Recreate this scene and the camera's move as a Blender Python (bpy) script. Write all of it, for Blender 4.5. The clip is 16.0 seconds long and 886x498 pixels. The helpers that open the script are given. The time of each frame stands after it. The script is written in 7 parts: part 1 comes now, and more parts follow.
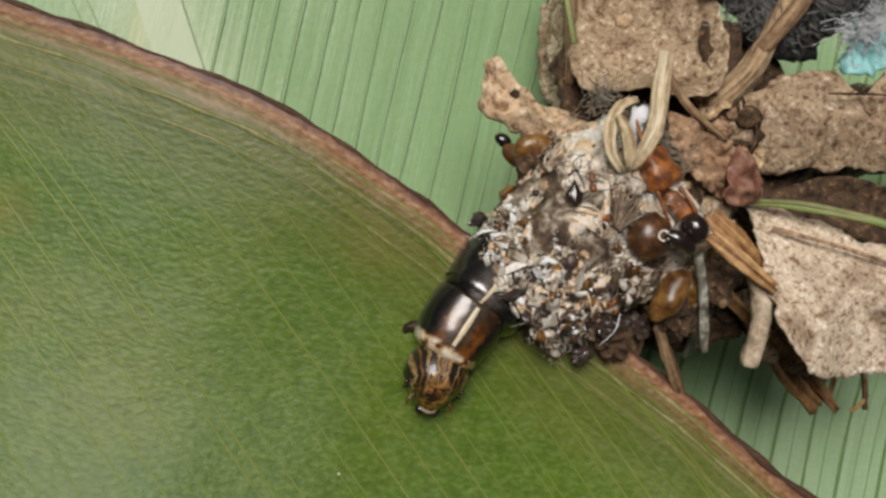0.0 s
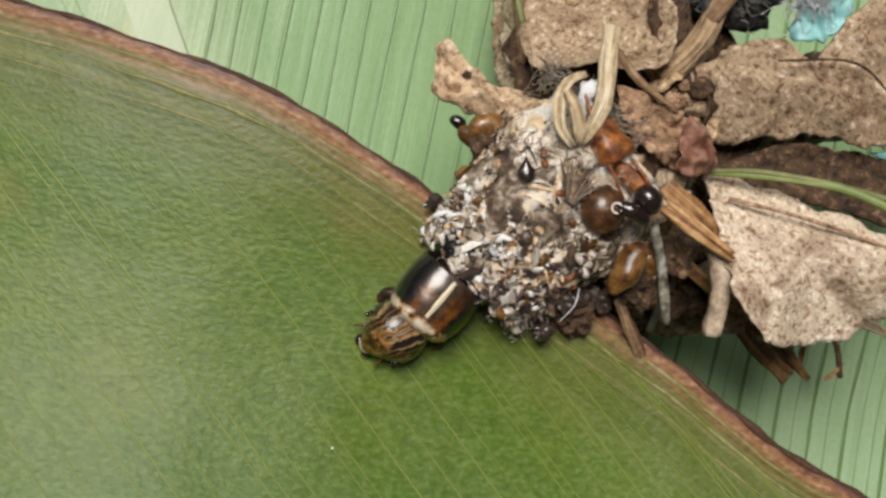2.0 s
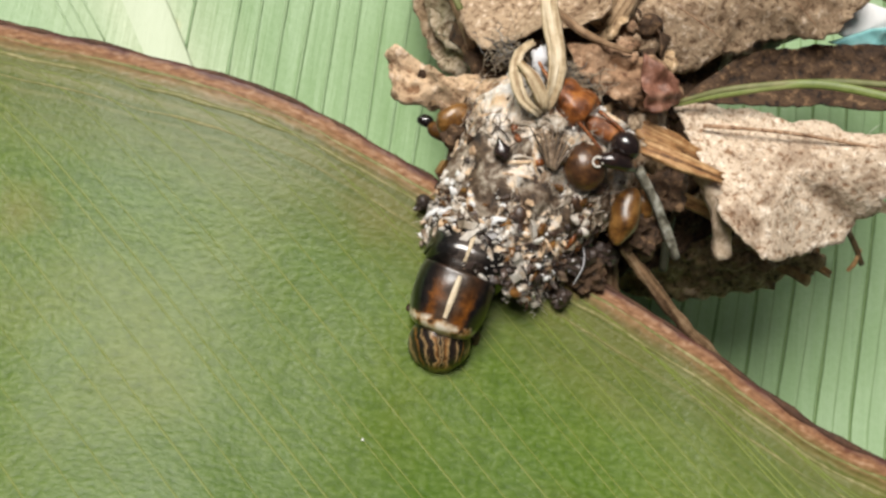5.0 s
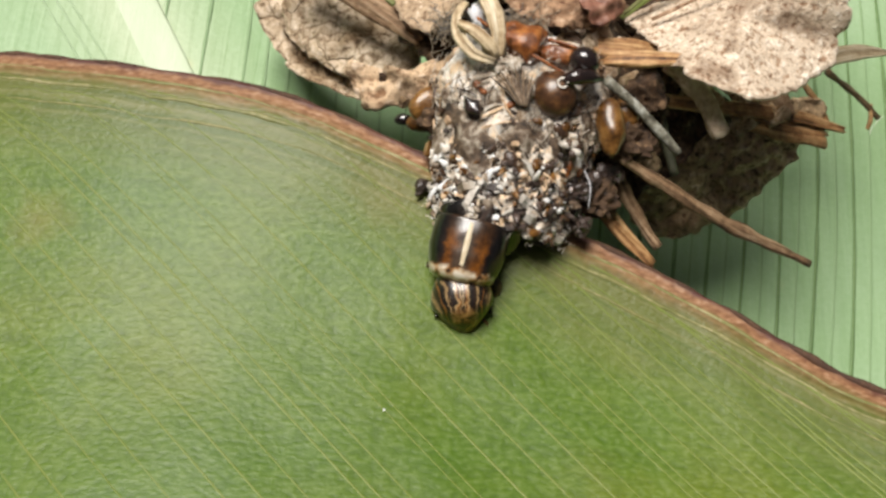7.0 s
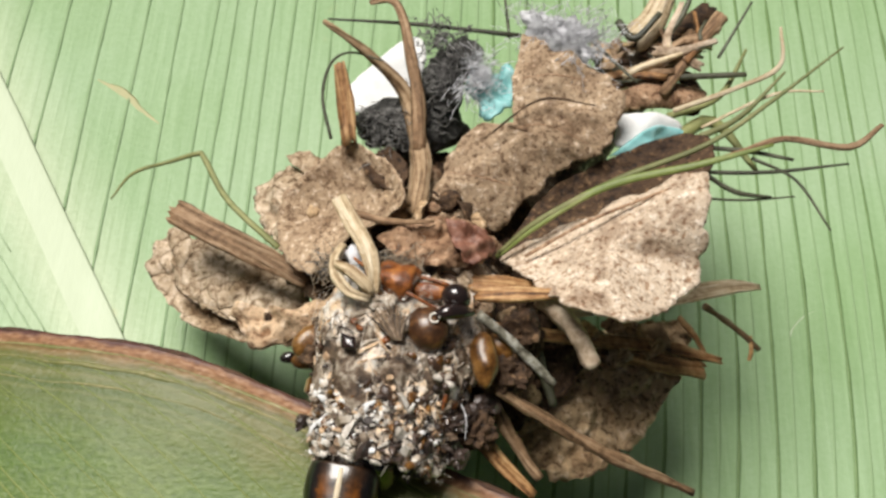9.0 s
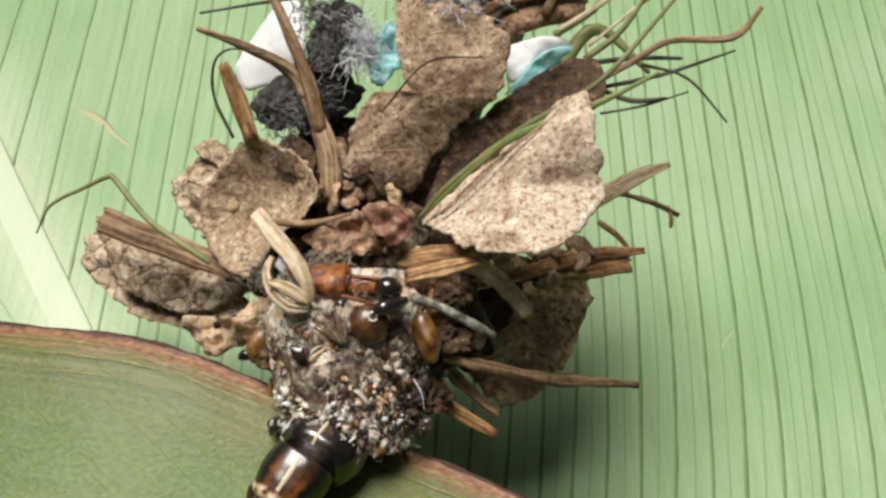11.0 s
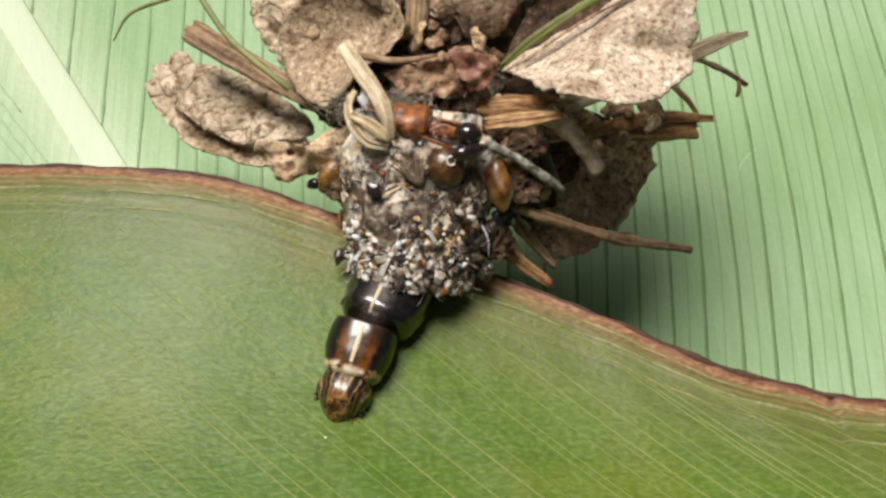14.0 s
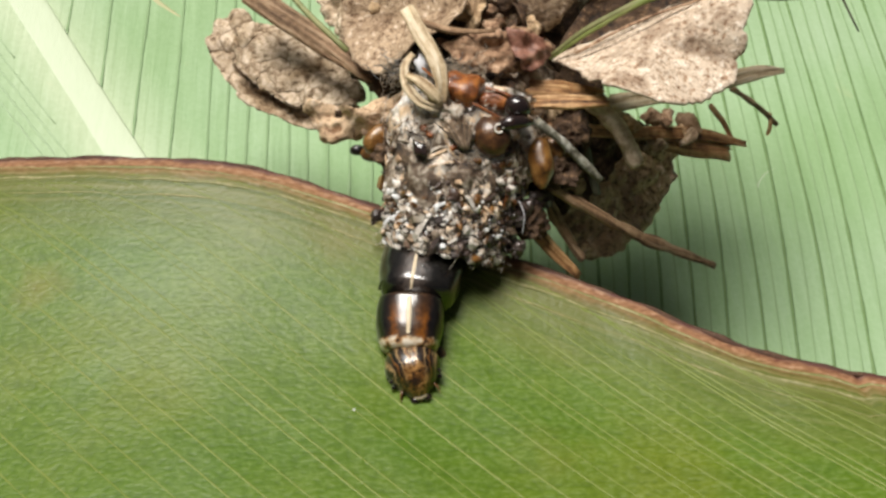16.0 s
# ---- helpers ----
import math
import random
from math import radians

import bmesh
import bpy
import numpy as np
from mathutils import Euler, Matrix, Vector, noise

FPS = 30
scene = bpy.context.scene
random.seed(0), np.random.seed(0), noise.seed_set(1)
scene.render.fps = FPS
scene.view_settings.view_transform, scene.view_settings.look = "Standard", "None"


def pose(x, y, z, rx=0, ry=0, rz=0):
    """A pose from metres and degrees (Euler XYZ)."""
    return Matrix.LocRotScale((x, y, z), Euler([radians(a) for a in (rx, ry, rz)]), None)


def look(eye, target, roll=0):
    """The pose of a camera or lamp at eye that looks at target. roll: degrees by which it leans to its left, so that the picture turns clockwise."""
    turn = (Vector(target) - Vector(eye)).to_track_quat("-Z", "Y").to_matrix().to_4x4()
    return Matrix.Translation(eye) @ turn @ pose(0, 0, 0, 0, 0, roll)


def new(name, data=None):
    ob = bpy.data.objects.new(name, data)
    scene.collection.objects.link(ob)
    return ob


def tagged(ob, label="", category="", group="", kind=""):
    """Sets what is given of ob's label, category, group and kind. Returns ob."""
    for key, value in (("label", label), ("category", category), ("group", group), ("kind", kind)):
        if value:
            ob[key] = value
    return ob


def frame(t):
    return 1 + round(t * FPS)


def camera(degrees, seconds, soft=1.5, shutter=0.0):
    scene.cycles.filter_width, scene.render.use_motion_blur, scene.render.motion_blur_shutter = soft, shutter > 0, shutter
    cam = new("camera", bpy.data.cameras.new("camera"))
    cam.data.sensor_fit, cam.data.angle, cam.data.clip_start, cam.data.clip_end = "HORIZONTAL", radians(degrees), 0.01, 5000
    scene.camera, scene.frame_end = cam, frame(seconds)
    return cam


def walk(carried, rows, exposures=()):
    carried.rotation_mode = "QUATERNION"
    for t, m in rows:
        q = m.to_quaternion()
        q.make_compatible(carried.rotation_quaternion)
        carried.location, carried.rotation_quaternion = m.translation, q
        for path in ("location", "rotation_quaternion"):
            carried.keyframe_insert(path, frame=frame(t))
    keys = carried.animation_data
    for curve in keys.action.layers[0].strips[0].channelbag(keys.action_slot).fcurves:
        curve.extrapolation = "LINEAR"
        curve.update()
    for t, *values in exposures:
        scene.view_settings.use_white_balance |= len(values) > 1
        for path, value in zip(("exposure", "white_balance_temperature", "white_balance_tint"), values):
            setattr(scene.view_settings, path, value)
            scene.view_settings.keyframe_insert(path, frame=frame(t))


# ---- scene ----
# The place is built in millimetres and brought to metres by MM.
MM = 0.001
cam = camera(40.0, 16.0, soft=2.8)
walk(cam, [
    (0, pose(-0.00282, 0.00954, 0.03342, -3.26, -7.65, 13.13)),
    (0.5, pose(-0.00216, 0.00852, 0.03378, -1.59, -7.15, 12.58)),
    (1, pose(-0.00178, 0.00782, 0.03394, -0.51, -6.95, 12.04)),
    (1.5, pose(-0.00149, 0.00743, 0.03396, -0.01, -6.69, 11.54)),
    (2, pose(-0.00164, 0.00684, 0.03406, 0.74, -7.19, 11.20)),
    (2.5, pose(-0.00185, 0.00580, 0.03408, 2.22, -7.79, 10.74)),
    (3, pose(-0.00261, 0.00465, 0.03403, 3.75, -9.30, 10.64)),
    (5.5, pose(-0.00022, 0.00038, 0.03391, 11.71, -4.91, 6.65)),
    (6, pose(-0.00006, -0.00107, 0.03371, 13.73, -4.47, 5.55)),
    (6.5, pose(0.00016, -0.00264, 0.03355, 16.00, -3.93, 4.56)),
    (7, pose(0.00100, -0.00327, 0.03357, 17.22, -2.46, 3.79)),
    (7.5, pose(0.00215, -0.00315, 0.03382, 18.76, -1.10, 3.53)),
    (8, pose(0.00451, -0.00146, 0.03424, 19.27, 1.78, 3.52)),
    (8.5, pose(0.00520, -0.00076, 0.03485, 21.50, 1.55, 2.24)),
    (9, pose(0.00663, -0.00109, 0.03570, 24.75, 1.81, 1.87)),
    (9.2, pose(0.00752, -0.00116, 0.03621, 25.17, 2.24, 2.22)),
    (11.3, pose(0.00473, -0.00520, 0.03802, 28.79, -2.53, 0.08)),
    (11.5, pose(0.00374, -0.00410, 0.03855, 26.07, -3.49, -0.57)),
    (12, pose(0.00225, -0.00343, 0.03954, 22.75, -4.86, -2.23)),
    (12.5, pose(0.00241, -0.00432, 0.03958, 22.37, -4.11, -2.33)),
    (13, pose(0.00195, -0.00542, 0.03864, 22.87, -3.92, -2.45)),
    (13.5, pose(0.00191, -0.00614, 0.03823, 22.60, -3.26, -2.72)),
    (14, pose(0.00186, -0.00679, 0.03769, 22.60, -2.75, -2.69)),
    (14.5, pose(0.00169, -0.00803, 0.03708, 23.91, -2.57, -2.66)),
    (15, pose(0.00172, -0.00919, 0.03653, 25.52, -2.23, -2.63)),
    (15.5, pose(0.00164, -0.01005, 0.03616, 26.93, -2.08, -2.60)),
    (16, pose(0.00123, -0.01082, 0.03643, 27.80, -2.21, -2.55)),
], exposures=((0.0, -0.22), (0.6, -0.14), (3.2, 0.08), (5.3, 0.34), (7.2, 0.45), (9.0, 0.36), (13.0, 0.38), (16.0, 0.47)))

# ---- light: bright open shade, soft sun from above ----
world = bpy.data.worlds.new("sky")
scene.world = world
world.use_nodes = True
SUN_ELEVATION, SUN_AZIMUTH = 65.0, 32.0
wn = world.node_tree
sky = wn.nodes.new("ShaderNodeTexSky")
sky.sky_type = "NISHITA"
sky.sun_disc = False
sky.sun_elevation = radians(SUN_ELEVATION)
sky.sun_rotation = radians(-SUN_AZIMUTH)
sky.air_density = 1.0
sky.dust_density = 4.0
haze = wn.nodes.new("ShaderNodeHueSaturation")
haze.inputs["Saturation"].default_value = 0.3
wn.links.new(sky.outputs[0], haze.inputs["Color"])
wn.links.new(haze.outputs[0], wn.nodes["Background"].inputs[0])
wn.nodes["Background"].inputs[1].default_value = 0.012
sun_data = bpy.data.lights.new("sun", "SUN")
sun_data.energy = 3.75
sun_data.angle = radians(30)
sun_data.color = (1.0, 0.96, 0.9)
sun = new("sun", sun_data)
az, el = radians(SUN_AZIMUTH), radians(SUN_ELEVATION)
sun.matrix_world = look((-math.sin(az) * math.cos(el), math.cos(az) * math.cos(el), math.sin(el)), (0, 0, 0))


# ---- materials ----
def tree(name):
    m = bpy.data.materials.new(name)
    m.use_nodes = True
    return m, m.node_tree.nodes, m.node_tree.links, m.node_tree.nodes["Principled BSDF"]


def mm_coords(nodes, links, stretch=(1, 1, 1)):
    """Object coordinates in millimetres."""
    tc, mp = nodes.new("ShaderNodeTexCoord"), nodes.new("ShaderNodeMapping")
    mp.inputs["Scale"].default_value = [1000 * s for s in stretch]
    links.new(tc.outputs["Object"], mp.inputs["Vector"])
    return mp.outputs[0]


def noise_node(nodes, links, vec, scale, detail=4.0, rough=0.6, warp=0.0):
    n = nodes.new("ShaderNodeTexNoise")
    n.inputs["Scale"].default_value, n.inputs["Detail"].default_value = scale, detail
    n.inputs["Roughness"].default_value, n.inputs["Distortion"].default_value = rough, warp
    links.new(vec, n.inputs["Vector"])
    return n.outputs["Fac"]


def ramp(nodes, links, fac, stops, mode="LINEAR"):
    r = nodes.new("ShaderNodeValToRGB")
    r.color_ramp.interpolation = mode
    e = r.color_ramp.elements
    while len(e) < len(stops):
        e.new(0.5)
    for el_, (p, c) in zip(e, stops):
        el_.position = p
        el_.color = (*c, 1) if len(c) == 3 else c
    links.new(fac, r.inputs["Fac"])
    return r.outputs["Color"]


def mix(nodes, links, fac, a, b, mode="MIX"):
    m = nodes.new("ShaderNodeMix")
    m.data_type, m.blend_type = "RGBA", mode
    for sock, v in ((m.inputs["Factor"], fac), (m.inputs["A"], a), (m.inputs["B"], b)):
        if isinstance(v, (int, float)):
            sock.default_value = v
        elif isinstance(v, tuple):
            sock.default_value = (*v, 1)
        else:
            links.new(v, sock)
    return m.outputs["Result"]


def maths(nodes, links, op, a, b=None, clamp=False):
    m = nodes.new("ShaderNodeMath")
    m.operation, m.use_clamp = op, clamp
    for sock, v in zip(m.inputs, (a, b)):
        if v is None:
            continue
        if isinstance(v, (int, float)):
            sock.default_value = v
        else:
            links.new(v, sock)
    return m.outputs[0]


def relief(nodes, links, bsdf, height, depth_mm, strength=1.0):
    b = nodes.new("ShaderNodeBump")
    b.inputs["Distance"].default_value, b.inputs["Strength"].default_value = depth_mm * MM, strength
    links.new(height, b.inputs["Height"])
    links.new(b.outputs[0], bsdf.inputs["Normal"])
    return b


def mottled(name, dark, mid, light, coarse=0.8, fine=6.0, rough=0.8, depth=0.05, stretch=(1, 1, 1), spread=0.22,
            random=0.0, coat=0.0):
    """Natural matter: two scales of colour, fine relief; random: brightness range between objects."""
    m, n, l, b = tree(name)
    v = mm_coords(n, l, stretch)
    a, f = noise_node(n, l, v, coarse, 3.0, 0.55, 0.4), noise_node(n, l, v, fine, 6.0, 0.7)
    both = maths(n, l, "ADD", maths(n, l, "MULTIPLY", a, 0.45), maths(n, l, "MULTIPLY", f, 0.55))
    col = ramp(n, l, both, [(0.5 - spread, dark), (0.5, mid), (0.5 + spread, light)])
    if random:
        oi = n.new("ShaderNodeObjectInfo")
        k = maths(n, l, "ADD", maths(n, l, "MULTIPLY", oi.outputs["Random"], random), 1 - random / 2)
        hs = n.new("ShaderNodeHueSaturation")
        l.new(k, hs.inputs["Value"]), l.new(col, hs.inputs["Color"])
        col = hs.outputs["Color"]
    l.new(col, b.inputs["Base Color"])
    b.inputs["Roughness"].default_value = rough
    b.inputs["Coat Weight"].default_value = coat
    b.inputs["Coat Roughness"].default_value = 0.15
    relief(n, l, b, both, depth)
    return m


def front_leaf_material():
    """Green upper face with a pink-brown margin band; UV: millimetres along the margin and in from it."""
    m, n, l, b = tree("green_leaf_skin")
    v = mm_coords(n, l)
    uv = n.new("ShaderNodeUVMap")
    uv.uv_map = "margin"
    sep = n.new("ShaderNodeSeparateXYZ")
    l.new(uv.outputs[0], sep.inputs[0])
    wob = noise_node(n, l, v, 0.9, 4.0, 0.6)
    dash = n.new("ShaderNodeMapping")
    dash.inputs["Scale"].default_value = (0.75, 1.35, 1)
    l.new(v, dash.inputs["Vector"])
    pebble = n.new("ShaderNodeTexVoronoi")
    pebble.feature = "SMOOTH_F1"
    pebble.inputs["Scale"].default_value = 5.0
    pebble.inputs["Smoothness"].default_value = 0.35
    l.new(dash.outputs[0], pebble.inputs["Vector"])
    grain = maths(n, l, "ADD", maths(n, l, "MULTIPLY", noise_node(n, l, dash.outputs[0], 5.6, 3.0, 0.55, 0.15), 0.75),
                  maths(n, l, "MULTIPLY", maths(n, l, "SUBTRACT", 0.95, pebble.outputs["Distance"]), 0.25))
    cell = noise_node(n, l, v, 3.6, 3.0, 0.6, 0.8)
    inward = maths(n, l, "ADD", sep.outputs["Y"], maths(n, l, "MULTIPLY", maths(n, l, "SUBTRACT", wob, 0.5), 0.5))
    big = noise_node(n, l, v, 0.16, 3.0, 0.5)
    green = ramp(n, l, big, [(0.34, (0.064, 0.130, 0.0015)), (0.52, (0.078, 0.138, 0.0015)), (0.68, (0.102, 0.144, 0.002))])
    # the grain's sheen, partly put into the colour as pale tips
    speck = ramp(n, l, grain, [(0.32, (0.78, 0.82, 0.7)), (0.5, (1.0, 1.0, 1.1)), (0.62, (1.15, 1.12, 2.0))])
    green = mix(n, l, 1.0, green, speck, "MULTIPLY")
    green = mix(n, l, ramp(n, l, grain, [(0.46, (0, 0, 0)), (0.60, (0.22, 0.22, 0.22)), (0.72, (0.34, 0.34, 0.34))]), green, (0.165, 0.215, 0.08))
    blot = ramp(n, l, noise_node(n, l, v, 1.7, 4.0, 0.65, 0.5), [(0.36, (0.92, 0.94, 0.88)), (0.64, (1.08, 1.05, 1.12))])
    green = mix(n, l, 1.0, green, blot, "MULTIPLY")
    # faint lines between the veins, along the blade's ribs
    lines = n.new("ShaderNodeMapping")
    lines.inputs["Rotation"].default_value = (0, 0, radians(43))
    lines.inputs["Scale"].default_value = (0.10, 3.0, 1)
    l.new(v, lines.inputs["Vector"])
    rib = noise_node(n, l, lines.outputs[0], 1.0, 3.0, 0.6)
    green = mix(n, l, 0.5, green, ramp(n, l, rib, [(0.36, (0.86, 0.88, 0.84)), (0.62, (1.16, 1.12, 1.2))]), "MULTIPLY")
    for sx, sy, size, most in ((1.2, 1.1, 1.0, 0.42), (-9.7, 7.1, 1.1, 0.4), (-5.6, 3.9, 0.8, 0.25), (6.5, 0.5, 1.6, 0.2), (0.3, 9.3, 1.9, 0.55), (-1.6, 10.2, 1.3, 0.4), (3.4, 8.0, 1.5, 0.45), (5.4, 7.1, 1.3, 0.35)):
        far = n.new("ShaderNodeVectorMath")
        far.operation = "DISTANCE"
        l.new(v, far.inputs[0])
        far.inputs[1].default_value = (sx, sy, 0.1)
        d = maths(n, l, "ADD", maths(n, l, "DIVIDE", far.outputs["Value"], size), maths(n, l, "MULTIPLY", maths(n, l, "SUBTRACT", wob, 0.5), 1.4))
        green = mix(n, l, maths(n, l, "MULTIPLY", ramp(n, l, d, [(0.25, (1, 1, 1)), (1.0, (0, 0, 0))]), most), green, (0.20, 0.15, 0.012))
    # stripes that run along the margin
    st = n.new("ShaderNodeCombineXYZ")
    l.new(maths(n, l, "MULTIPLY", sep.outputs["X"], 0.06), st.inputs[0])
    l.new(maths(n, l, "MULTIPLY", maths(n, l, "ADD", sep.outputs["Y"], maths(n, l, "MULTIPLY", wob, 0.25)), 4.6), st.inputs[1])
    stripe = noise_node(n, l, st.outputs[0], 1.0, 3.0, 0.6)
    olive = ramp(n, l, stripe, [(0.36, (0.062, 0.078, 0.008)), (0.5, (0.11, 0.112, 0.020)), (0.66, (0.18, 0.165, 0.06))])
    near = ramp(n, l, maths(n, l, "DIVIDE", inward, 4.0), [(0.12, (1, 1, 1)), (0.42, (0.6, 0.6, 0.6)), (1.0, (0, 0, 0))])
    col = mix(n, l, near, green, olive)
    pink = ramp(n, l, maths(n, l, "ADD", maths(n, l, "MULTIPLY", grain, 0.5), maths(n, l, "MULTIPLY", stripe, 0.5)),
                [(0.36, (0.14, 0.055, 0.025)), (0.5, (0.30, 0.155, 0.078)), (0.64, (0.48, 0.31, 0.20))])
    band = ramp(n, l, maths(n, l, "DIVIDE", inward, 2.0), [(0.15, (1, 1, 1)), (0.46, (0, 0, 0))])
    col = mix(n, l, band, col, pink)
    edge = ramp(n, l, inward, [(0.02, (1, 1, 1)), (0.20, (0, 0, 0))])
    col = mix(n, l, edge, col, (0.085, 0.030, 0.024))
    l.new(col, b.inputs["Base Color"])
    b.inputs["Roughness"].default_value = 0.45
    b.inputs["Specular IOR Level"].default_value = 0.38
    relief(n, l, b, maths(n, l, "ADD", grain, maths(n, l, "MULTIPLY", cell, 0.25)), 0.028)
    return m


def back_leaf_material():
    """Pale, waxy underside with faint cross veinlets and a few scars."""
    m, n, l, b = tree("pale_leaf_skin")
    v = mm_coords(n, l)
    broad = noise_node(n, l, v, 0.09, 3.0, 0.5)
    col = ramp(n, l, broad, [(0.34, (0.265, 0.40, 0.20)), (0.5, (0.30, 0.435, 0.24)), (0.66, (0.34, 0.465, 0.285))])
    # the flesh pales towards the midrib
    at = n.new("ShaderNodeSeparateXYZ")
    l.new(v, at.inputs[0])
    line = maths(n, l, "ADD", maths(n, l, "ADD", at.outputs["X"], -0.5), maths(n, l, "MULTIPLY", at.outputs["Y"], 0.6))
    near = ramp(n, l, maths(n, l, "DIVIDE", maths(n, l, "ABSOLUTE", line), 4.0), [(0.22, (1, 1, 1)), (0.45, (0.55, 0.55, 0.55)), (1.0, (0, 0, 0))])
    col = mix(n, l, near, col, (0.46, 0.55, 0.36))
    w = n.new("ShaderNodeMapping")
    w.inputs["Scale"].default_value = (2.4, 0.05, 1)
    l.new(v, w.inputs["Vector"])
    pleat = noise_node(n, l, w.outputs[0], 1.0, 3.0, 0.6)
    col = mix(n, l, 0.55, col, ramp(n, l, pleat, [(0.36, (0.88, 0.91, 0.84)), (0.62, (1.08, 1.06, 1.08))]), "MULTIPLY")
    fine = noise_node(n, l, v, 4.5, 5.0, 0.65)
    col = mix(n, l, 0.5, col, ramp(n, l, fine, [(0.35, (0.88, 0.92, 0.84)), (0.65, (1.1, 1.08, 1.1))]), "MULTIPLY")
    scar = ramp(n, l, noise_node(n, l, v, 0.28, 2.0, 0.4, 1.2), [(0.71, (0, 0, 0)), (0.78, (1, 1, 1))])
    col = mix(n, l, maths(n, l, "MULTIPLY", scar, 0.4), col, (0.50, 0.49, 0.26))
    l.new(col, b.inputs["Base Color"])
    b.inputs["Roughness"].default_value = 0.4
    b.inputs["Specular IOR Level"].default_value = 0.3
    relief(n, l, b, maths(n, l, "ADD", pleat, maths(n, l, "MULTIPLY", fine, 0.4)), 0.05)
    return m


def plate_material():
    """Thoracic shield: sky reflection coloured in as a grey-brown top, orange flanks, black sides, a pale front hem."""
    m, n, l, b = tree("shield_chitin")
    v = mm_coords(n, l)
    sep = n.new("ShaderNodeSeparateXYZ")
    l.new(v, sep.inputs[0])
    blot = noise_node(n, l, v, 2.2, 4.0, 0.6, 0.3)
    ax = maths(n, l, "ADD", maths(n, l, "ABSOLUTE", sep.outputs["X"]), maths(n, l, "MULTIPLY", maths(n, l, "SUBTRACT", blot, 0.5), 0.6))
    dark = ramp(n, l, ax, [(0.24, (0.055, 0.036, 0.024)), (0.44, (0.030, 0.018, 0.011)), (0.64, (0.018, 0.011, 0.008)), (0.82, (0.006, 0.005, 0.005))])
    # an orange patch on each flank, towards the front
    patch = maths(n, l, "MULTIPLY", ramp(n, l, ax, [(0.14, (0, 0, 0)), (0.34, (0.7, 0.7, 0.7)), (0.52, (1, 1, 1)), (0.66, (0, 0, 0))]),
                  ramp(n, l, maths(n, l, "ADD", maths(n, l, "MULTIPLY", sep.outputs["Y"], 0.6), 1.0), [(0.10, (1, 1, 1)), (0.70, (0.85, 0.85, 0.85)), (1.0, (0.1, 0.1, 0.1))]))
    flank = mix(n, l, patch, dark, (0.17, 0.058, 0.008))
    flank = mix(n, l, 1.0, flank, ramp(n, l, noise_node(n, l, v, 4.0, 4.0, 0.65), [(0.36, (0.5, 0.47, 0.45)), (0.62, (1.35, 1.3, 1.25))]), "MULTIPLY")
    y = maths(n, l, "ADD", sep.outputs["Y"], maths(n, l, "MULTIPLY", maths(n, l, "SUBTRACT", blot, 0.5), 0.4))
    hemcol = ramp(n, l, noise_node(n, l, v, 2.4, 2.0, 0.5), [(0.36, (0.05, 0.028, 0.016)), (0.41, (0.32, 0.15, 0.05)), (0.48, (0.58, 0.44, 0.29)), (0.56, (0.76, 0.67, 0.54))])
    # the front lies at negative y, so the ramp is shifted by the shield's length
    sh = maths(n, l, "ADD", y, 1.57)
    hem = ramp(n, l, sh, [(0.30, (1, 1, 1)), (0.44, (0, 0, 0))])
    l.new(mix(n, l, hem, flank, hemcol), b.inputs["Base Color"])
    b.inputs["Roughness"].default_value = 0.28
    b.inputs["Coat Weight"].default_value = 0.6
    b.inputs["Coat Roughness"].default_value = 0.14
    relief(n, l, b, noise_node(n, l, v, 9.0, 4.0, 0.6), 0.008)
    return m


def ring_material():
    """Body ring: shining, sky reflection coloured in as a grey-brown top, black sides."""
    m, n, l, b = tree("ring_chitin")
    v = mm_coords(n, l)
    sep = n.new("ShaderNodeSeparateXYZ")
    l.new(v, sep.inputs[0])
    blot = noise_node(n, l, v, 2.4, 4.0, 0.6, 0.3)
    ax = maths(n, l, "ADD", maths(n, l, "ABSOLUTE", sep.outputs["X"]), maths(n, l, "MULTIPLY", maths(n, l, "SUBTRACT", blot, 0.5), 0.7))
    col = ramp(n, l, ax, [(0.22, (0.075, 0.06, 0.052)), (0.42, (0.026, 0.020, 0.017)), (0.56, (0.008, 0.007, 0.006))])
    col = mix(n, l, 1.0, col, ramp(n, l, noise_node(n, l, v, 5.0, 4.0, 0.65), [(0.36, (0.5, 0.5, 0.5)), (0.62, (1.4, 1.35, 1.3))]), "MULTIPLY")
    l.new(col, b.inputs["Base Color"])
    b.inputs["Roughness"].default_value = 0.24
    b.inputs["Coat Weight"].default_value = 1.0
    b.inputs["Coat Roughness"].default_value = 0.14
    relief(n, l, b, noise_node(n, l, v, 7.0, 4.0, 0.6), 0.010)
    return m


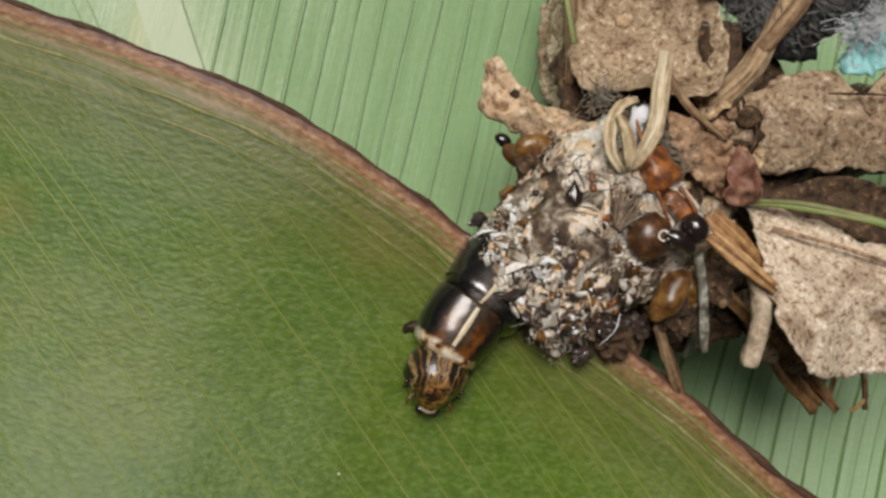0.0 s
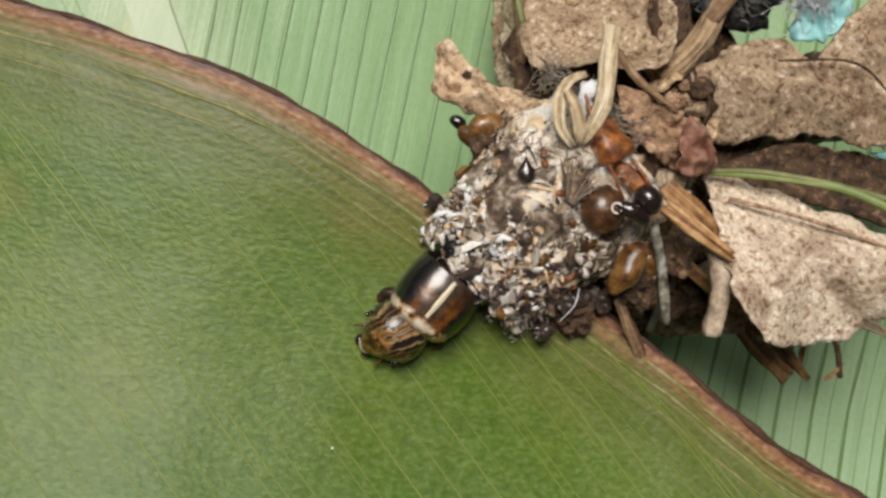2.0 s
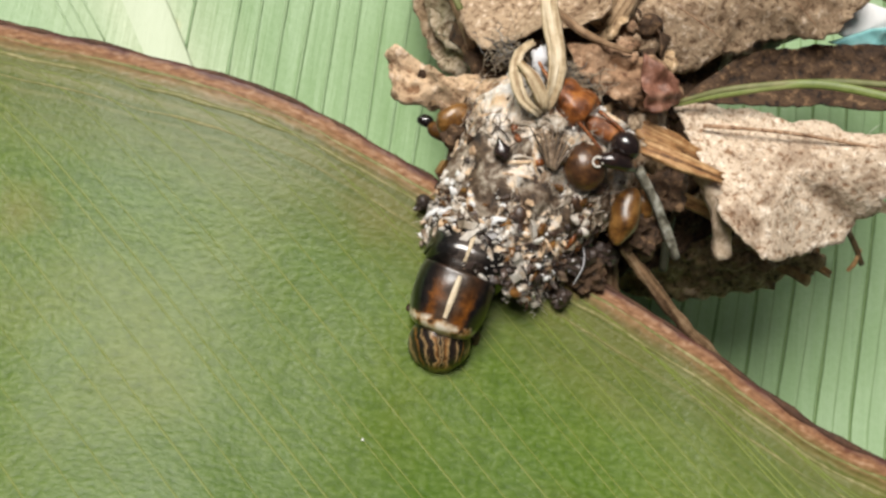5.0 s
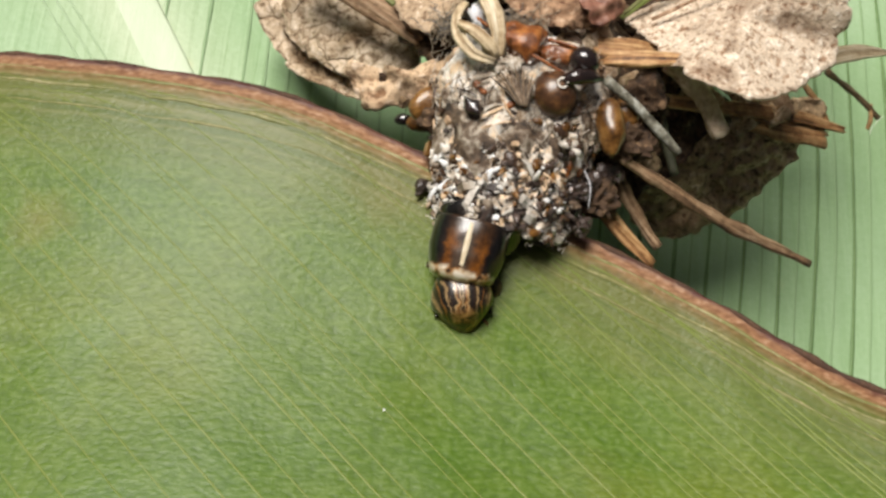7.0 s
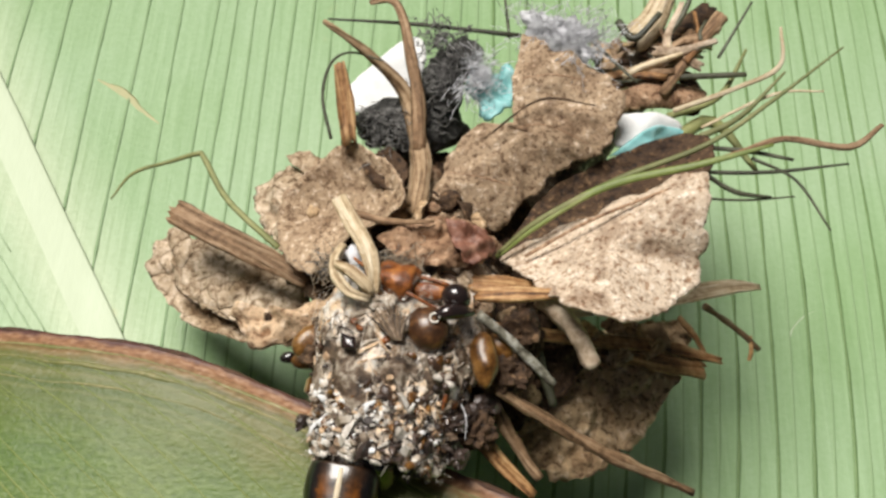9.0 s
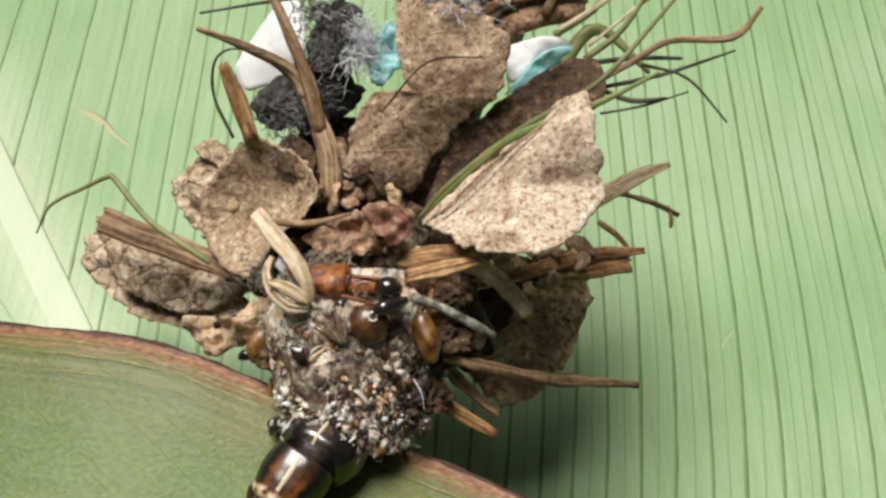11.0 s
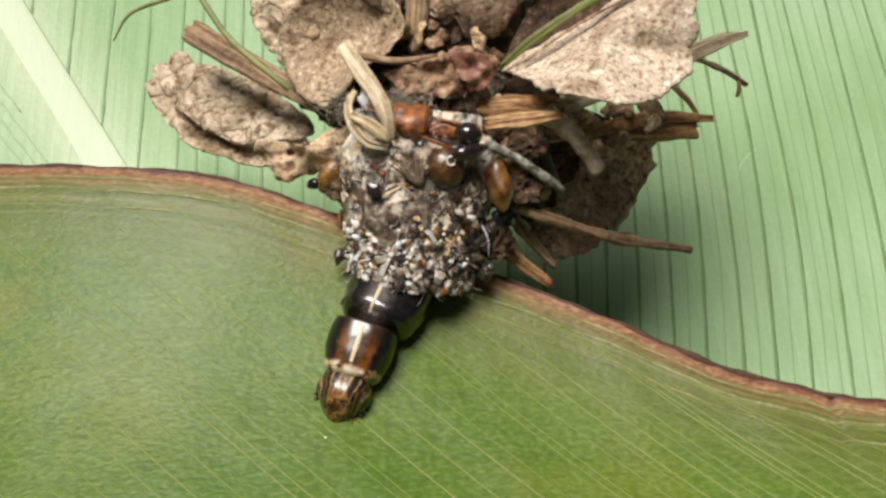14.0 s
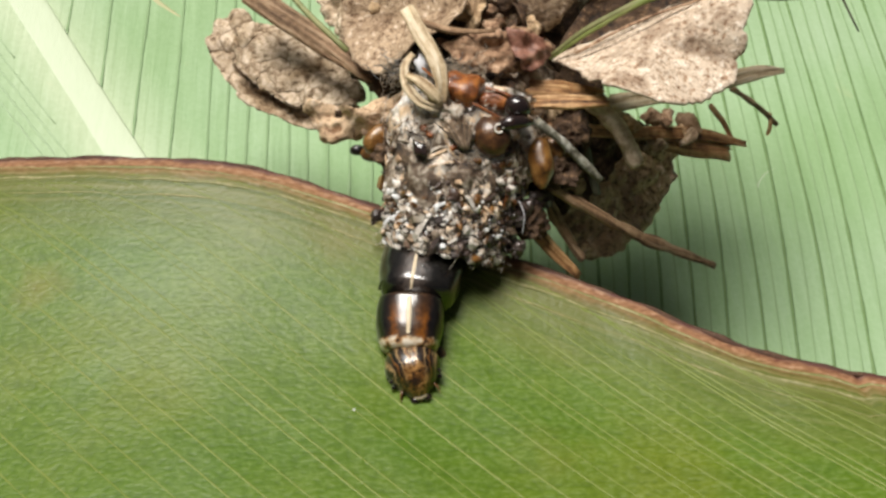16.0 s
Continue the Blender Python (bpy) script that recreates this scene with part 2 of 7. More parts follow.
def speckled(name, dark, mid, light, scale=4.6, rough_mm=0.06):
    """Dry leaf: fine crisp speckle over slow stains, creased surface."""
    m, n, l, b = tree(name)
    v = mm_coords(n, l)
    fine = noise_node(n, l, v, scale, 2.5, 0.6, 0.3)
    col = ramp(n, l, fine, [(0.33, dark), (0.44, mid), (0.57, mid), (0.68, light)])
    slow = noise_node(n, l, v, 0.7, 4.0, 0.6, 0.5)
    col = mix(n, l, 1.0, col, ramp(n, l, slow, [(0.32, (0.50, 0.42, 0.36)), (0.47, (1, 0.97, 0.94)), (0.7, (1.16, 1.17, 1.18))]), "MULTIPLY")
    dots = ramp(n, l, noise_node(n, l, v, scale * 1.7, 1.5, 0.5, 0.4), [(0.36, (0.52, 0.46, 0.42)), (0.43, (1, 1, 1)), (0.60, (1, 1, 1)), (0.68, (1.3, 1.3, 1.3))])
    col = mix(n, l, 0.85, col, dots, "MULTIPLY")
    l.new(col, b.inputs["Base Color"])
    b.inputs["Roughness"].default_value = 0.85
    relief(n, l, b, maths(n, l, "ADD", fine, maths(n, l, "MULTIPLY", slow, 0.5)), rough_mm)
    return m


def crumpled(name, dark, mid, light):
    """Shrivelled leaf: puffed cells between sunken creases, with crease shade put into the colour."""
    m, n, l, b = tree(name)
    v = mm_coords(n, l)
    wob = n.new("ShaderNodeVectorMath")
    l.new(v, wob.inputs[0])
    nz = n.new("ShaderNodeTexNoise")
    nz.inputs["Scale"].default_value = 1.2
    l.new(v, nz.inputs["Vector"])
    l.new(nz.outputs["Color"], wob.inputs[1])
    vo = n.new("ShaderNodeTexVoronoi")
    vo.feature = "DISTANCE_TO_EDGE"
    vo.inputs["Scale"].default_value = 1.15
    l.new(wob.outputs[0], vo.inputs["Vector"])
    fine = noise_node(n, l, v, 4.2, 4.0, 0.65, 0.4)
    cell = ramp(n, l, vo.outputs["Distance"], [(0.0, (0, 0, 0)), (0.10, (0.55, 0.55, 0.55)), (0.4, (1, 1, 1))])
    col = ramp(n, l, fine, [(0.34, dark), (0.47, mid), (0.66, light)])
    # shade of the creases, multiplied into the colour along the cell edges
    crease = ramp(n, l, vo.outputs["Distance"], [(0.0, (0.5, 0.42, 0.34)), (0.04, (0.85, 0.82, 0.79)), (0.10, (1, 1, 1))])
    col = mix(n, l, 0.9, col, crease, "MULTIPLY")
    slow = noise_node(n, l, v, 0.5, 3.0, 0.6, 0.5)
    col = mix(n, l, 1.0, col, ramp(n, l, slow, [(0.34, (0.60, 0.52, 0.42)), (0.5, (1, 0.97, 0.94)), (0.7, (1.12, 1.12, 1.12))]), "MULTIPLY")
    l.new(col, b.inputs["Base Color"])
    b.inputs["Roughness"].default_value = 0.8
    relief(n, l, b, maths(n, l, "ADD", cell, maths(n, l, "MULTIPLY", fine, 0.9)), 0.085)
    return m


def streaked(name, dark, mid, light, random=0.3, rough=0.6):
    """Straw and bark strips: streaks that run along the strip; UV: millimetres along and across."""
    m, n, l, b = tree(name)
    uv, mp, oi = n.new("ShaderNodeUVMap"), n.new("ShaderNodeMapping"), n.new("ShaderNodeObjectInfo")
    uv.uv_map = "margin"
    mp.inputs["Scale"].default_value = (0.45, 6.5, 1)
    l.new(uv.outputs[0], mp.inputs["Vector"])
    off = n.new("ShaderNodeVectorMath")
    l.new(mp.outputs[0], off.inputs[0])
    l.new(maths(n, l, "MULTIPLY", oi.outputs["Random"], 57.0), off.inputs[1])
    f = noise_node(n, l, off.outputs[0], 1.0, 4.0, 0.6, 0.3)
    speck = noise_node(n, l, mm_coords(n, l), 4.0, 4.0, 0.6)
    both = maths(n, l, "ADD", maths(n, l, "MULTIPLY", f, 0.7), maths(n, l, "MULTIPLY", speck, 0.3))
    col = ramp(n, l, both, [(0.36, dark), (0.49, mid), (0.64, light)])
    k = maths(n, l, "ADD", maths(n, l, "MULTIPLY", oi.outputs["Random"], random), 1 - random / 2)
    hs = n.new("ShaderNodeHueSaturation")
    l.new(k, hs.inputs["Value"]), l.new(col, hs.inputs["Color"])
    l.new(hs.outputs["Color"], b.inputs["Base Color"])
    b.inputs["Roughness"].default_value = rough
    relief(n, l, b, f, 0.12)
    return m


def head_material():
    """Head capsule: ochre with fanned black stripes."""
    m, n, l, b = tree("head_chitin")
    v = mm_coords(n, l)
    sep = n.new("ShaderNodeSeparateXYZ")
    l.new(v, sep.inputs[0])
    blot = noise_node(n, l, v, 2.6, 4.0, 0.6, 0.6)
    ax = maths(n, l, "ADD", maths(n, l, "ABSOLUTE", sep.outputs["X"]), maths(n, l, "MULTIPLY", maths(n, l, "SUBTRACT", blot, 0.5), 0.42))
    # stripes that fan out from the face to the crown
    fan = maths(n, l, "DIVIDE", ax, maths(n, l, "ADD", maths(n, l, "MULTIPLY", sep.outputs["Y"], 0.33), 1.06))
    cream, dark, brown, ochre_c = (0.40, 0.26, 0.12), (0.010, 0.008, 0.007), (0.030, 0.017, 0.011), (0.24, 0.10, 0.022)
    col = ramp(n, l, fan, [(0.0, dark), (0.04, cream), (0.08, dark), (0.13, ochre_c), (0.19, cream), (0.24, dark), (0.40, brown), (0.44, cream),
                           (0.49, dark), (0.60, dark), (0.65, ochre_c), (0.70, dark), (0.80, brown), (0.88, cream), (0.95, dark)])
    face = ramp(n, l, noise_node(n, l, v, 4.5, 3.0, 0.6, 0.6), [(0.40, (0.022, 0.011, 0.006)), (0.50, (0.15, 0.062, 0.014)), (0.62, (0.38, 0.20, 0.065))])
    low = maths(n, l, "MULTIPLY", ramp(n, l, maths(n, l, "MULTIPLY", sep.outputs["Y"], -1.0), [(0.60, (0, 0, 0)), (0.86, (1, 1, 1))]),
                ramp(n, l, ax, [(0.24, (1, 1, 1)), (0.44, (0, 0, 0))]))
    col = mix(n, l, low, col, face)
    col = mix(n, l, 0.8, col, ramp(n, l, noise_node(n, l, v, 6.0, 3.0, 0.6), [(0.38, (0.6, 0.58, 0.55)), (0.6, (1.2, 1.2, 1.2))]), "MULTIPLY")
    l.new(col, b.inputs["Base Color"])
    b.inputs["Roughness"].default_value = 0.32
    b.inputs["Coat Weight"].default_value = 0.5
    relief(n, l, b, noise_node(n, l, v, 8.0, 4.0, 0.6), 0.02)
    return m


LEAF_FRONT = front_leaf_material()
LEAF_BACK = back_leaf_material()
MARGIN = mottled("brown_leaf_rim", (0.028, 0.012, 0.006), (0.065, 0.028, 0.013), (0.15, 0.08, 0.04), 1.2, 7.0, 0.75, 0.03)
VEIN_PALE = mottled("pale_vein", (0.118, 0.162, 0.014), (0.158, 0.196, 0.032), (0.198, 0.226, 0.056), 0.5, 5.0, 0.44, 0.03)
VEIN_PALE.node_tree.nodes["Principled BSDF"].inputs["Specular IOR Level"].default_value = 0.5
VEIN_PALE.node_tree.nodes["Principled BSDF"].inputs["Specular IOR Level"].default_value = 0.4
RIDGE = mottled("pale_margin_line", (0.12, 0.13, 0.02), (0.20, 0.19, 0.06), (0.34, 0.30, 0.14), 0.5, 4.0, 0.5, 0.03, spread=0.12)
VEIN_DARK = mottled("dark_vein", (0.085, 0.165, 0.045), (0.125, 0.215, 0.065), (0.175, 0.275, 0.10), 0.4, 4.0, 0.5, 0.02)
VEIN_LEFT = mottled("soft_vein", (0.165, 0.275, 0.115), (0.20, 0.31, 0.14), (0.23, 0.34, 0.165), 0.4, 4.0, 0.5, 0.02)
VEIN_FAINT = mottled("faint_vein", (0.195, 0.31, 0.135), (0.22, 0.335, 0.155), (0.245, 0.36, 0.175), 0.4, 4.0, 0.5, 0.02)
VEIN_SOFT = mottled("pale_half_vein", (0.28, 0.40, 0.21), (0.31, 0.43, 0.24), (0.34, 0.46, 0.27), 0.4, 4.0, 0.5, 0.02)
SCAR = mottled("leaf_scar", (0.30, 0.36, 0.17), (0.42, 0.40, 0.20), (0.52, 0.44, 0.24), 1.0, 4.0, 0.6, 0.03)
MIDRIB = mottled("pale_midrib", (0.45, 0.53, 0.35), (0.49, 0.57, 0.385), (0.53, 0.605, 0.425), 0.3, 3.0, 0.45, 0.04, (3.0, 0.4, 1))
DRY_PALE = speckled("dry_leaf_pale", (0.30, 0.185, 0.11), (0.59, 0.48, 0.365), (0.79, 0.70, 0.59))
DRY_TAN = speckled("dry_leaf_tan", (0.15, 0.088, 0.048), (0.39, 0.285, 0.185), (0.64, 0.52, 0.40))
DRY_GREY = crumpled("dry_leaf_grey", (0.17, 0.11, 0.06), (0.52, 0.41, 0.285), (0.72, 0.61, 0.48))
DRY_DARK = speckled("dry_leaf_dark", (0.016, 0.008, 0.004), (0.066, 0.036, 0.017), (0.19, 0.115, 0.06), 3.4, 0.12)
HUSK_TAN = speckled("dry_leaf_ochre", (0.24, 0.13, 0.065), (0.58, 0.42, 0.27), (0.78, 0.62, 0.46), 3.0, 0.09)
HUSK = speckled("seed_husk", (0.13, 0.06, 0.03), (0.36, 0.225, 0.135), (0.58, 0.42, 0.29), 3.6)
STRAW = streaked("golden_straw", (0.045, 0.017, 0.007), (0.34, 0.165, 0.06), (0.66, 0.42, 0.20), 0.45)
PALE_STRAW = streaked("pale_straw", (0.26, 0.16, 0.075), (0.60, 0.475, 0.30), (0.80, 0.70, 0.53), 0.2)
TWIG = streaked("brown_twig", (0.07, 0.034, 0.014), (0.28, 0.165, 0.085), (0.52, 0.36, 0.22), 0.3, 0.7)
PALE_TWIG = streaked("pale_brown_twig", (0.12, 0.06, 0.025), (0.40, 0.26, 0.14), (0.62, 0.46, 0.29), 0.2, 0.7)
GREY_TWIG = mottled("grey_twig", (0.20, 0.13, 0.075), (0.50, 0.38, 0.27), (0.70, 0.59, 0.46), 1.0, 4.0, 0.8, 0.1, spread=0.13, random=0.2)
LICHEN = mottled("lichen_twig", (0.07, 0.06, 0.04), (0.28, 0.26, 0.20), (0.62, 0.61, 0.54), 1.6, 3.6, 0.85, 0.2, spread=0.11)
GRASS = mottled("green_grass", (0.09, 0.13, 0.025), (0.20, 0.25, 0.06), (0.34, 0.36, 0.14), 0.5, 2.0, 0.5, 0.03, random=0.3)
DRY_GRASS = mottled("drying_grass", (0.10, 0.11, 0.035), (0.20, 0.21, 0.075), (0.33, 0.31, 0.14), 0.5, 2.0, 0.6, 0.03, random=0.5)
BLACK_HAIR = mottled("dark_needle", (0.020, 0.021, 0.012), (0.060, 0.060, 0.035), (0.14, 0.135, 0.085), 0.6, 3.0, 0.5, 0.02, random=0.6)
CLUMP = mottled("dark_frass", (0.012, 0.011, 0.010), (0.05, 0.047, 0.044), (0.20, 0.195, 0.185), 1.2, 3.6, 0.8, 0.25, spread=0.16)
DRY_BROWN = speckled("dry_leaf_brown", (0.14, 0.082, 0.038), (0.49, 0.35, 0.205), (0.72, 0.57, 0.39), 3.0, 0.12)
CLUMP_FIBRE = mottled("grey_fibre", (0.03, 0.028, 0.026), (0.15, 0.145, 0.135), (0.36, 0.35, 0.33), 0.8, 3.0, 0.8, 0.02, spread=0.16)
ROSE = mottled("rosy_scale", (0.10, 0.035, 0.02), (0.25, 0.11, 0.07), (0.40, 0.22, 0.15), 1.2, 4.0, 0.5, 0.06, spread=0.13)


def silk_skin_material():
    """Felted silk: cream and grey web over brown, streaked where it was drawn out."""
    m, n, l, b = tree("silk_skin")
    v = mm_coords(n, l)
    mp = n.new("ShaderNodeMapping")
    mp.inputs["Scale"].default_value, mp.inputs["Rotation"].default_value = (1.0, 0.45, 0.8), (0, 0, radians(20))
    l.new(v, mp.inputs["Vector"])
    web = noise_node(n, l, mp.outputs[0], 3.4, 6.0, 0.72, 1.6)
    patch = noise_node(n, l, v, 0.85, 4.0, 0.6, 0.8)
    fine = noise_node(n, l, v, 8.0, 4.0, 0.7, 0.6)
    f = maths(n, l, "ADD", maths(n, l, "ADD", maths(n, l, "MULTIPLY", web, 0.40), maths(n, l, "MULTIPLY", patch, 0.40)), maths(n, l, "MULTIPLY", fine, 0.20))
    col = ramp(n, l, f, [(0.33, (0.060, 0.026, 0.010)), (0.37, (0.26, 0.13, 0.055)), (0.405, (0.54, 0.38, 0.23)), (0.44, (0.70, 0.60, 0.47)), (0.49, (0.81, 0.76, 0.68)), (0.60, (0.88, 0.86, 0.82))])
    warm = ramp(n, l, noise_node(n, l, v, 1.4, 2.0, 0.5, 0.5), [(0.42, (1.0, 1.0, 1.02)), (0.62, (0.95, 0.72, 0.48))])
    l.new(mix(n, l, 0.9, col, warm, "MULTIPLY"), b.inputs["Base Color"])
    b.inputs["Roughness"].default_value = 0.55
    relief(n, l, b, maths(n, l, "ADD", web, maths(n, l, "MULTIPLY", fine, 0.5)), 0.05)
    return m


SILK_SKIN = silk_skin_material()
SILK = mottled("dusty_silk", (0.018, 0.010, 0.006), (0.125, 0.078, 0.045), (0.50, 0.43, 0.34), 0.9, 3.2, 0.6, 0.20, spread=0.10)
PALE_SILK = mottled("pale_silk", (0.12, 0.07, 0.04), (0.46, 0.38, 0.29), (0.78, 0.73, 0.65), 1.3, 4.6, 0.7, 0.07, spread=0.10, random=0.3)
SILK_STREAK = mottled("combed_silk", (0.06, 0.032, 0.016), (0.29, 0.20, 0.125), (0.70, 0.61, 0.50), 1.0, 5.0, 0.7, 0.05, spread=0.13, random=0.4)
FIBRE = mottled("beige_fibre", (0.20, 0.14, 0.09), (0.38, 0.30, 0.21), (0.56, 0.48, 0.38), 0.6, 3.0, 0.7, 0.03)
PALE_THREAD = mottled("pale_silk_thread", (0.34, 0.29, 0.23), (0.56, 0.50, 0.42), (0.74, 0.69, 0.62), 0.6, 3.0, 0.6, 0.02)
FLUFF = mottled("white_fluff", (0.62, 0.62, 0.66), (0.76, 0.76, 0.79), (0.86, 0.86, 0.88), 1.0, 4.0, 0.95, 0.10)
GRAIN_DARK = mottled("dark_grain", (0.012, 0.009, 0.008), (0.045, 0.030, 0.024), (0.13, 0.09, 0.07), 1.5, 6.0, 0.35, 0.04, random=0.8, coat=0.4)
GRAIN_BROWN = mottled("brown_grain", (0.025, 0.016, 0.010), (0.13, 0.088, 0.058), (0.34, 0.26, 0.19), 1.5, 6.0, 0.42, 0.06, spread=0.13, random=0.9, coat=0.25)
GRAIN_PALE = mottled("pale_grain", (0.30, 0.26, 0.21), (0.58, 0.53, 0.46), (0.82, 0.79, 0.73), 1.5, 6.0, 0.4, 0.05, spread=0.13, random=0.5, coat=0.25)


def grit_material():
    """Mixed grit: each crumb takes its own colour."""
    m, n, l, b = tree("mixed_grit")
    g = n.new("ShaderNodeNewGeometry")
    col = ramp(n, l, g.outputs["Random Per Island"], [(0.0, (0.02, 0.014, 0.011)), (0.22, (0.06, 0.04, 0.028)), (0.4, (0.24, 0.16, 0.095)), (0.62, (0.46, 0.38, 0.29)), (0.85, (0.66, 0.60, 0.52)), (1.0, (0.84, 0.82, 0.78))])
    l.new(col, b.inputs["Base Color"])
    b.inputs["Roughness"].default_value = 0.5
    b.inputs["Coat Weight"].default_value = 0.25
    relief(n, l, b, noise_node(n, l, mm_coords(n, l), 7.0), 0.03)
    return m


GRIT = grit_material()
QUARTZ = mottled("white_quartz", (0.72, 0.71, 0.68), (0.84, 0.83, 0.81), (0.9, 0.9, 0.88), 1.5, 6.0, 0.2, 0.03, coat=0.5)
ANT_RED = mottled("red_chitin", (0.05, 0.014, 0.004), (0.24, 0.070, 0.014), (0.50, 0.19, 0.045), 1.6, 4.5, 0.36, 0.10, spread=0.12, coat=0.3)
ANT_BROWN = mottled("brown_chitin", (0.012, 0.007, 0.005), (0.055, 0.028, 0.016), (0.16, 0.085, 0.04), 1.3, 4.0, 0.42, 0.06, spread=0.13, coat=0.25)
ANT_SHINE = mottled("glossy_chitin", (0.016, 0.008, 0.005), (0.075, 0.032, 0.013), (0.22, 0.10, 0.03), 0.9, 2.6, 0.32, 0.05, spread=0.14, coat=0.35)
ANT_DARK = mottled("dark_chitin", (0.006, 0.005, 0.005), (0.016, 0.010, 0.009), (0.045, 0.022, 0.016), 1.2, 5.0, 0.2, 0.02, coat=0.8)
AMBER = mottled("amber_chitin", (0.03, 0.012, 0.004), (0.13, 0.055, 0.012), (0.30, 0.15, 0.04), 1.4, 4.0, 0.3, 0.05, spread=0.13, coat=0.4)
TURQUOISE = mottled("turquoise_paint", (0.16, 0.42, 0.42), (0.28, 0.60, 0.60), (0.50, 0.74, 0.74), 0.9, 3.0, 0.6, 0.05)
WHITE_FLAKE = mottled("white_flake", (0.68, 0.68, 0.67), (0.80, 0.80, 0.79), (0.87, 0.87, 0.86), 0.8, 3.0, 0.6, 0.03)
SEGMENT = ring_material()
SHIELD = plate_material()
HEAD = head_material()
CREAM = mottled("cream_stripe", (0.50, 0.38, 0.22), (0.70, 0.58, 0.40), (0.82, 0.74, 0.60), 2.0, 6.0, 0.4, 0.02)
BONE = mottled("pale_mouthpart", (0.30, 0.20, 0.12), (0.50, 0.39, 0.28), (0.64, 0.55, 0.44), 2.0, 6.0, 0.4, 0.03)


# ---- mesh helpers (millimetres) ----
def solid(name, verts, faces, smooth=True, uv=None):
    me = bpy.data.meshes.new(name)
    me.from_pydata([(x * MM, y * MM, z * MM) for x, y, z in verts], [], faces)
    if smooth:
        me.polygons.foreach_set("use_smooth", [True] * len(me.polygons))
    if uv is not None:
        lay = me.uv_layers.new(name="margin")
        idx = np.empty(len(me.loops), dtype=np.int32)
        me.loops.foreach_get("vertex_index", idx)
        lay.data.foreach_set("uv", np.asarray(uv, dtype=np.float32)[idx].ravel())
    me.update()
    return me


def part(name, mesh, material, parent, label="", kind=""):
    ob = new(name, mesh)
    if not mesh.materials:
        mesh.materials.append(material)
    ob.parent = parent
    return tagged(ob, label, kind=kind)


def spline(pts, per=6):
    """Smooth curve through the points."""
    p = np.array(pts, float)
    if len(p) == 2:
        return np.array([p[0] + (p[1] - p[0]) * k / per for k in range(per + 1)])
    q = np.vstack([2 * p[0] - p[1], p, 2 * p[-1] - p[-2]])
    out = []
    for i in range(1, len(q) - 2):
        for k in range(per):
            t = k / per
            a, b, c, d = q[i - 1], q[i], q[i + 1], q[i + 2]
            out.append(0.5 * (2 * b + (c - a) * t + (2 * a - 5 * b + 4 * c - d) * t * t + (3 * b - a - 3 * c + d) * t ** 3))
    return np.array(out + [p[-1]])


def jitter(x, y, z, f, seed):
    return noise.noise(Vector((x * f + seed * 7.31, y * f - seed * 3.17, z * f + seed * 1.93)))


def tube(name, pts, radii, sides=8, flat=1.0, lump=0.08, lump_f=1.6, seed=1, per=6, ribs=0.0):
    """A tapered round or flat stem swept along a smooth curve; flat: height to width; ribs: lengthwise ridges."""
    c = spline(pts, per)
    n = len(c)
    r = np.interp(np.linspace(0, 1, n), np.linspace(0, 1, len(radii)), radii)
    tan = np.gradient(c, axis=0)
    tan /= np.linalg.norm(tan, axis=1)[:, None] + 1e-9
    up = np.array([0.0, 0.0, 1.0])
    if abs(tan[0] @ up) > 0.9:
        up = np.array([1.0, 0.0, 0.0])
    verts, faces = [], []
    for i in range(n):
        side = np.cross(tan[i], up)
        side /= np.linalg.norm(side) + 1e-9
        nrm = np.cross(side, tan[i])
        up = nrm
        for k in range(sides):
            a = 2 * math.pi * k / sides
            rr = r[i] * (1 + ribs * (1 if k % 2 else -1))
            q = c[i] + side * math.cos(a) * rr + nrm * math.sin(a) * rr * flat
            j = 1 + lump * jitter(*q, lump_f, seed) * 2
            q = c[i] + (q - c[i]) * j
            verts.append(tuple(q))
    for i in range(n - 1):
        for k in range(sides):
            a, b = i * sides + k, i * sides + (k + 1) % sides
            faces.append((a, b, b + sides, a + sides))
    for end, row in ((0, 0), (1, n - 1)):
        verts.append(tuple(c[row] + tan[row] * r[row] * (0.25 if end else -0.25)))
        m = len(verts) - 1
        for k in range(sides):
            a, b = row * sides + k, row * sides + (k + 1) % sides
            faces.append((a, b, m) if end else (b, a, m))
    arc = np.r_[0, np.cumsum(np.linalg.norm(np.diff(c, axis=0), axis=1))]
    uv = [(arc[i], (k if k <= sides / 2 else sides - k) * 6.3 * r[i] / sides + (0 if k <= sides / 2 else 9)) for i in range(n) for k in range(sides)] + [(0, 0), (arc[-1], 0)]
    return solid(name, verts, faces, True, uv)


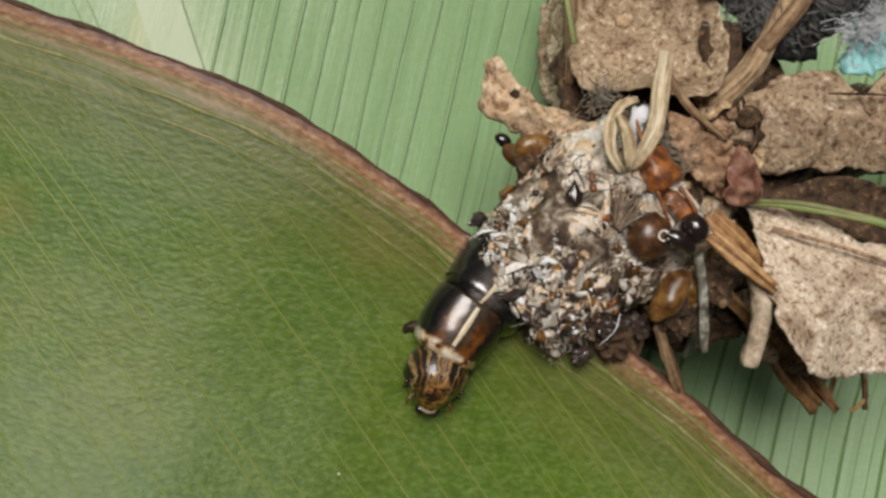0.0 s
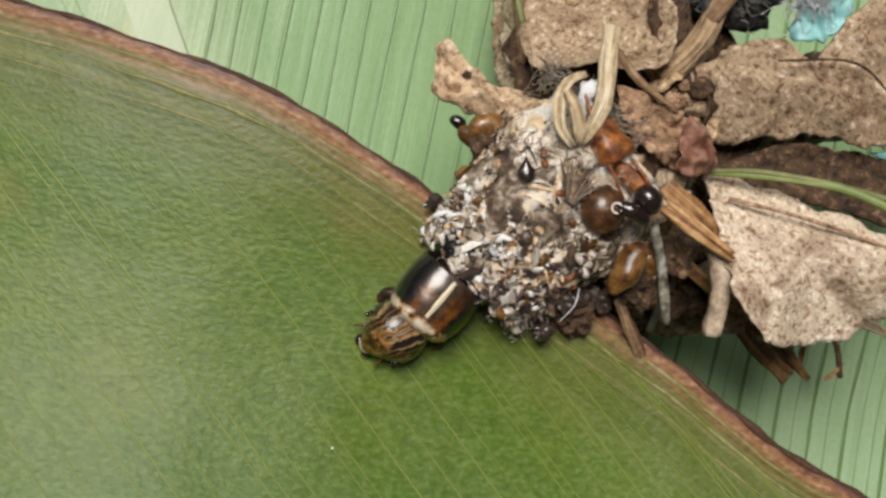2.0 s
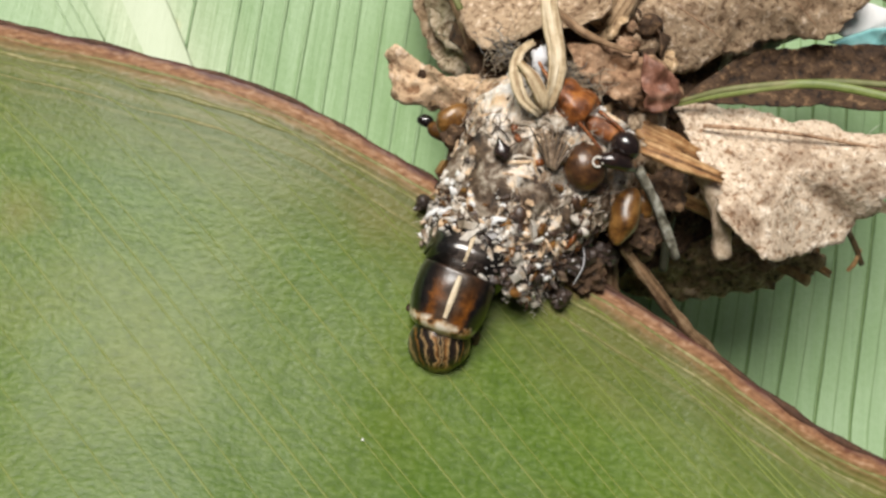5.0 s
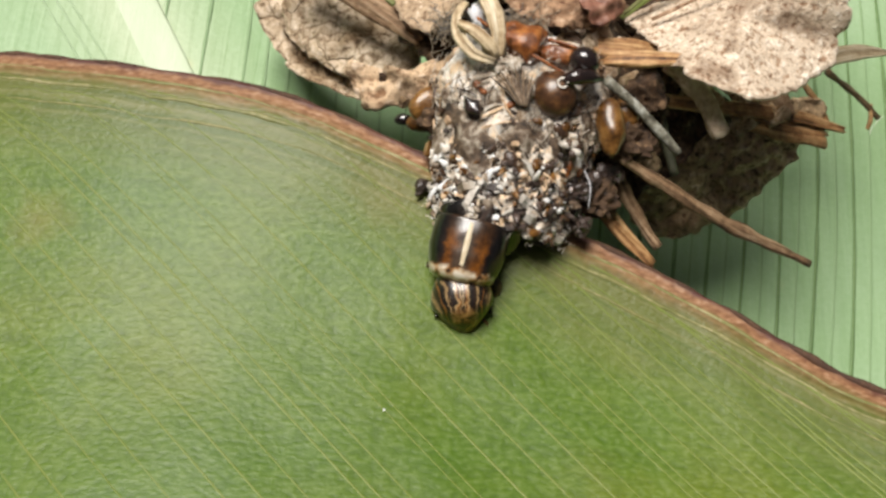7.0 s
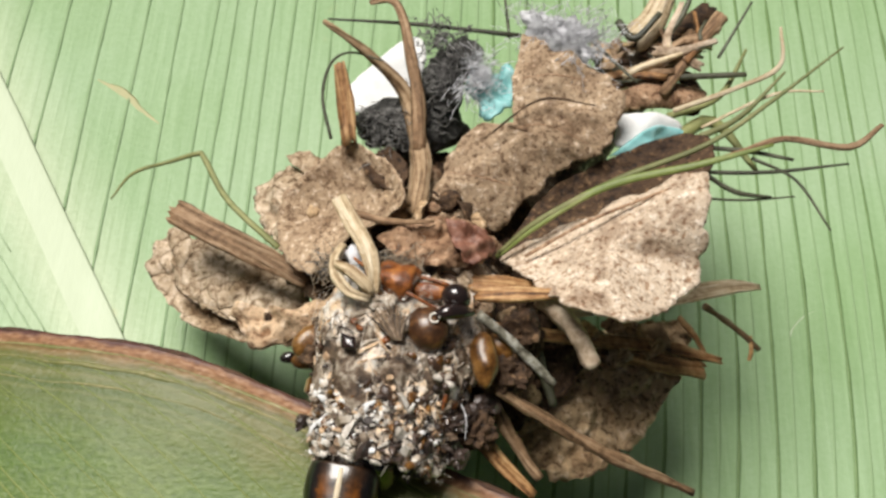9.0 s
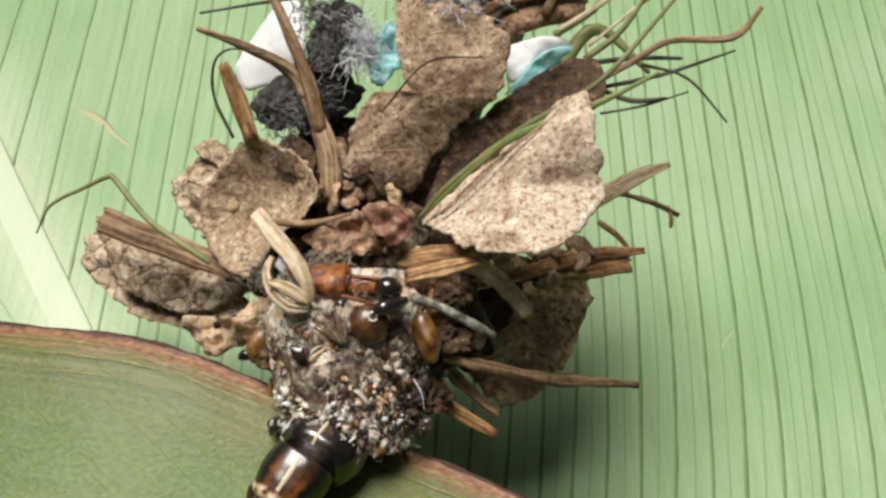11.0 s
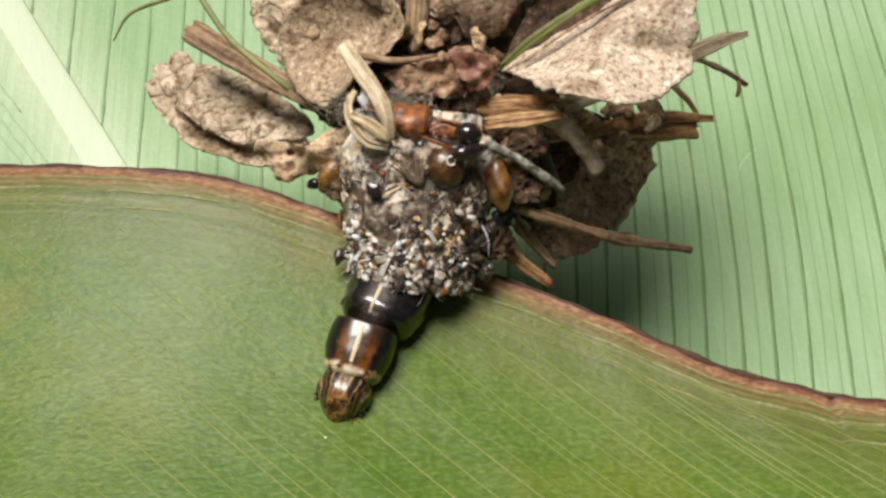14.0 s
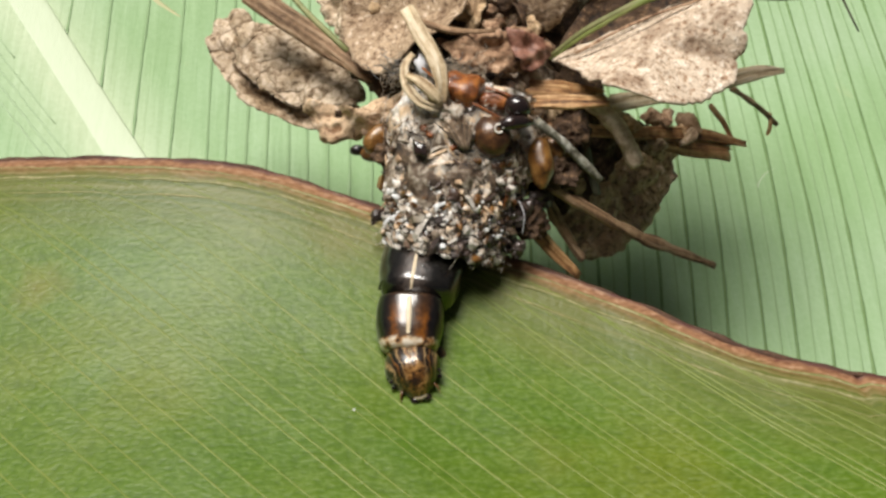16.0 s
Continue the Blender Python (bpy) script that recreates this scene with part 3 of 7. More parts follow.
def reed(name, pts, widths, thick=0.07, arch=0.22, fray=0.6, cols=9, seed=1, per=5, roll=0.0):
    """A split straw or bark strip: a bowed, grooved band with frayed ends; widths are half widths."""
    c = spline(pts, per)
    n = len(c)
    w = np.interp(np.linspace(0, 1, n), np.linspace(0, 1, len(widths)), widths)
    tan = np.gradient(c, axis=0)
    tan /= np.linalg.norm(tan, axis=1)[:, None] + 1e-9
    arc = np.r_[0, np.cumsum(np.linalg.norm(np.diff(c, axis=0), axis=1))]
    rng = random.Random(seed * 13 + 5)
    ends = [(rng.uniform(-0.2, 1) * fray, rng.uniform(-0.2, 1) * fray) for _ in range(cols)]
    groove = [rng.uniform(-1, 1) * 0.6 for _ in range(cols)]
    top, low, uv = [], [], []
    for i in range(n):
        side = np.cross(tan[i], (0, 0, 1.0))
        side /= np.linalg.norm(side) + 1e-9
        nrm = np.cross(side, tan[i])
        a = radians(roll)
        side, nrm = side * math.cos(a) + nrm * math.sin(a), nrm * math.cos(a) - side * math.sin(a)
        for k in range(cols):
            s = 2 * k / (cols - 1) - 1
            q = c[i] + side * w[i] * s * (1 + 0.14 * jitter(arc[i], s, 0, 1.5, seed)) + nrm * (arch * w[i] * (1 - s * s) + groove[k] * thick + 0.08 * w[i] * jitter(arc[i], s * 2, 0, 2.0, seed + 4))
            if i == 0:
                q = q - tan[i] * ends[k][0] * w[i]
            if i == n - 1:
                q = q + tan[i] * ends[k][1] * w[i]
            top.append(q)
            low.append(q - nrm * thick)
            uv.append((arc[i], s * w[i] + seed * 3.3))
    m = len(top)
    faces = []
    for i in range(n - 1):
        for k in range(cols - 1):
            a = i * cols + k
            faces.append((a, a + 1, a + cols + 1, a + cols))
            faces.append((m + a, m + a + cols, m + a + cols + 1, m + a + 1))
    rim = list(range(cols)) + [i * cols + cols - 1 for i in range(1, n)] + [(n - 1) * cols + k for k in range(cols - 2, -1, -1)] + [i * cols for i in range(n - 2, 0, -1)]
    for a, b in zip(rim, rim[1:] + rim[:1]):
        faces.append((a, a + m, b + m, b))
    return solid(name, [tuple(q) for q in top + low], faces, True, uv + uv)


def plate(name, outline, thick=0.09, jag=0.10, wave=0.10, wave_f=0.7, crease=0.04, bulge=0.0, seed=1, rings=12, n=84, smooth_edge=True):
    """A thin, buckled sheet with a ragged edge; bulge: how far its middle stands out of its rim."""
    o = np.array(outline, float)
    c = spline(np.vstack([o, o[:1]]), 8)[:-1] if smooth_edge else np.vstack([o])
    seg = np.linalg.norm(np.diff(np.vstack([c, c[:1]]), axis=0), axis=1)
    s = np.r_[0, np.cumsum(seg)]
    t = np.linspace(0, s[-1], n, endpoint=False)
    cc = np.vstack([c, c[:1]])
    e = np.stack([np.interp(t, s, cc[:, k]) for k in range(3)], 1)
    mid = e.mean(0)
    nrm = np.zeros(3)
    for i in range(n):
        nrm += np.cross(e[i] - mid, e[(i + 1) % n] - mid)
    nrm /= np.linalg.norm(nrm)
    if nrm[2] < 0:
        nrm = -nrm
    out = e - mid
    far = np.linalg.norm(out, axis=1)[:, None] + 1e-9
    rag = np.array([jitter(*p, 1.3, seed) * 1.2 + jitter(*p, 4.0, seed + 2) * 0.8 for p in e])[:, None]
    e = e + out / far * rag * jag
    top = [mid]
    for k in range(1, rings + 1):
        f = k / rings
        top += [mid + (p - mid) * f for p in e]
    top = np.array(top)
    rad = np.r_[0, np.repeat(np.arange(1, rings + 1) / rings, n)]
    lift = np.array([wave * 2 * jitter(*p, wave_f, seed + 5) + crease * 2 * jitter(*p, 2.6, seed + 9) for p in top])
    top = top + nrm * (lift + bulge * (1 - rad ** 2))[:, None]
    low = top - nrm * thick
    m = len(top)
    verts = [tuple(p) for p in top] + [tuple(p) for p in low]
    faces = []
    for k in range(n):
        b = 1 + k, 1 + (k + 1) % n
        faces.append((0, b[0], b[1]))
        faces.append((m, m + b[1], m + b[0]))
    for r_ in range(rings - 1):
        for k in range(n):
            a, b = 1 + r_ * n + k, 1 + r_ * n + (k + 1) % n
            faces.append((a, a + n, b + n, b))
            faces.append((m + a, m + b, m + b + n, m + a + n))
    base = 1 + (rings - 1) * n
    for k in range(n):
        a, b = base + k, base + (k + 1) % n
        faces.append((a, a + m, b + m, b))
    return solid(name, verts, faces)


def ball_data(level):
    bm = bmesh.new()
    bmesh.ops.create_icosphere(bm, subdivisions=level, radius=1.0)
    v = np.array([tuple(x.co) for x in bm.verts])
    f = [tuple(x.index for x in face.verts) for face in bm.faces]
    bm.free()
    return v, f


BALL = {k: ball_data(k) for k in (1, 2, 3, 4)}


def blob(name, centre, radii, turn=(0, 0, 0), lump=0.1, lump_f=1.2, level=3, seed=1, fine=0.0, smooth=True):
    """A lumpy rounded body."""
    v, f = BALL[level]
    rot = np.array(Euler([radians(a) for a in turn]).to_matrix())
    out = []
    for p in v:
        q = p * np.array(radii)
        k = 1 + 2 * lump * jitter(*q, lump_f, seed) + 2 * fine * jitter(*q, lump_f * 4, seed + 3)
        out.append(tuple(rot @ (q * k) + np.array(centre)))
    return solid(name, out, f, smooth)


def shard(name, size, seed):
    """A broken, faceted crumb about its own origin."""
    rng = random.Random(seed)
    v, f = BALL[1]
    out = []
    for p in v:
        k = 0.65 + 0.6 * rng.random()
        out.append(tuple(p * np.array(size) * k))
    return solid(name, out, f, False)


def thing(name, label, category, group="", kind=""):
    ob = new(name)
    ob.empty_display_size = 0.001
    return tagged(ob, label, category, group, kind)


# ---- the pale leaf behind ----
def back_z(x, y):
    return -6.0 - 0.138 * x - 0.100 * y + 0.05 * math.sin(x * 0.23 + 1.0) + 0.12 * math.sin(y * 0.09)


def rib_x(y):
    """The midrib's middle line."""
    return -8.5 - 0.6 * (y - 15.0)


def vein_x(x20, y):
    """A side vein that passes x20 at y = 20 and leans in towards the leaf's base."""
    d = max(0.0, min(14.0, 20.0 - y))
    return x20 - 0.0048 * d * d * max(-0.2, min(1.0, x20 / 10)) + 0.04 * math.sin(0.35 * y + x20 * 1.7) - 0.02 * max(0.0, y - 20) * (1 if x20 > 25 else 0)


def build_back_leaf():
    leaf = thing("leaf", "large pale green leaf underside with parallel dark veins", "leaf")
    xs, ys = np.arange(-70, 75.1, 1.0), np.arange(-55, 100.1, 1.0)
    verts, faces = [], []
    for lay in (0.0, -0.35):
        for y in ys:
            for x in xs:
                verts.append((x, y, back_z(x, y) + lay))
    w, h = len(xs), len(ys)
    off = w * h
    for j in range(h - 1):
        for i in range(w - 1):
            a = j * w + i
            faces.append((a, a + 1, a + w + 1, a + w))
            faces.append((off + a, off + a + w, off + a + w + 1, off + a + 1))
    rim = [j for j in range(w)] + [k * w + w - 1 for k in range(1, h)] + [(h - 1) * w + j for j in range(w - 2, -1, -1)] + [k * w for k in range(h - 2, 0, -1)]
    for a, b in zip(rim, rim[1:] + rim[:1]):
        faces.append((a, a + off, b + off, b))
    part("blade", solid("blade", verts, faces), LEAF_BACK, leaf)
    # midrib: a broad, low, rounded band
    pts = [(rib_x(y), y, back_z(rib_x(y), y) + 0.02) for y in range(-20, 90, 5)]
    part("midrib", tube("midrib", pts, [0.85, 0.95, 1.05, 1.1], 24, 0.06, 0.03, 0.4, 3, 3), MIDRIB, leaf, "pale raised midrib")
    strong = [-16.8, -15.2, -13.6, -12.0, -10.3, -8.7, -7.2, -5.75, -4.95, -4.1, -3.3, -2.4, -1.6, -0.7, 0.2, 1.1, 2.2, 3.4, 4.9, 6.4, 7.9, 9.4, 10.8,
              12.1, 13.4, 14.85, 16.25, 17.75, 19.2, 20.7, 22.4, 24.6, 26.85, 29.4, 31.5]
    for x20 in strong:
        lo = max(-6.0, min(60.0, 15.0 + (-7.6 - x20) / 0.6)) if x20 < -6.5 else -6.0
        pts = [(vein_x(x20, y), y, back_z(vein_x(x20, y), y) + 0.006) for y in np.linspace(lo, 60, 24)]
        thick = 0.8 if x20 < 6 else 1.0
        part("vein", tube("vein", pts, [0.076 * thick, 0.067 * thick, 0.049 * thick], 6, 0.35, 0.3, 1.1, x20, 3), VEIN_DARK if x20 > 6 else VEIN_LEFT, leaf)
    for a, b in zip(strong[:-1], strong[1:]):
        for f in () if b - a < 1.2 or b < -2 else ((0.36, 0.7) if b - a > 1.55 else (0.5,)):
            x20 = a + (b - a) * f
            lo = max(-6.0, min(60.0, 15.0 + (-7.6 - x20) / 0.6)) if x20 < -6.5 else -6.0
            pts = [(vein_x(x20, y), y, back_z(vein_x(x20, y), y) + 0.003) for y in np.linspace(lo, 60, 24)]
            part("veinlet", tube("veinlet", pts, [0.04, 0.045, 0.035], 6, 0.3, 0.3, 1.1, x20, 3), VEIN_FAINT, leaf)
    # the other half of the leaf, beyond the midrib
    for k in range(12):
        y0 = 0.0 + 3.4 * k
        x0 = rib_x(y0) - 0.6
        pts = [(x0 - d * 0.75 , y0 + d, back_z(x0 - d * 0.75, y0 + d) + 0.005) for d in np.linspace(7.5, 30, 14)]
        part("vein", tube("vein", pts, [0.03, 0.035, 0.03], 6, 0.3, 0.25, 1.1, k, 3), VEIN_SOFT, leaf)
    scar = [(-10.1, 26.2), (-8.9, 25.5), (-8.1, 24.8), (-7.3, 24.2)]
    part("scar", tube("scar", [(x, y, back_z(x, y) + 0.005) for x, y in scar], [0.04, 0.20, 0.18, 0.03], 8, 0.08, 0.5, 1.6, 4), SCAR, leaf, "dry brown scar")
    nick = [(18.4, 16.4), (18.6, 16.8), (19.05, 17.3), (19.55, 17.6)]
    part("scratch", tube("scratch", [(x, y, back_z(x, y) + 0.004) for x, y in nick], [0.06, 0.022, 0.014, 0.01], 6, 0.1, 0.5, 1.6, 4), MIDRIB, leaf, "pale scratch")
    return leaf


# ---- the green leaf in front, with its brown margin ----
MARGIN_LINE = [(-46, 7.0), (-30, 11.0), (-20, 12.5), (-16, 12.75), (-12, 12.68), (-10, 12.5), (-8, 12.23), (-6, 11.98), (-4, 11.66), (-2, 11.12), (0, 10.36),
               (2, 9.5), (4, 8.62), (6, 7.78), (8, 7.03), (10, 6.09), (12, 4.95), (14, 3.96), (16, 3.45), (18, 2.95), (20, 2.45), (26, 0.4), (40, -6.5)]
MX, MY = [p[0] for p in MARGIN_LINE], [p[1] for p in MARGIN_LINE]


def margin_y(x):
    """The leaf's edge, smoothed over a millimetre, with small nibbled waves."""
    y = sum(np.interp(x + d, MX, MY) for d in (-1.2, -0.6, 0, 0.6, 1.2)) / 5
    y += 0.05 * jitter(x, 0, 0, 1.1, 3) + 0.03 * jitter(x, 0, 0, 3.1, 5)
    notch = 0.24 * math.exp(-((x - 16.55) / 0.16) ** 2) + 0.12 * math.exp(-((x - 16.2) / 0.3) ** 2)
    return y - notch


def front_z(x, inward):
    """A gently twisted blade that rises towards its lower end, with a bowed margin."""
    y = margin_y(x) - inward
    u, w = 14 * math.tanh(x / 14) / 8, (9 * math.tanh((y - 5) / 9) - 1) / 8
    z = 0.66 - 0.60 * u - 0.09 * w - 0.22 * u * u + 0.77 * u * w + 1.82 * w * w + 0.59 * u ** 3 + 0.20 * u * u * w + 0.81 * u * w * w - 0.66 * w ** 3
    z += 0.05 * math.sin(0.35 * x + 0.6) * math.sin(0.3 * inward) + 0.05 * jitter(x, inward, 0, 0.5, 4)
    z -= 0.008 * max(0.0, 6 - inward) ** 2 + 0.20 * math.exp(-(inward / 0.5) ** 2)
    z -= 0.012 * max(0.0, inward - 14) ** 2 + 0.010 * max(0.0, -x - 15) ** 2 + 0.006 * max(0.0, x - 24) ** 2
    return max(z, back_z(x, y) + 0.5)


def blade_rib(name, pts, half, lift):
    """A low vein that lies on the front blade and thins out towards its ends."""
    verts, faces = [], []
    last = len(pts) - 1
    for i, p in enumerate(pts):
        a, b = pts[max(0, i - 1)], pts[min(last, i + 1)]
        d = Vector((b[0] - a[0], b[1] - a[1], 0)).normalized()
        w = half * (0.45 + 0.55 * math.sin(math.pi * min(1.0, 0.12 + i / last * 0.88))) * (1 + 0.25 * jitter(p[0], p[1], 0, 1.3, 8))
        for k, h in ((-1.0, -0.012), (-0.6, 0.6 * lift), (0, lift), (0.6, 0.6 * lift), (1.0, -0.012)):
            x, y = p[0] - d.y * w * k, p[1] + d.x * w * k
            verts.append((x, y, front_z(x, margin_y(x) - y) + h))
    for i in range(last):
        for k in range(4):
            q = i * 5 + k
            faces.append((q, q + 5, q + 6, q + 1))
    return solid(name, verts, faces)


def build_front_leaf():
    leaf = thing("leaf", "green leaf with fine pale veins and reddish brown margin", "leaf")
    us = np.r_[np.arange(-44, -16, 0.8), np.arange(-16, 22, 0.1), np.arange(22, 38, 0.8)]
    vs = np.r_[0, 0.06, 0.14, np.arange(0.25, 4, 0.16), np.arange(4, 12, 0.35), np.arange(12, 42, 1.0)]
    verts, uv, faces = [], [], []
    edge = [margin_y(u) for u in us]
    for lay in (0.0, -1.0):
        for v in vs:
            for u, e in zip(us, edge):
                th = 0.28 * min(1.0, 0.35 + v * 0.8)
                verts.append((u, e - v, front_z(u, v) + lay * th))
                uv.append((u, v))
    w, h = len(us), len(vs)
    off = w * h
    for j in range(h - 1):
        for i in range(w - 1):
            a = j * w + i
            faces.append((a, a + w, a + w + 1, a + 1))
            faces.append((off + a, off + a + 1, off + a + w + 1, off + a + w))
    for i in range(w - 1):
        faces.append((i, i + 1, off + i + 1, off + i))
    part("blade", solid("blade", verts, faces, True, uv), LEAF_FRONT, leaf)
    pts = [(u, margin_y(u) + 0.01, front_z(u, 0) - 0.06) for u in np.arange(-40, 34, 0.35)]
    part("margin_rim", tube("margin_rim", pts, [0.075], 8, 1.0, 0.75, 1.1, 6, 1), MARGIN, leaf, "dark brown withered rim")
    # raised pale lines that follow the margin
    for k, (gap, r) in enumerate(((0.98, 0.06), (0.52, 0.04), (1.6, 0.03))):
        us_ = np.arange(-36, 30, 0.4)
        g = [gap + 0.09 * jitter(u, k, 0, 0.35, 20 + k) + 0.04 * jitter(u, k, 0, 1.4, 30 + k) for u in us_]
        pts = [(u, margin_y(u) - q, front_z(u, q) - 0.004) for u, q in zip(us_, g)]
        part("margin_ridge", tube("margin_ridge", pts, [r], 8, 0.45, 0.6, 0.9, 40 + k, 1), RIDGE, leaf, "raised pale line along the margin")
    rng = random.Random(5)
    u0 = -40.0
    while u0 < 24:
        x, v = u0, 0.75 + 0.5 * rng.random()
        y = margin_y(x) - v
        pts, s = [], 0.0
        while s < 34 and -42 < x < 36 and (margin_y(x) - y) < 38:
            pts.append((x, y, front_z(x, margin_y(x) - y) + 0.004))
            tang = math.atan2(margin_y(x + 0.5) - margin_y(x - 0.5), 1.0)
            k = 1 - math.exp(-s / 2.6)
            a = (tang - 0.04) * (1 - k) + radians(-43) * k
            x, y, s = x + 0.8 * math.cos(a), y + 0.8 * math.sin(a), s + 0.8
        big = rng.random()
        part("vein", blade_rib("vein", pts, 0.020 + 0.022 * big, 0.006), VEIN_PALE, leaf)
        u0 += 0.9 + 0.8 * rng.random()
    for x, y in ((0.45, 2.23), (2.9, -1.6)):
        v = margin_y(x) - y
        part("speck", blob("speck", (x, y, front_z(x, v) + 0.01), (0.04, 0.035, 0.015), level=2, seed=x), WHITE_FLAKE, leaf, "tiny white speck")
    return leaf


# ---- the bagworm's case: silk tube dressed with scraps ----
def build_case():
    case = thing("bagworm_case", "bagworm case of silk, dry leaf scraps, straws and ant remains", "insect case")

    def put(name, mesh, mat, label="", parent=None, kind=""):
        return part(name, mesh, mat, parent or case, label, kind)

    mouth, shoulder, waist, tail = (0.98, -1.28, -1.50), (1.50, 2.03, -1.50), (3.98, 7.00, -4.20), (10.80, 15.20, -4.20)
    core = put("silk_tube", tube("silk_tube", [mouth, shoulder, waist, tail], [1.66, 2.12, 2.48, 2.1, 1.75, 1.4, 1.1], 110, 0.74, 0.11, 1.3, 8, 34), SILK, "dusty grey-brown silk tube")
    m, s = np.array(mouth), np.array(shoulder)
    axis = s - m
    length = np.linalg.norm(axis)
    axis = axis / length
    side = np.cross(axis, (0, 0, 1))
    side /= np.linalg.norm(side)
    up = np.cross(side, axis)
    rng = random.Random(11)

    def on_cone(f, a, out=1.0):
        """A place on the tube's front: f along it, a round it (90 is up)."""
        r = (1.95 + 0.75 * min(f, 1.2)) * out
        return m + axis * f * length + side * r * math.cos(radians(a)) + up * r * 0.78 * math.sin(radians(a))

    def fuzz(name, spots, count, spread, reach, thick, mat, label, parent):
        """Loose curled fibres about the given places."""
        hv, hf = [], []
        for _ in range(count):
            cx, cy, cz = rng.choice(spots)
            at = np.array((cx + rng.gauss(0, spread), cy + rng.gauss(0, spread), cz + rng.uniform(-0.2, 0.4) * spread))
            d = np.array((rng.gauss(0, 1), rng.gauss(0, 1), rng.gauss(0, 0.4))) * reach
            e = np.array((rng.gauss(0, 1), rng.gauss(0, 1), rng.gauss(0, 0.4))) * reach * 0.7
            b0 = len(hv)
            curve = spline([at, at + d * 0.5 + e, at + d * 1.2 - e * 0.3, at + d * 1.5 + e * 0.5], 2)
            for q in curve:
                for k in range(3):
                    hv.append((q[0] + thick * math.cos(k * 2.1), q[1] + thick * math.sin(k * 2.1), q[2] + thick * 0.7 * k))
            for r_ in range(len(curve) - 1):
                for k in range(3):
                    x0, x1 = b0 + r_ * 3 + k, b0 + r_ * 3 + (k + 1) % 3
                    hf.append((x0, x1, x1 + 3, x0 + 3))
        return put(name, solid(name, hv, hf), mat, label, parent, "stuff")

    # chips and crumbs felted into the front: small angular pieces, thick near the mouth
    def chip_shape(k, long, wide, thick):
        r = random.Random(60 + k)
        n_ = r.choice((5, 6, 7))
        ring = [(math.cos(2 * math.pi * i / n_) * long * r.uniform(0.55, 1.0), math.sin(2 * math.pi * i / n_) * wide * r.uniform(0.55, 1.0), r.uniform(-0.3, 0.3) * thick) for i in range(n_)]
        top = [(x * 0.75, y * 0.75, z + thick) for x, y, z in ring]
        low = [(x, y, z - thick) for x, y, z in ring]
        fs = [tuple(range(n_)), tuple(range(2 * n_ - 1, n_ - 1, -1))] + [(i, n_ + i, n_ + (i + 1) % n_, (i + 1) % n_) for i in range(n_)]
        return solid("chip", top + low, fs, False)

    chips = [chip_shape(k, *d) for k, d in enumerate(((0.15, 0.10, 0.05), (0.20, 0.09, 0.04), (0.12, 0.10, 0.07), (0.28, 0.10, 0.04), (0.17, 0.13, 0.05), (0.10, 0.08, 0.06), (0.24, 0.15, 0.04), (0.34, 0.07, 0.04)))]
    bank = {}

    def dressed(src, mat):
        key = (src.name, mat.name)
        if key not in bank:
            bank[key] = src.copy()
            bank[key].materials.clear()
            bank[key].materials.append(mat)
        return bank[key]

    def outward(a):
        return Vector(side * math.cos(radians(a)) + up * math.sin(radians(a))).to_track_quat("Z", "Y").to_matrix().to_4x4()

    def lay(name, src, mat, f, a, out, tilt, size, label=""):
        ob = put(name, dressed(src, mat), mat, label, parent=core)
        ob.matrix_basis = Matrix.Translation(Vector(on_cone(f, a, out)) * MM) @ outward(a) @ pose(0, 0, 0, rng.gauss(0, tilt), rng.gauss(0, tilt), rng.uniform(0, 360)) @ Matrix.Diagonal((size, size, size, 1))
        return ob

    for i in range(120):
        low = rng.random() < 0.72
        f = rng.triangular(-0.14, 0.5, 0.06) if low else rng.uniform(0.3, 1.2)
        a = rng.uniform(-20, 200)
        right = a < 75
        mat = rng.choices((GRAIN_DARK, GRAIN_BROWN, GRAIN_PALE, ANT_BROWN, AMBER, SILK_STREAK, PALE_SILK),
                          (0.30 + 0.16 * right, 0.14, 0.22 - 0.08 * right, 0.10, 0.08, 0.12, 0.14) if low else (0.06 + 0.1 * right, 0.14, 0.12, 0.14, 0.10, 0.22, 0.24))[0]
        lay("chip", rng.choice(chips), mat, f, a, rng.uniform(0.96, 1.05), 42 if low else 18, rng.choice((0.6, 0.9, 1.3, 1.9, 2.5)) if low else rng.uniform(0.4, 1.1))
    # finer grit
    gv, gf = [], []
    for i in range(420):
        f = rng.triangular(-0.14, 0.6, 0.05) if rng.random() < 0.8 else rng.uniform(0.3, 1.25)
        at = on_cone(f, rng.uniform(-30, 210), rng.uniform(0.94, 1.02))
        b0 = len(gv)
        sc = rng.uniform(0.02, 0.065)
        for p in BALL[1][0]:
            gv.append(tuple(at + p * sc * np.array((rng.uniform(0.5, 1.6), rng.uniform(0.5, 1.6), 0.8))))
        gf += [tuple(b0 + k for k in f_) for f_ in BALL[1][1]]
    put("grit", solid("grit", gv, gf, False), GRIT, "fine mixed grit", parent=core, kind="stuff")

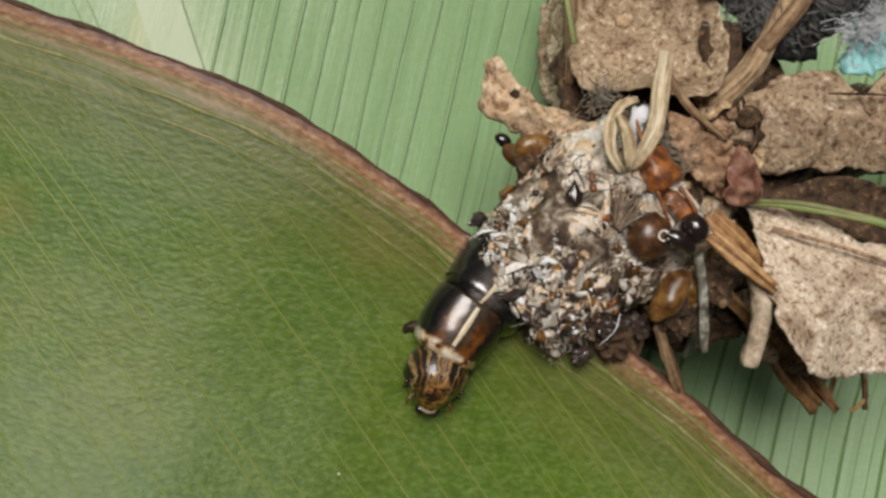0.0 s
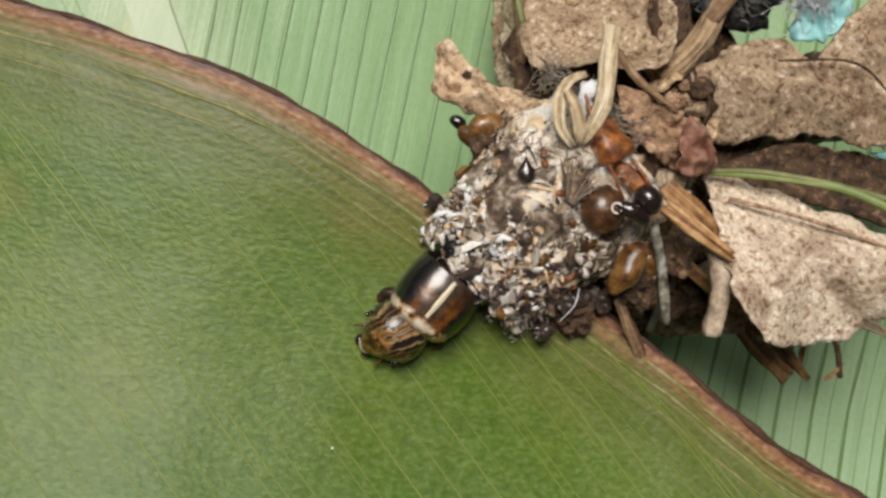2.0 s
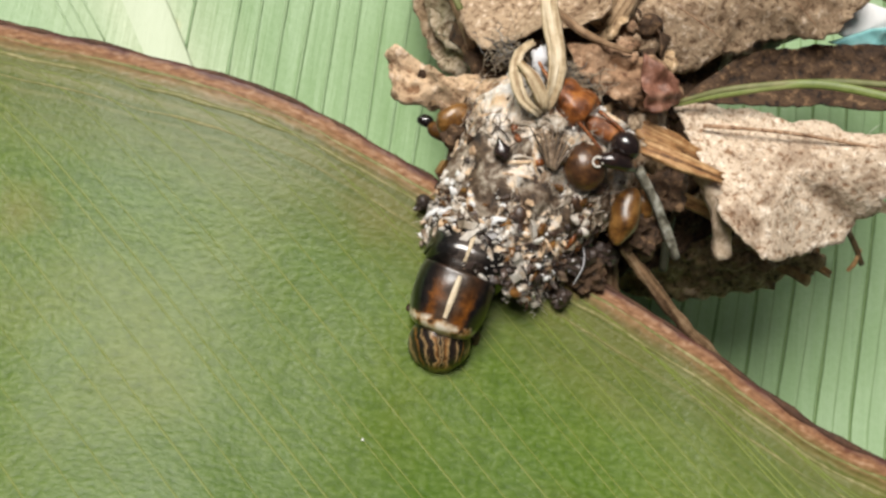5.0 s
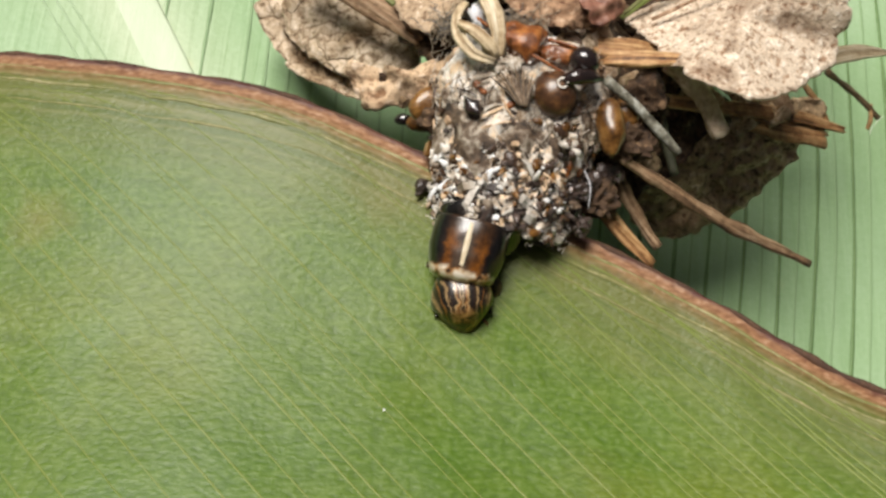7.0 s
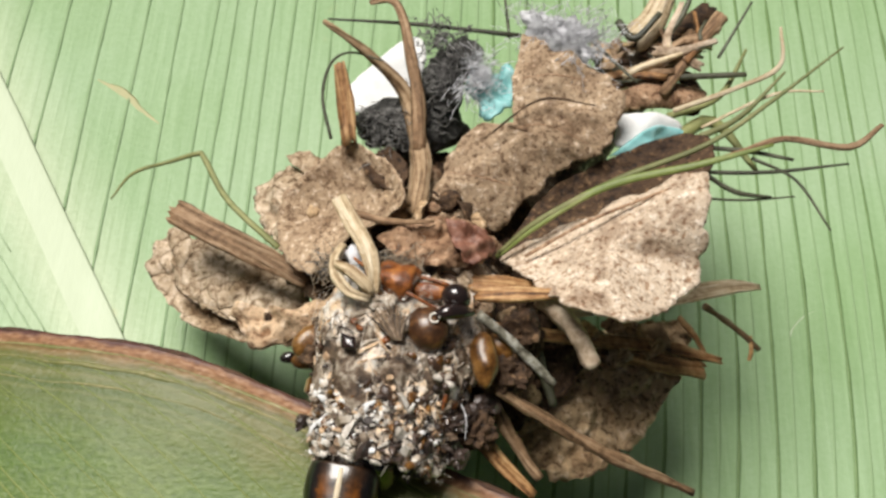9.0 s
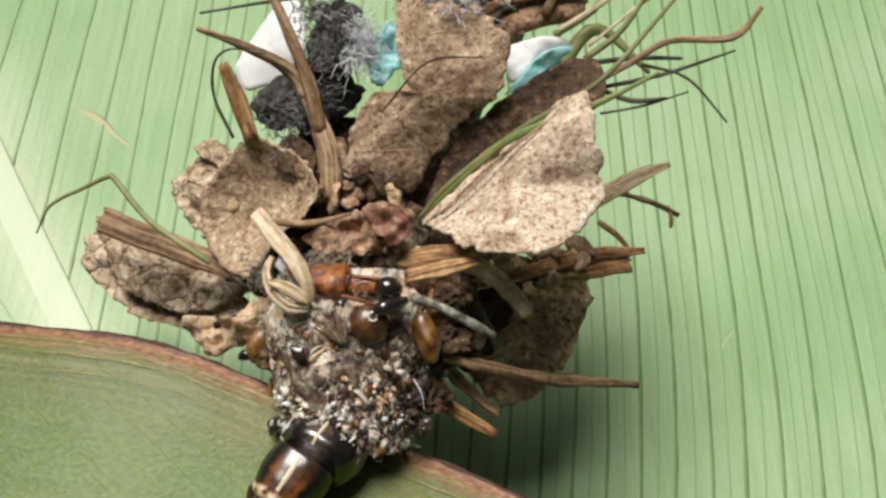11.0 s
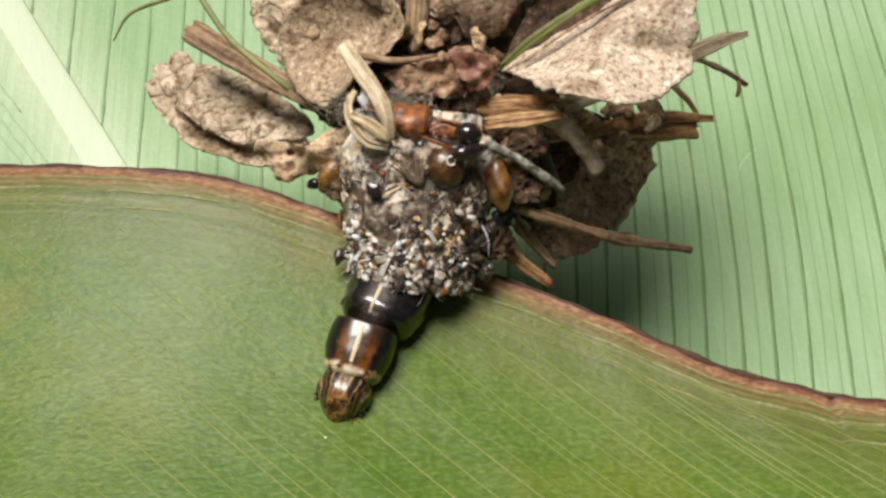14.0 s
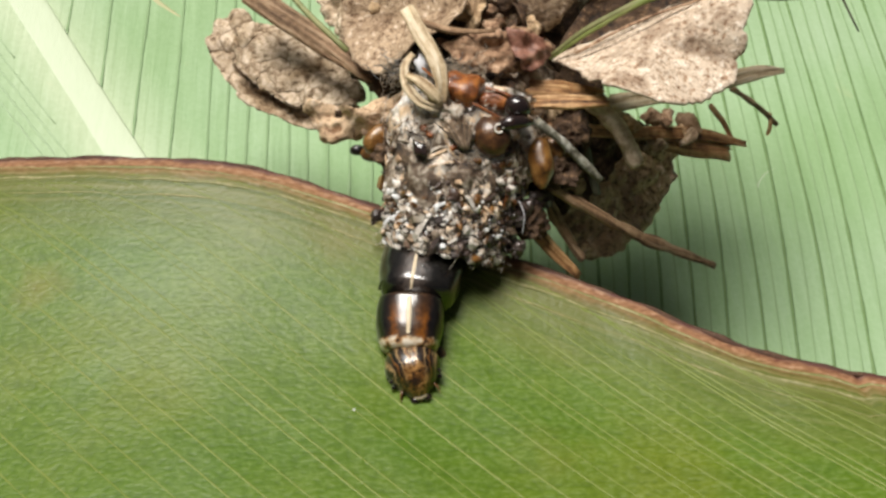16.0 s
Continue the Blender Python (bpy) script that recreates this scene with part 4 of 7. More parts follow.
    # cobweb silk: hair-thin threads drawn over the tube, thickest on its upper front
    def web(name, count, f_range, a_mid, a_spread, reach, thick, mat, label, combed=0.0):
        fv, ff = [], []
        for _ in range(count):
            f, a = rng.uniform(*f_range), rng.gauss(a_mid, a_spread)
            df, da, lift = rng.gauss(0, 1) * reach / length, rng.gauss(0, 1) * reach * 24 * (1 - combed), rng.uniform(0.0, 0.02)
            c = [on_cone(f + df * t, a + da * t + rng.gauss(0, 2.0), 0.985 + rng.uniform(0, 0.03) + lift * math.sin(math.pi * (t + 0.5))) for t in (-0.5, -0.2, 0.15, 0.5)]
            b0 = len(fv)
            for q in c:
                for k in range(3):
                    fv.append(tuple(q + thick * (side * math.cos(k * 2.1) + up * math.sin(k * 2.1))))
            for r_ in range(3):
                for k in range(3):
                    x0, x1 = b0 + r_ * 3 + k, b0 + r_ * 3 + (k + 1) % 3
                    ff.append((x0, x1, x1 + 3, x0 + 3))
        put(name, solid(name, fv, ff), mat, label, parent=core, kind="stuff")

    web("fibre_felt", 260, (0.5, 1.5), 100, 42, 0.5, 0.009, PALE_THREAD, "pale cobweb of silk threads")
    web("fibre_felt", 130, (-0.1, 0.7), 90, 55, 0.35, 0.008, FIBRE, "grey silk threads")
    web("fibre_felt", 160, (0.4, 1.2), 95, 36, 0.7, 0.022, PALE_SILK, "tangled beige silk", 0.5)
    # shreds of silk and bark that lie on the tube
    for i in range(58):
        f, a = rng.uniform(0.2, 1.1), rng.uniform(5, 185)
        ln, lean = rng.uniform(0.08, 0.30), rng.gauss(0, 30)
        pts = [on_cone(f + ln * (k / 3 - 0.5), a + lean * k / 3 + rng.gauss(0, 3), 0.985 + 0.035 * math.sin(math.pi * k / 3)) for k in range(4)]
        r = rng.uniform(0.018, 0.065)
        put("silk_ridge", reed("silk_ridge", pts, [r * 0.3, r, r * 0.9, r * 0.3], 0.04, 0.5, 1.2, 5, i, 3), rng.choice((PALE_SILK, PALE_SILK, SILK_STREAK, HUSK_TAN, ANT_BROWN)), parent=core)
    # the felted skin of the front: ridged, torn and fuzzy
    def ridged(q, fr, seed):
        return 1 - 2 * abs(jitter(q[0], q[1], q[2], fr, seed)) * 1.6

    sv, sf = [], []
    nf, na = 150, 190
    for i in range(nf):
        f = -0.17 + 1.75 * i / (nf - 1)
        for j in range(na):
            a = -45 + 270 * j / (na - 1)
            q = on_cone(f, a, 1.0 - 0.20 * min(1.0, max(0.0, (f - 0.95) / 0.5)) ** 1.5)
            w = (q[0] + 0.35 * jitter(*q, 1.1, 31), q[1] * 0.8 + 0.35 * jitter(*q, 1.1, 37), q[2])
            d = 0.11 * ridged(w, 0.9, 41) + 0.075 * ridged(w, 2.1, 43) + 0.045 * ridged(w, 4.6, 47) + 0.02 * jitter(*q, 9.0, 51) - 0.14
            n_ = (q - (m + axis * f * length))
            sv.append(tuple(q + n_ / np.linalg.norm(n_) * d))
    for i in range(nf - 1):
        for j in range(na - 1):
            k = i * na + j
            sf.append((k, k + 1, k + na + 1, k + na))
    put("silk_skin", solid("silk_skin", sv, sf), SILK_SKIN, "felted grey and brown silk skin", parent=core)
    # loose flakes and curled shreds that stand up from the lower front
    for i in range(340):
        a = rng.uniform(-5, 190)
        f = rng.triangular(-0.20, 0.9 if a > 115 else 0.6, 0.06)
        base = on_cone(f, a, 0.98)
        out = base - (m + axis * f * length)
        out /= np.linalg.norm(out)
        d = out * rng.uniform(0.05, 0.7) + axis * rng.gauss(-0.15, 0.6) + np.cross(out, axis) * rng.gauss(0, 0.7)
        d *= rng.triangular(0.14, 0.62, 0.22) / np.linalg.norm(d)
        bend = np.array((rng.gauss(0, 1), rng.gauss(0, 1), rng.gauss(0, 1))) * 0.05
        w = rng.uniform(0.025, 0.13)
        mat = rng.choices((WHITE_FLAKE, GRAIN_PALE, PALE_SILK, HUSK_TAN, GRAIN_DARK, AMBER, ANT_BROWN), (0.09, 0.26, 0.17, 0.13, 0.20, 0.06, 0.09) if a > 80 else (0.03, 0.10, 0.09, 0.14, 0.34, 0.14, 0.16))[0]
        put("shred", reed("shred", [base - d * 0.2, base + d * 0.4 + bend, base + d], [w * 0.8, w, w * 0.35], 0.02, 0.4, 1.4, 5, i + 300, 3), mat, parent=core)
    # amber bits of shell pressed into the silk
    for i in range(30):
        f, a = rng.uniform(0.15, 1.05), rng.gauss(55, 38)
        r = rng.uniform(0.12, 0.30)
        ob = put("shell_bit", blob("shell_bit", (0, 0, 0), (r, r * 0.7, 0.10), (0, 0, rng.uniform(0, 180)), 0.35, 1.8, 2, i + 500, 0.05), (AMBER, ANT_RED, ANT_BROWN)[i % 3], parent=core)
        ob.matrix_basis = Matrix.Translation(Vector(on_cone(f, a, 0.99)) * MM) @ outward(a) @ pose(0, 0, 0, rng.gauss(0, 20), rng.gauss(0, 20), 0)
    # low swells of matted silk between brown hollows
    for i in range(9):
        f, a = rng.uniform(0.30, 1.25), rng.uniform(15, 175)
        r = rng.uniform(0.16, 0.46)
        ob = put("silk_wad", blob("silk_wad", (0, 0, 0), (r * 0.8, r * 1.2, 0.13), (0, 0, rng.uniform(0, 180)), 0.8, 2.6, 3, i + 140, 0.3), rng.choice((PALE_SILK, PALE_SILK, SILK_STREAK)), parent=core)
        ob.matrix_basis = Matrix.Translation(Vector(on_cone(f, a, 0.985)) * MM) @ outward(a)
    for i in range(22):
        f, a = rng.uniform(-0.02, 0.75), rng.uniform(-10, 190)
        r = rng.uniform(0.07, 0.19)
        put("dark_clot", blob("dark_clot", on_cone(f, a, 0.99), (r, r * 0.75, r * 0.6), (rng.uniform(0, 90), rng.uniform(0, 90), rng.uniform(0, 180)), 0.5, 3.0, 2, i, 0.2, False), (GRAIN_DARK, GRAIN_DARK, ANT_BROWN)[i % 3], parent=core)
    # ragged hem of silk round the mouth
    for i in range(46):
        f, a = rng.uniform(-0.2, 0.02), rng.uniform(0, 180)
        r = rng.uniform(0.08, 0.22)
        put("silk_frill", blob("silk_frill", on_cone(f, a, rng.uniform(0.96, 1.04)), (r, r * 0.7, r * 0.45), (rng.uniform(0, 90), rng.uniform(0, 90), rng.uniform(0, 180)), 0.7, 3.2, 2, i + 210, 0.25, False), rng.choice((PALE_SILK, GRAIN_PALE, SILK_STREAK, GRAIN_BROWN, GRAIN_DARK)), parent=core)
    # white, glittering mineral crumbs
    for i in range(44):
        lay("mica_crumb", chips[i % 3 + 2 if i % 2 else 5], QUARTZ, rng.triangular(-0.1, 0.5, 0.1), rng.uniform(40, 185), 1.035, 40, rng.uniform(0.3, 0.75), "white glittering crumb")
    quartz = shard("quartz_crumb", (0.15, 0.12, 0.11), 3)
    for at in ((-0.07, -0.17, -0.05), (-0.90, 0.30, -0.80), (-0.53, -1.31, -0.50), (2.30, -1.01, -0.16), (-0.74, 0.50, -0.35), (2.77, -1.21, -0.50), (-0.15, -1.15, -0.25)):
        ob = put("quartz_crumb", quartz, QUARTZ, "white quartz crumb", parent=core)
        ob.matrix_basis = pose(*(np.array(at) * MM), rng.uniform(0, 360), 30, rng.uniform(0, 360))
    for at, r in (((-1.33, -0.62, -1.10), 0.24), ((3.45, -1.55, -1.20), 0.30), ((3.30, -0.55, -0.90), 0.36), ((3.62, -0.15, -1.20), 0.34), ((2.08, -1.88, -1.30), 0.36),
                  ((1.33, -1.27, -0.95), 0.28), ((4.28, 0.21, -1.50), 0.36), ((3.12, -1.24, -1.40), 0.40), ((2.75, -0.75, -0.75), 0.26)):
        put("frass_pellet", blob("frass_pellet", at, (r, r * 0.85, r * 0.8), (20, 10, 40), 0.42, 2.6, 3, r * 9, 0.25, False), GRAIN_DARK, "black shiny pellet", parent=core)
    put("dark_chip", plate("dark_chip", [(-0.16, 1.76, 0.52), (0.28, 1.64, 0.58), (0.32, 1.22, 0.60), (-0.12, 1.30, 0.54)], 0.16, 0.04, 0.02, 1.0, 0.01, 0.05, 51, 4, 20, False), ANT_DARK, "dark square chip", parent=core)
    # a shrunken, banded grub skin
    for k in range(6):
        a0 = radians(-70 + 42 * k)
        pts = [(2.92 + 0.36 * math.cos(a0) * q, 0.38 + 0.30 * math.sin(a0) * q, 0.24 + 0.22 * math.sqrt(max(0.0, 1 - (q - 0.45) ** 2 * 2.6)) - 0.05) for q in (0.15, 0.5, 0.85, 1.1)]
        put("banded_skin", reed("banded_skin", pts, [0.05, 0.09, 0.10, 0.05], 0.05, 0.5, 0.4, 5, k + 3, 3), GRAIN_PALE if k % 2 else ANT_BROWN, parent=core)
    put("silk_thread", tube("silk_thread", [(3.46, 0.05, -0.75), (3.62, -0.45, -0.60), (3.60, -1.05, -0.85)], [0.022, 0.018, 0.012], 5, 1, 0.1), FLUFF, "single white thread", parent=core)
    # feather of pale bristles
    for k in range(11):
        t = k / 10 - 0.5
        a, b = np.array((1.53, 1.50, 0.72)), np.array((1.25, 2.26, 0.86))
        d = (b - a) * 0.72 + np.array((t * 0.85, 0.2 - abs(t) * 0.5, 0.04 * (k % 3)))
        put("bristle", tube("bristle", [a + np.array((t * 0.25, 0, 0)), a + d * 0.8, a + d * 1.6], [0.035, 0.045, 0.012], 5, 0.8, 0.1, 2, k, 3), SILK_STREAK if k % 2 else GRAIN_BROWN, parent=core)

    # frayed silk at the hem
    hem = [tuple(on_cone(f, a, 1.01)) for a in range(15, 186, 15) for f in (-0.14, 0.02, 0.2)]
    fuzz("hem_fibre", hem, 230, 0.12, 0.11, 0.009, PALE_THREAD, "frayed pale silk at the hem", core)

    # remains of ants
    put("ant_thorax", blob("ant_thorax", (1.45, 3.54, 0.42), (0.80, 0.50, 0.42), (0, 0, -12), 0.34, 1.6, 4, 4, 0.05), ANT_RED, "red-brown ant thorax")
    put("ant_waist", blob("ant_waist", (2.45, 3.22, 0.50), (0.5, 0.24, 0.24), (0, 0, -10), 0.35, 2.0, 3, 5, 0.06), ANT_RED, "red-brown ant waist")
    put("ant_head", blob("ant_head", (3.22, 2.96, 0.62), (0.48, 0.40, 0.42), (0, 0, -20), 0.06, 1.0, 3, 6), ANT_DARK, "glossy dark ant head")
    put("ant_abdomen", blob("ant_abdomen", (2.42, 1.98, 0.42), (0.64, 0.72, 0.56), (0, 0, 20), 0.05, 1.0, 4, 7), ANT_SHINE, "glossy brown ant abdomen")
    put("ant_head", tube("ant_head", [(2.66, 2.24, 0.88), (3.00, 2.36, 0.92), (3.42, 2.44, 0.76), (3.74, 2.50, 0.52)], [0.16, 0.24, 0.22, 0.13], 12, 0.9, 0.05), ANT_DARK, "black ant head")
    # the abdomen's ring-shaped highlight, modelled as a pale tube
    put("ant_joint", tube("ant_joint", [(2.62 + 0.14 * math.cos(a), 2.14 + 0.14 * math.sin(a), 1.00) for a in np.linspace(0, 5.6, 9)], [0.035], 6, 1, 0.05), GRAIN_PALE, "pale ring-shaped highlight on the ant abdomen")
    put("ant_abdomen", blob("ant_abdomen", (4.12, 1.22, -0.24), (0.42, 0.82, 0.46), (0, 0, 8), 0.14, 1.4, 4, 9), AMBER, "glossy red-brown ant abdomen")
    put("ant_shell", blob("ant_shell", (4.62, 1.95, -1.15), (0.42, 0.6, 0.4), (0, 0, 20), 0.18, 1.2, 4, 10), AMBER, "amber shell of an ant")
    for at, r, k in (((4.72, 1.21, -1.50), (0.85, 0.8, 0.6), 3), ((5.24, 2.61, -1.90), (0.8, 0.7, 0.6), 4), ((3.74, -0.59, -1.70), (0.7, 0.6, 0.5), 5), ((-0.83, 1.84, -1.60), (0.7, 0.6, 0.5), 6)):
        put("bark_chunk", blob("bark_chunk", at, r, (10, 20, 30 * k), 0.35, 1.6, 4, k, 0.2, False), DRY_DARK, "dark brown bark chunk")
    for a, b, c in (((1.21, 3.38, 0.50), (1.90, 2.94, 0.75), (3.08, 2.39, 0.40)), ((1.37, 3.62, 0.60), (0.52, 3.83, 0.70), (-0.23, 4.53, 0.30)), ((2.18, 3.57, 0.60), (2.91, 3.32, 0.75), (3.65, 3.03, 0.50))):
        put("ant_leg", tube("ant_leg", [a, b, c], [0.07, 0.06, 0.04], 6, 1, 0.05), ANT_RED, "thin red-brown ant leg")
    put("beetle_scrap", blob("beetle_scrap", (-1.40, 1.92, -2.60), (0.55, 0.32, 0.32), (0, 0, 10), 0.22, 1.8, 3, 11), AMBER, "amber beetle scrap")
    put("beetle_scrap", blob("beetle_scrap", (-2.12, 2.01, -2.80), (0.26, 0.2, 0.2), (0, 0, 10), 0.3, 2.6, 3, 12), ANT_DARK, "glossy dark beetle scrap")
    put("beetle_scrap", blob("beetle_scrap", (-1.39, 2.25, -1.70), (0.5, 0.42, 0.35), (0, 0, 40), 0.3, 1.8, 3, 13), AMBER, "amber beetle scrap")

    # leaf scraps
    leaf_a = put("dry_leaf_scrap", plate("dry_leaf_scrap", [(4.67, 5.25, -1.90), (5.65, 5.90, -1.60), (8.00, 6.59, -0.60), (10.85, 7.25, 0.80), (10.98, 5.62, 0.60), (10.84, 4.32, -0.30), (9.80, 2.93, -0.20), (8.23, 2.34, 0.60), (6.75, 2.71, 0.50), (5.59, 4.10, -0.80)],
        0.10, 0.18, 0.12, 0.5, 0.03, 0.25, 3, 18, 150), DRY_PALE, "large pale speckled dry leaf scrap")
    a, b, c = np.array((5.44, 5.07, -1.15)), np.array((7.57, 5.96, -0.12)), np.array((10.35, 6.87, 0.75))
    put("leaf_nerve", tube("leaf_nerve", [a, b, c], [0.05, 0.06, 0.03], 6, 0.6, 0.3, 1.5, 2), HUSK, "raised brown nerve", parent=leaf_a)
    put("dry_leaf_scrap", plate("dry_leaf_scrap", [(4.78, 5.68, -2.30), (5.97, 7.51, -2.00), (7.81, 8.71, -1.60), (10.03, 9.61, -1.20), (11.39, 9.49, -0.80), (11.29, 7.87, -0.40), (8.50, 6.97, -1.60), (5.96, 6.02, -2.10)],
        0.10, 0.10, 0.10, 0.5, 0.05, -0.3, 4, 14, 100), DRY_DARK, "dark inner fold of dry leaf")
    leaf_b = put("dry_leaf_scrap", plate("dry_leaf_scrap", [(5.30, 12.79, -0.20), (6.81, 12.23, -0.30), (8.22, 11.41, -0.50), (8.79, 10.25, -0.70), (7.84, 8.81, -1.00), (6.48, 8.16, -1.40), (5.31, 7.24, -1.90), (4.59, 6.38, -2.40), (3.56, 6.73, -2.00), (2.34, 7.22, -1.60), (2.77, 8.53, -1.30), (3.85, 9.65, -0.80), (4.85, 9.66, -0.40), (5.02, 11.36, -0.20)],
        0.10, 0.24, 0.16, 0.6, 0.03, 0.45, 7, 18, 140), DRY_TAN, "broad tan dry leaf scrap with dark speckles")
    put("leaf_nerve", tube("leaf_nerve", [(4.03, 8.89, -0.35), (5.83, 10.14, 0.10), (7.65, 10.00, 0.05)], [0.03, 0.05, 0.03], 6, 0.6, 0.3, 1.5, 2), DRY_DARK, "thin dark nerve", parent=leaf_b)
    for a, b, c in (((2.97, 7.89, -0.85), (4.06, 7.66, -0.75), (5.37, 7.59, -1.35)), ((4.74, 9.03, -0.02), (5.99, 9.15, 0.20), (7.49, 8.80, -0.40)), ((5.28, 10.94, 0.15), (6.38, 11.04, 0.20), (7.70, 10.97, -0.15))):
        put("crease", tube("crease", [a, b, c], [0.012, 0.03, 0.012], 6, 0.5, 0.5, 2.0, 3), HUSK, "raised crease", parent=leaf_b)
    put("dry_leaf_scrap", plate("dry_leaf_scrap", [(-2.38, 5.15, -2.20), (-2.94, 6.53, -2.60), (-2.70, 7.79, -2.40), (-1.66, 8.62, -1.90), (-0.51, 9.13, -1.20), (0.47, 8.51, -0.90), (1.25, 7.67, -0.70), (1.47, 6.77, -0.50), (0.88, 5.98, -0.40), (0.01, 5.56, -0.50), (-0.69, 4.99, -0.80), (-1.44, 4.53, -1.50)],
        0.09, 0.12, 0.10, 0.6, 0.02, -0.9, 11, 16, 120), DRY_TAN, "cupped brown leaf scrap with torn rim")
    put("dry_leaf_scrap", plate("dry_leaf_scrap", [(-3.98, 7.86, -4.40), (-3.91, 8.80, -4.30), (-3.20, 9.23, -4.00), (-1.72, 8.97, -3.20), (-1.13, 7.92, -2.80), (-1.87, 6.23, -2.80), (-2.88, 6.06, -3.40)], 0.10, 0.22, 0.16, 0.9, 0.10, 0.25, 12, 12, 90), DRY_GREY, "small grey crumpled leaf scrap")
    put("dry_leaf_scrap", plate("dry_leaf_scrap", [(-3.00, 9.81, -3.60), (-2.10, 9.90, -3.40), (-1.41, 9.09, -3.00), (-1.99, 8.74, -3.20)], 0.08, 0.12, 0.06, 1.1, 0.08, 0.0, 13, 8, 50), DRY_GREY, "curled grey leaf tip")
    put("dry_leaf_scrap", plate("dry_leaf_scrap", [(-0.01, 8.36, -1.30), (0.90, 8.95, -1.20), (1.48, 8.29, -1.10), (1.33, 7.46, -1.10), (0.40, 7.64, -1.30)], 0.08, 0.14, 0.10, 1.1, 0.08, 0.1, 14, 8, 60), DRY_DARK, "dark crumpled leaf scrap")
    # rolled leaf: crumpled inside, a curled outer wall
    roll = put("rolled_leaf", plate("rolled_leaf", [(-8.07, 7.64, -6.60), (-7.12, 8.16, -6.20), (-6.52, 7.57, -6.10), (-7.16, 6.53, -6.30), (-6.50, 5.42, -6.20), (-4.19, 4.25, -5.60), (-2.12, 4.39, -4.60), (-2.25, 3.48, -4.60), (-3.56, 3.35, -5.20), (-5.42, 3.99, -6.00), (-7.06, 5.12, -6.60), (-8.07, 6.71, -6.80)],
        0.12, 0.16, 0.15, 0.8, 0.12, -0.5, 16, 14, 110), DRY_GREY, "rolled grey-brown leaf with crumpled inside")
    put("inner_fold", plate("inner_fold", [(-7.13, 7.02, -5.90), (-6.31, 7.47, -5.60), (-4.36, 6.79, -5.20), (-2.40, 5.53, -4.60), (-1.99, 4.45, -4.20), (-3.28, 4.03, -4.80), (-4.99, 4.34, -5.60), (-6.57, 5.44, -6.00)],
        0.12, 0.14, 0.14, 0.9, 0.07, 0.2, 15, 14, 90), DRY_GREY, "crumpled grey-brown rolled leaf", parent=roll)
    put("dry_leaf_scrap", plate("dry_leaf_scrap", [(-4.05, 3.30, -2.40), (-3.52, 3.62, -2.20), (-2.30, 3.18, -2.40), (-1.44, 3.71, -2.00), (0.29, 3.87, -0.90), (0.70, 3.47, -0.60), (-0.45, 3.10, -1.20), (-1.69, 2.68, -1.90), (-2.75, 2.16, -2.40), (-3.57, 2.37, -2.70)],
        0.12, 0.26, 0.26, 1.1, 0.16, 0.1, 17, 12, 110), HUSK_TAN, "tan curled leaf flap with ragged rim")
    put("husk_strip", reed("husk_strip", [(-6.61, 7.53, -3.60), (-4.61, 6.38, -3.30), (-2.97, 5.47, -3.00), (-1.75, 4.68, -2.70)], [0.46, 0.46, 0.40, 0.25], 0.08, 0.35, 0.5, 11, 3, 6), TWIG, "brown ribbed husk strip", parent=roll)
    put("seed_husk", plate("seed_husk", [(0.74, 5.20, -0.30), (1.61, 5.67, -0.10), (3.01, 5.88, -0.20), (3.90, 5.75, -0.50), (4.52, 5.27, -0.90), (3.83, 4.49, -0.60), (2.53, 4.25, -0.20), (1.30, 4.50, -0.20)], 0.09, 0.16, 0.22, 1.0, 0.14, 0.25, 18, 12, 90), HUSK, "reddish brown curved seed husk")
    put("seed_husk", plate("seed_husk", [(2.92, 5.74, 0.10), (3.89, 5.53, 0.00), (4.50, 5.00, -0.50), (3.74, 4.32, -0.20), (3.11, 4.89, 0.10)], 0.08, 0.14, 0.16, 1.3, 0.12, 0.05, 19, 9, 60), ROSE, "rosy brown husk scale")
    put("husk_strip", tube("husk_strip", [(-0.13, 5.86, 0.30), (1.10, 5.55, 0.30), (2.49, 5.63, 0.20)], [0.12, 0.13, 0.06], 6, 0.5, 0.1), TWIG, "thin brown husk strip")
    brown = put("dry_leaf_scrap", plate("dry_leaf_scrap", [(6.88, 2.71, -4.60), (8.46, 4.12, -4.80), (11.36, 4.96, -5.20), (11.12, 3.48, -5.40), (10.60, 1.93, -5.60), (9.52, 0.39, -5.80), (8.08, -0.68, -5.90), (6.76, -1.02, -5.80), (5.89, -0.28, -5.40), (5.31, 0.94, -5.00)],
        0.14, 0.22, 0.22, 0.6, 0.14, 0.3, 20, 16, 120), DRY_BROWN, "rough brown dry leaf under the case")
    # pale looped straw
    put("straw_loop", reed("straw_loop", [(-0.47, 6.19, 0.60), (0.08, 5.16, 0.80), (0.60, 4.16, 1.00), (0.79, 3.25, 0.80), (0.72, 2.97, 0.50)], [0.27, 0.29, 0.27, 0.2, 0.10], 0.10, 0.12, 0.35, 7, 5, 2, 14), PALE_STRAW, "pale flattened straw")
    put("straw_loop", reed("straw_loop", [(-0.26, 4.71, 0.40), (-0.54, 4.25, 0.50), (-0.44, 3.58, 0.70), (0.04, 2.92, 0.90), (0.66, 2.76, 0.80)], [0.10, 0.15, 0.19, 0.18, 0.10], 0.09, 0.2, 0.3, 7, 6, 2, -20), PALE_STRAW, "pale straw bent into a loop")
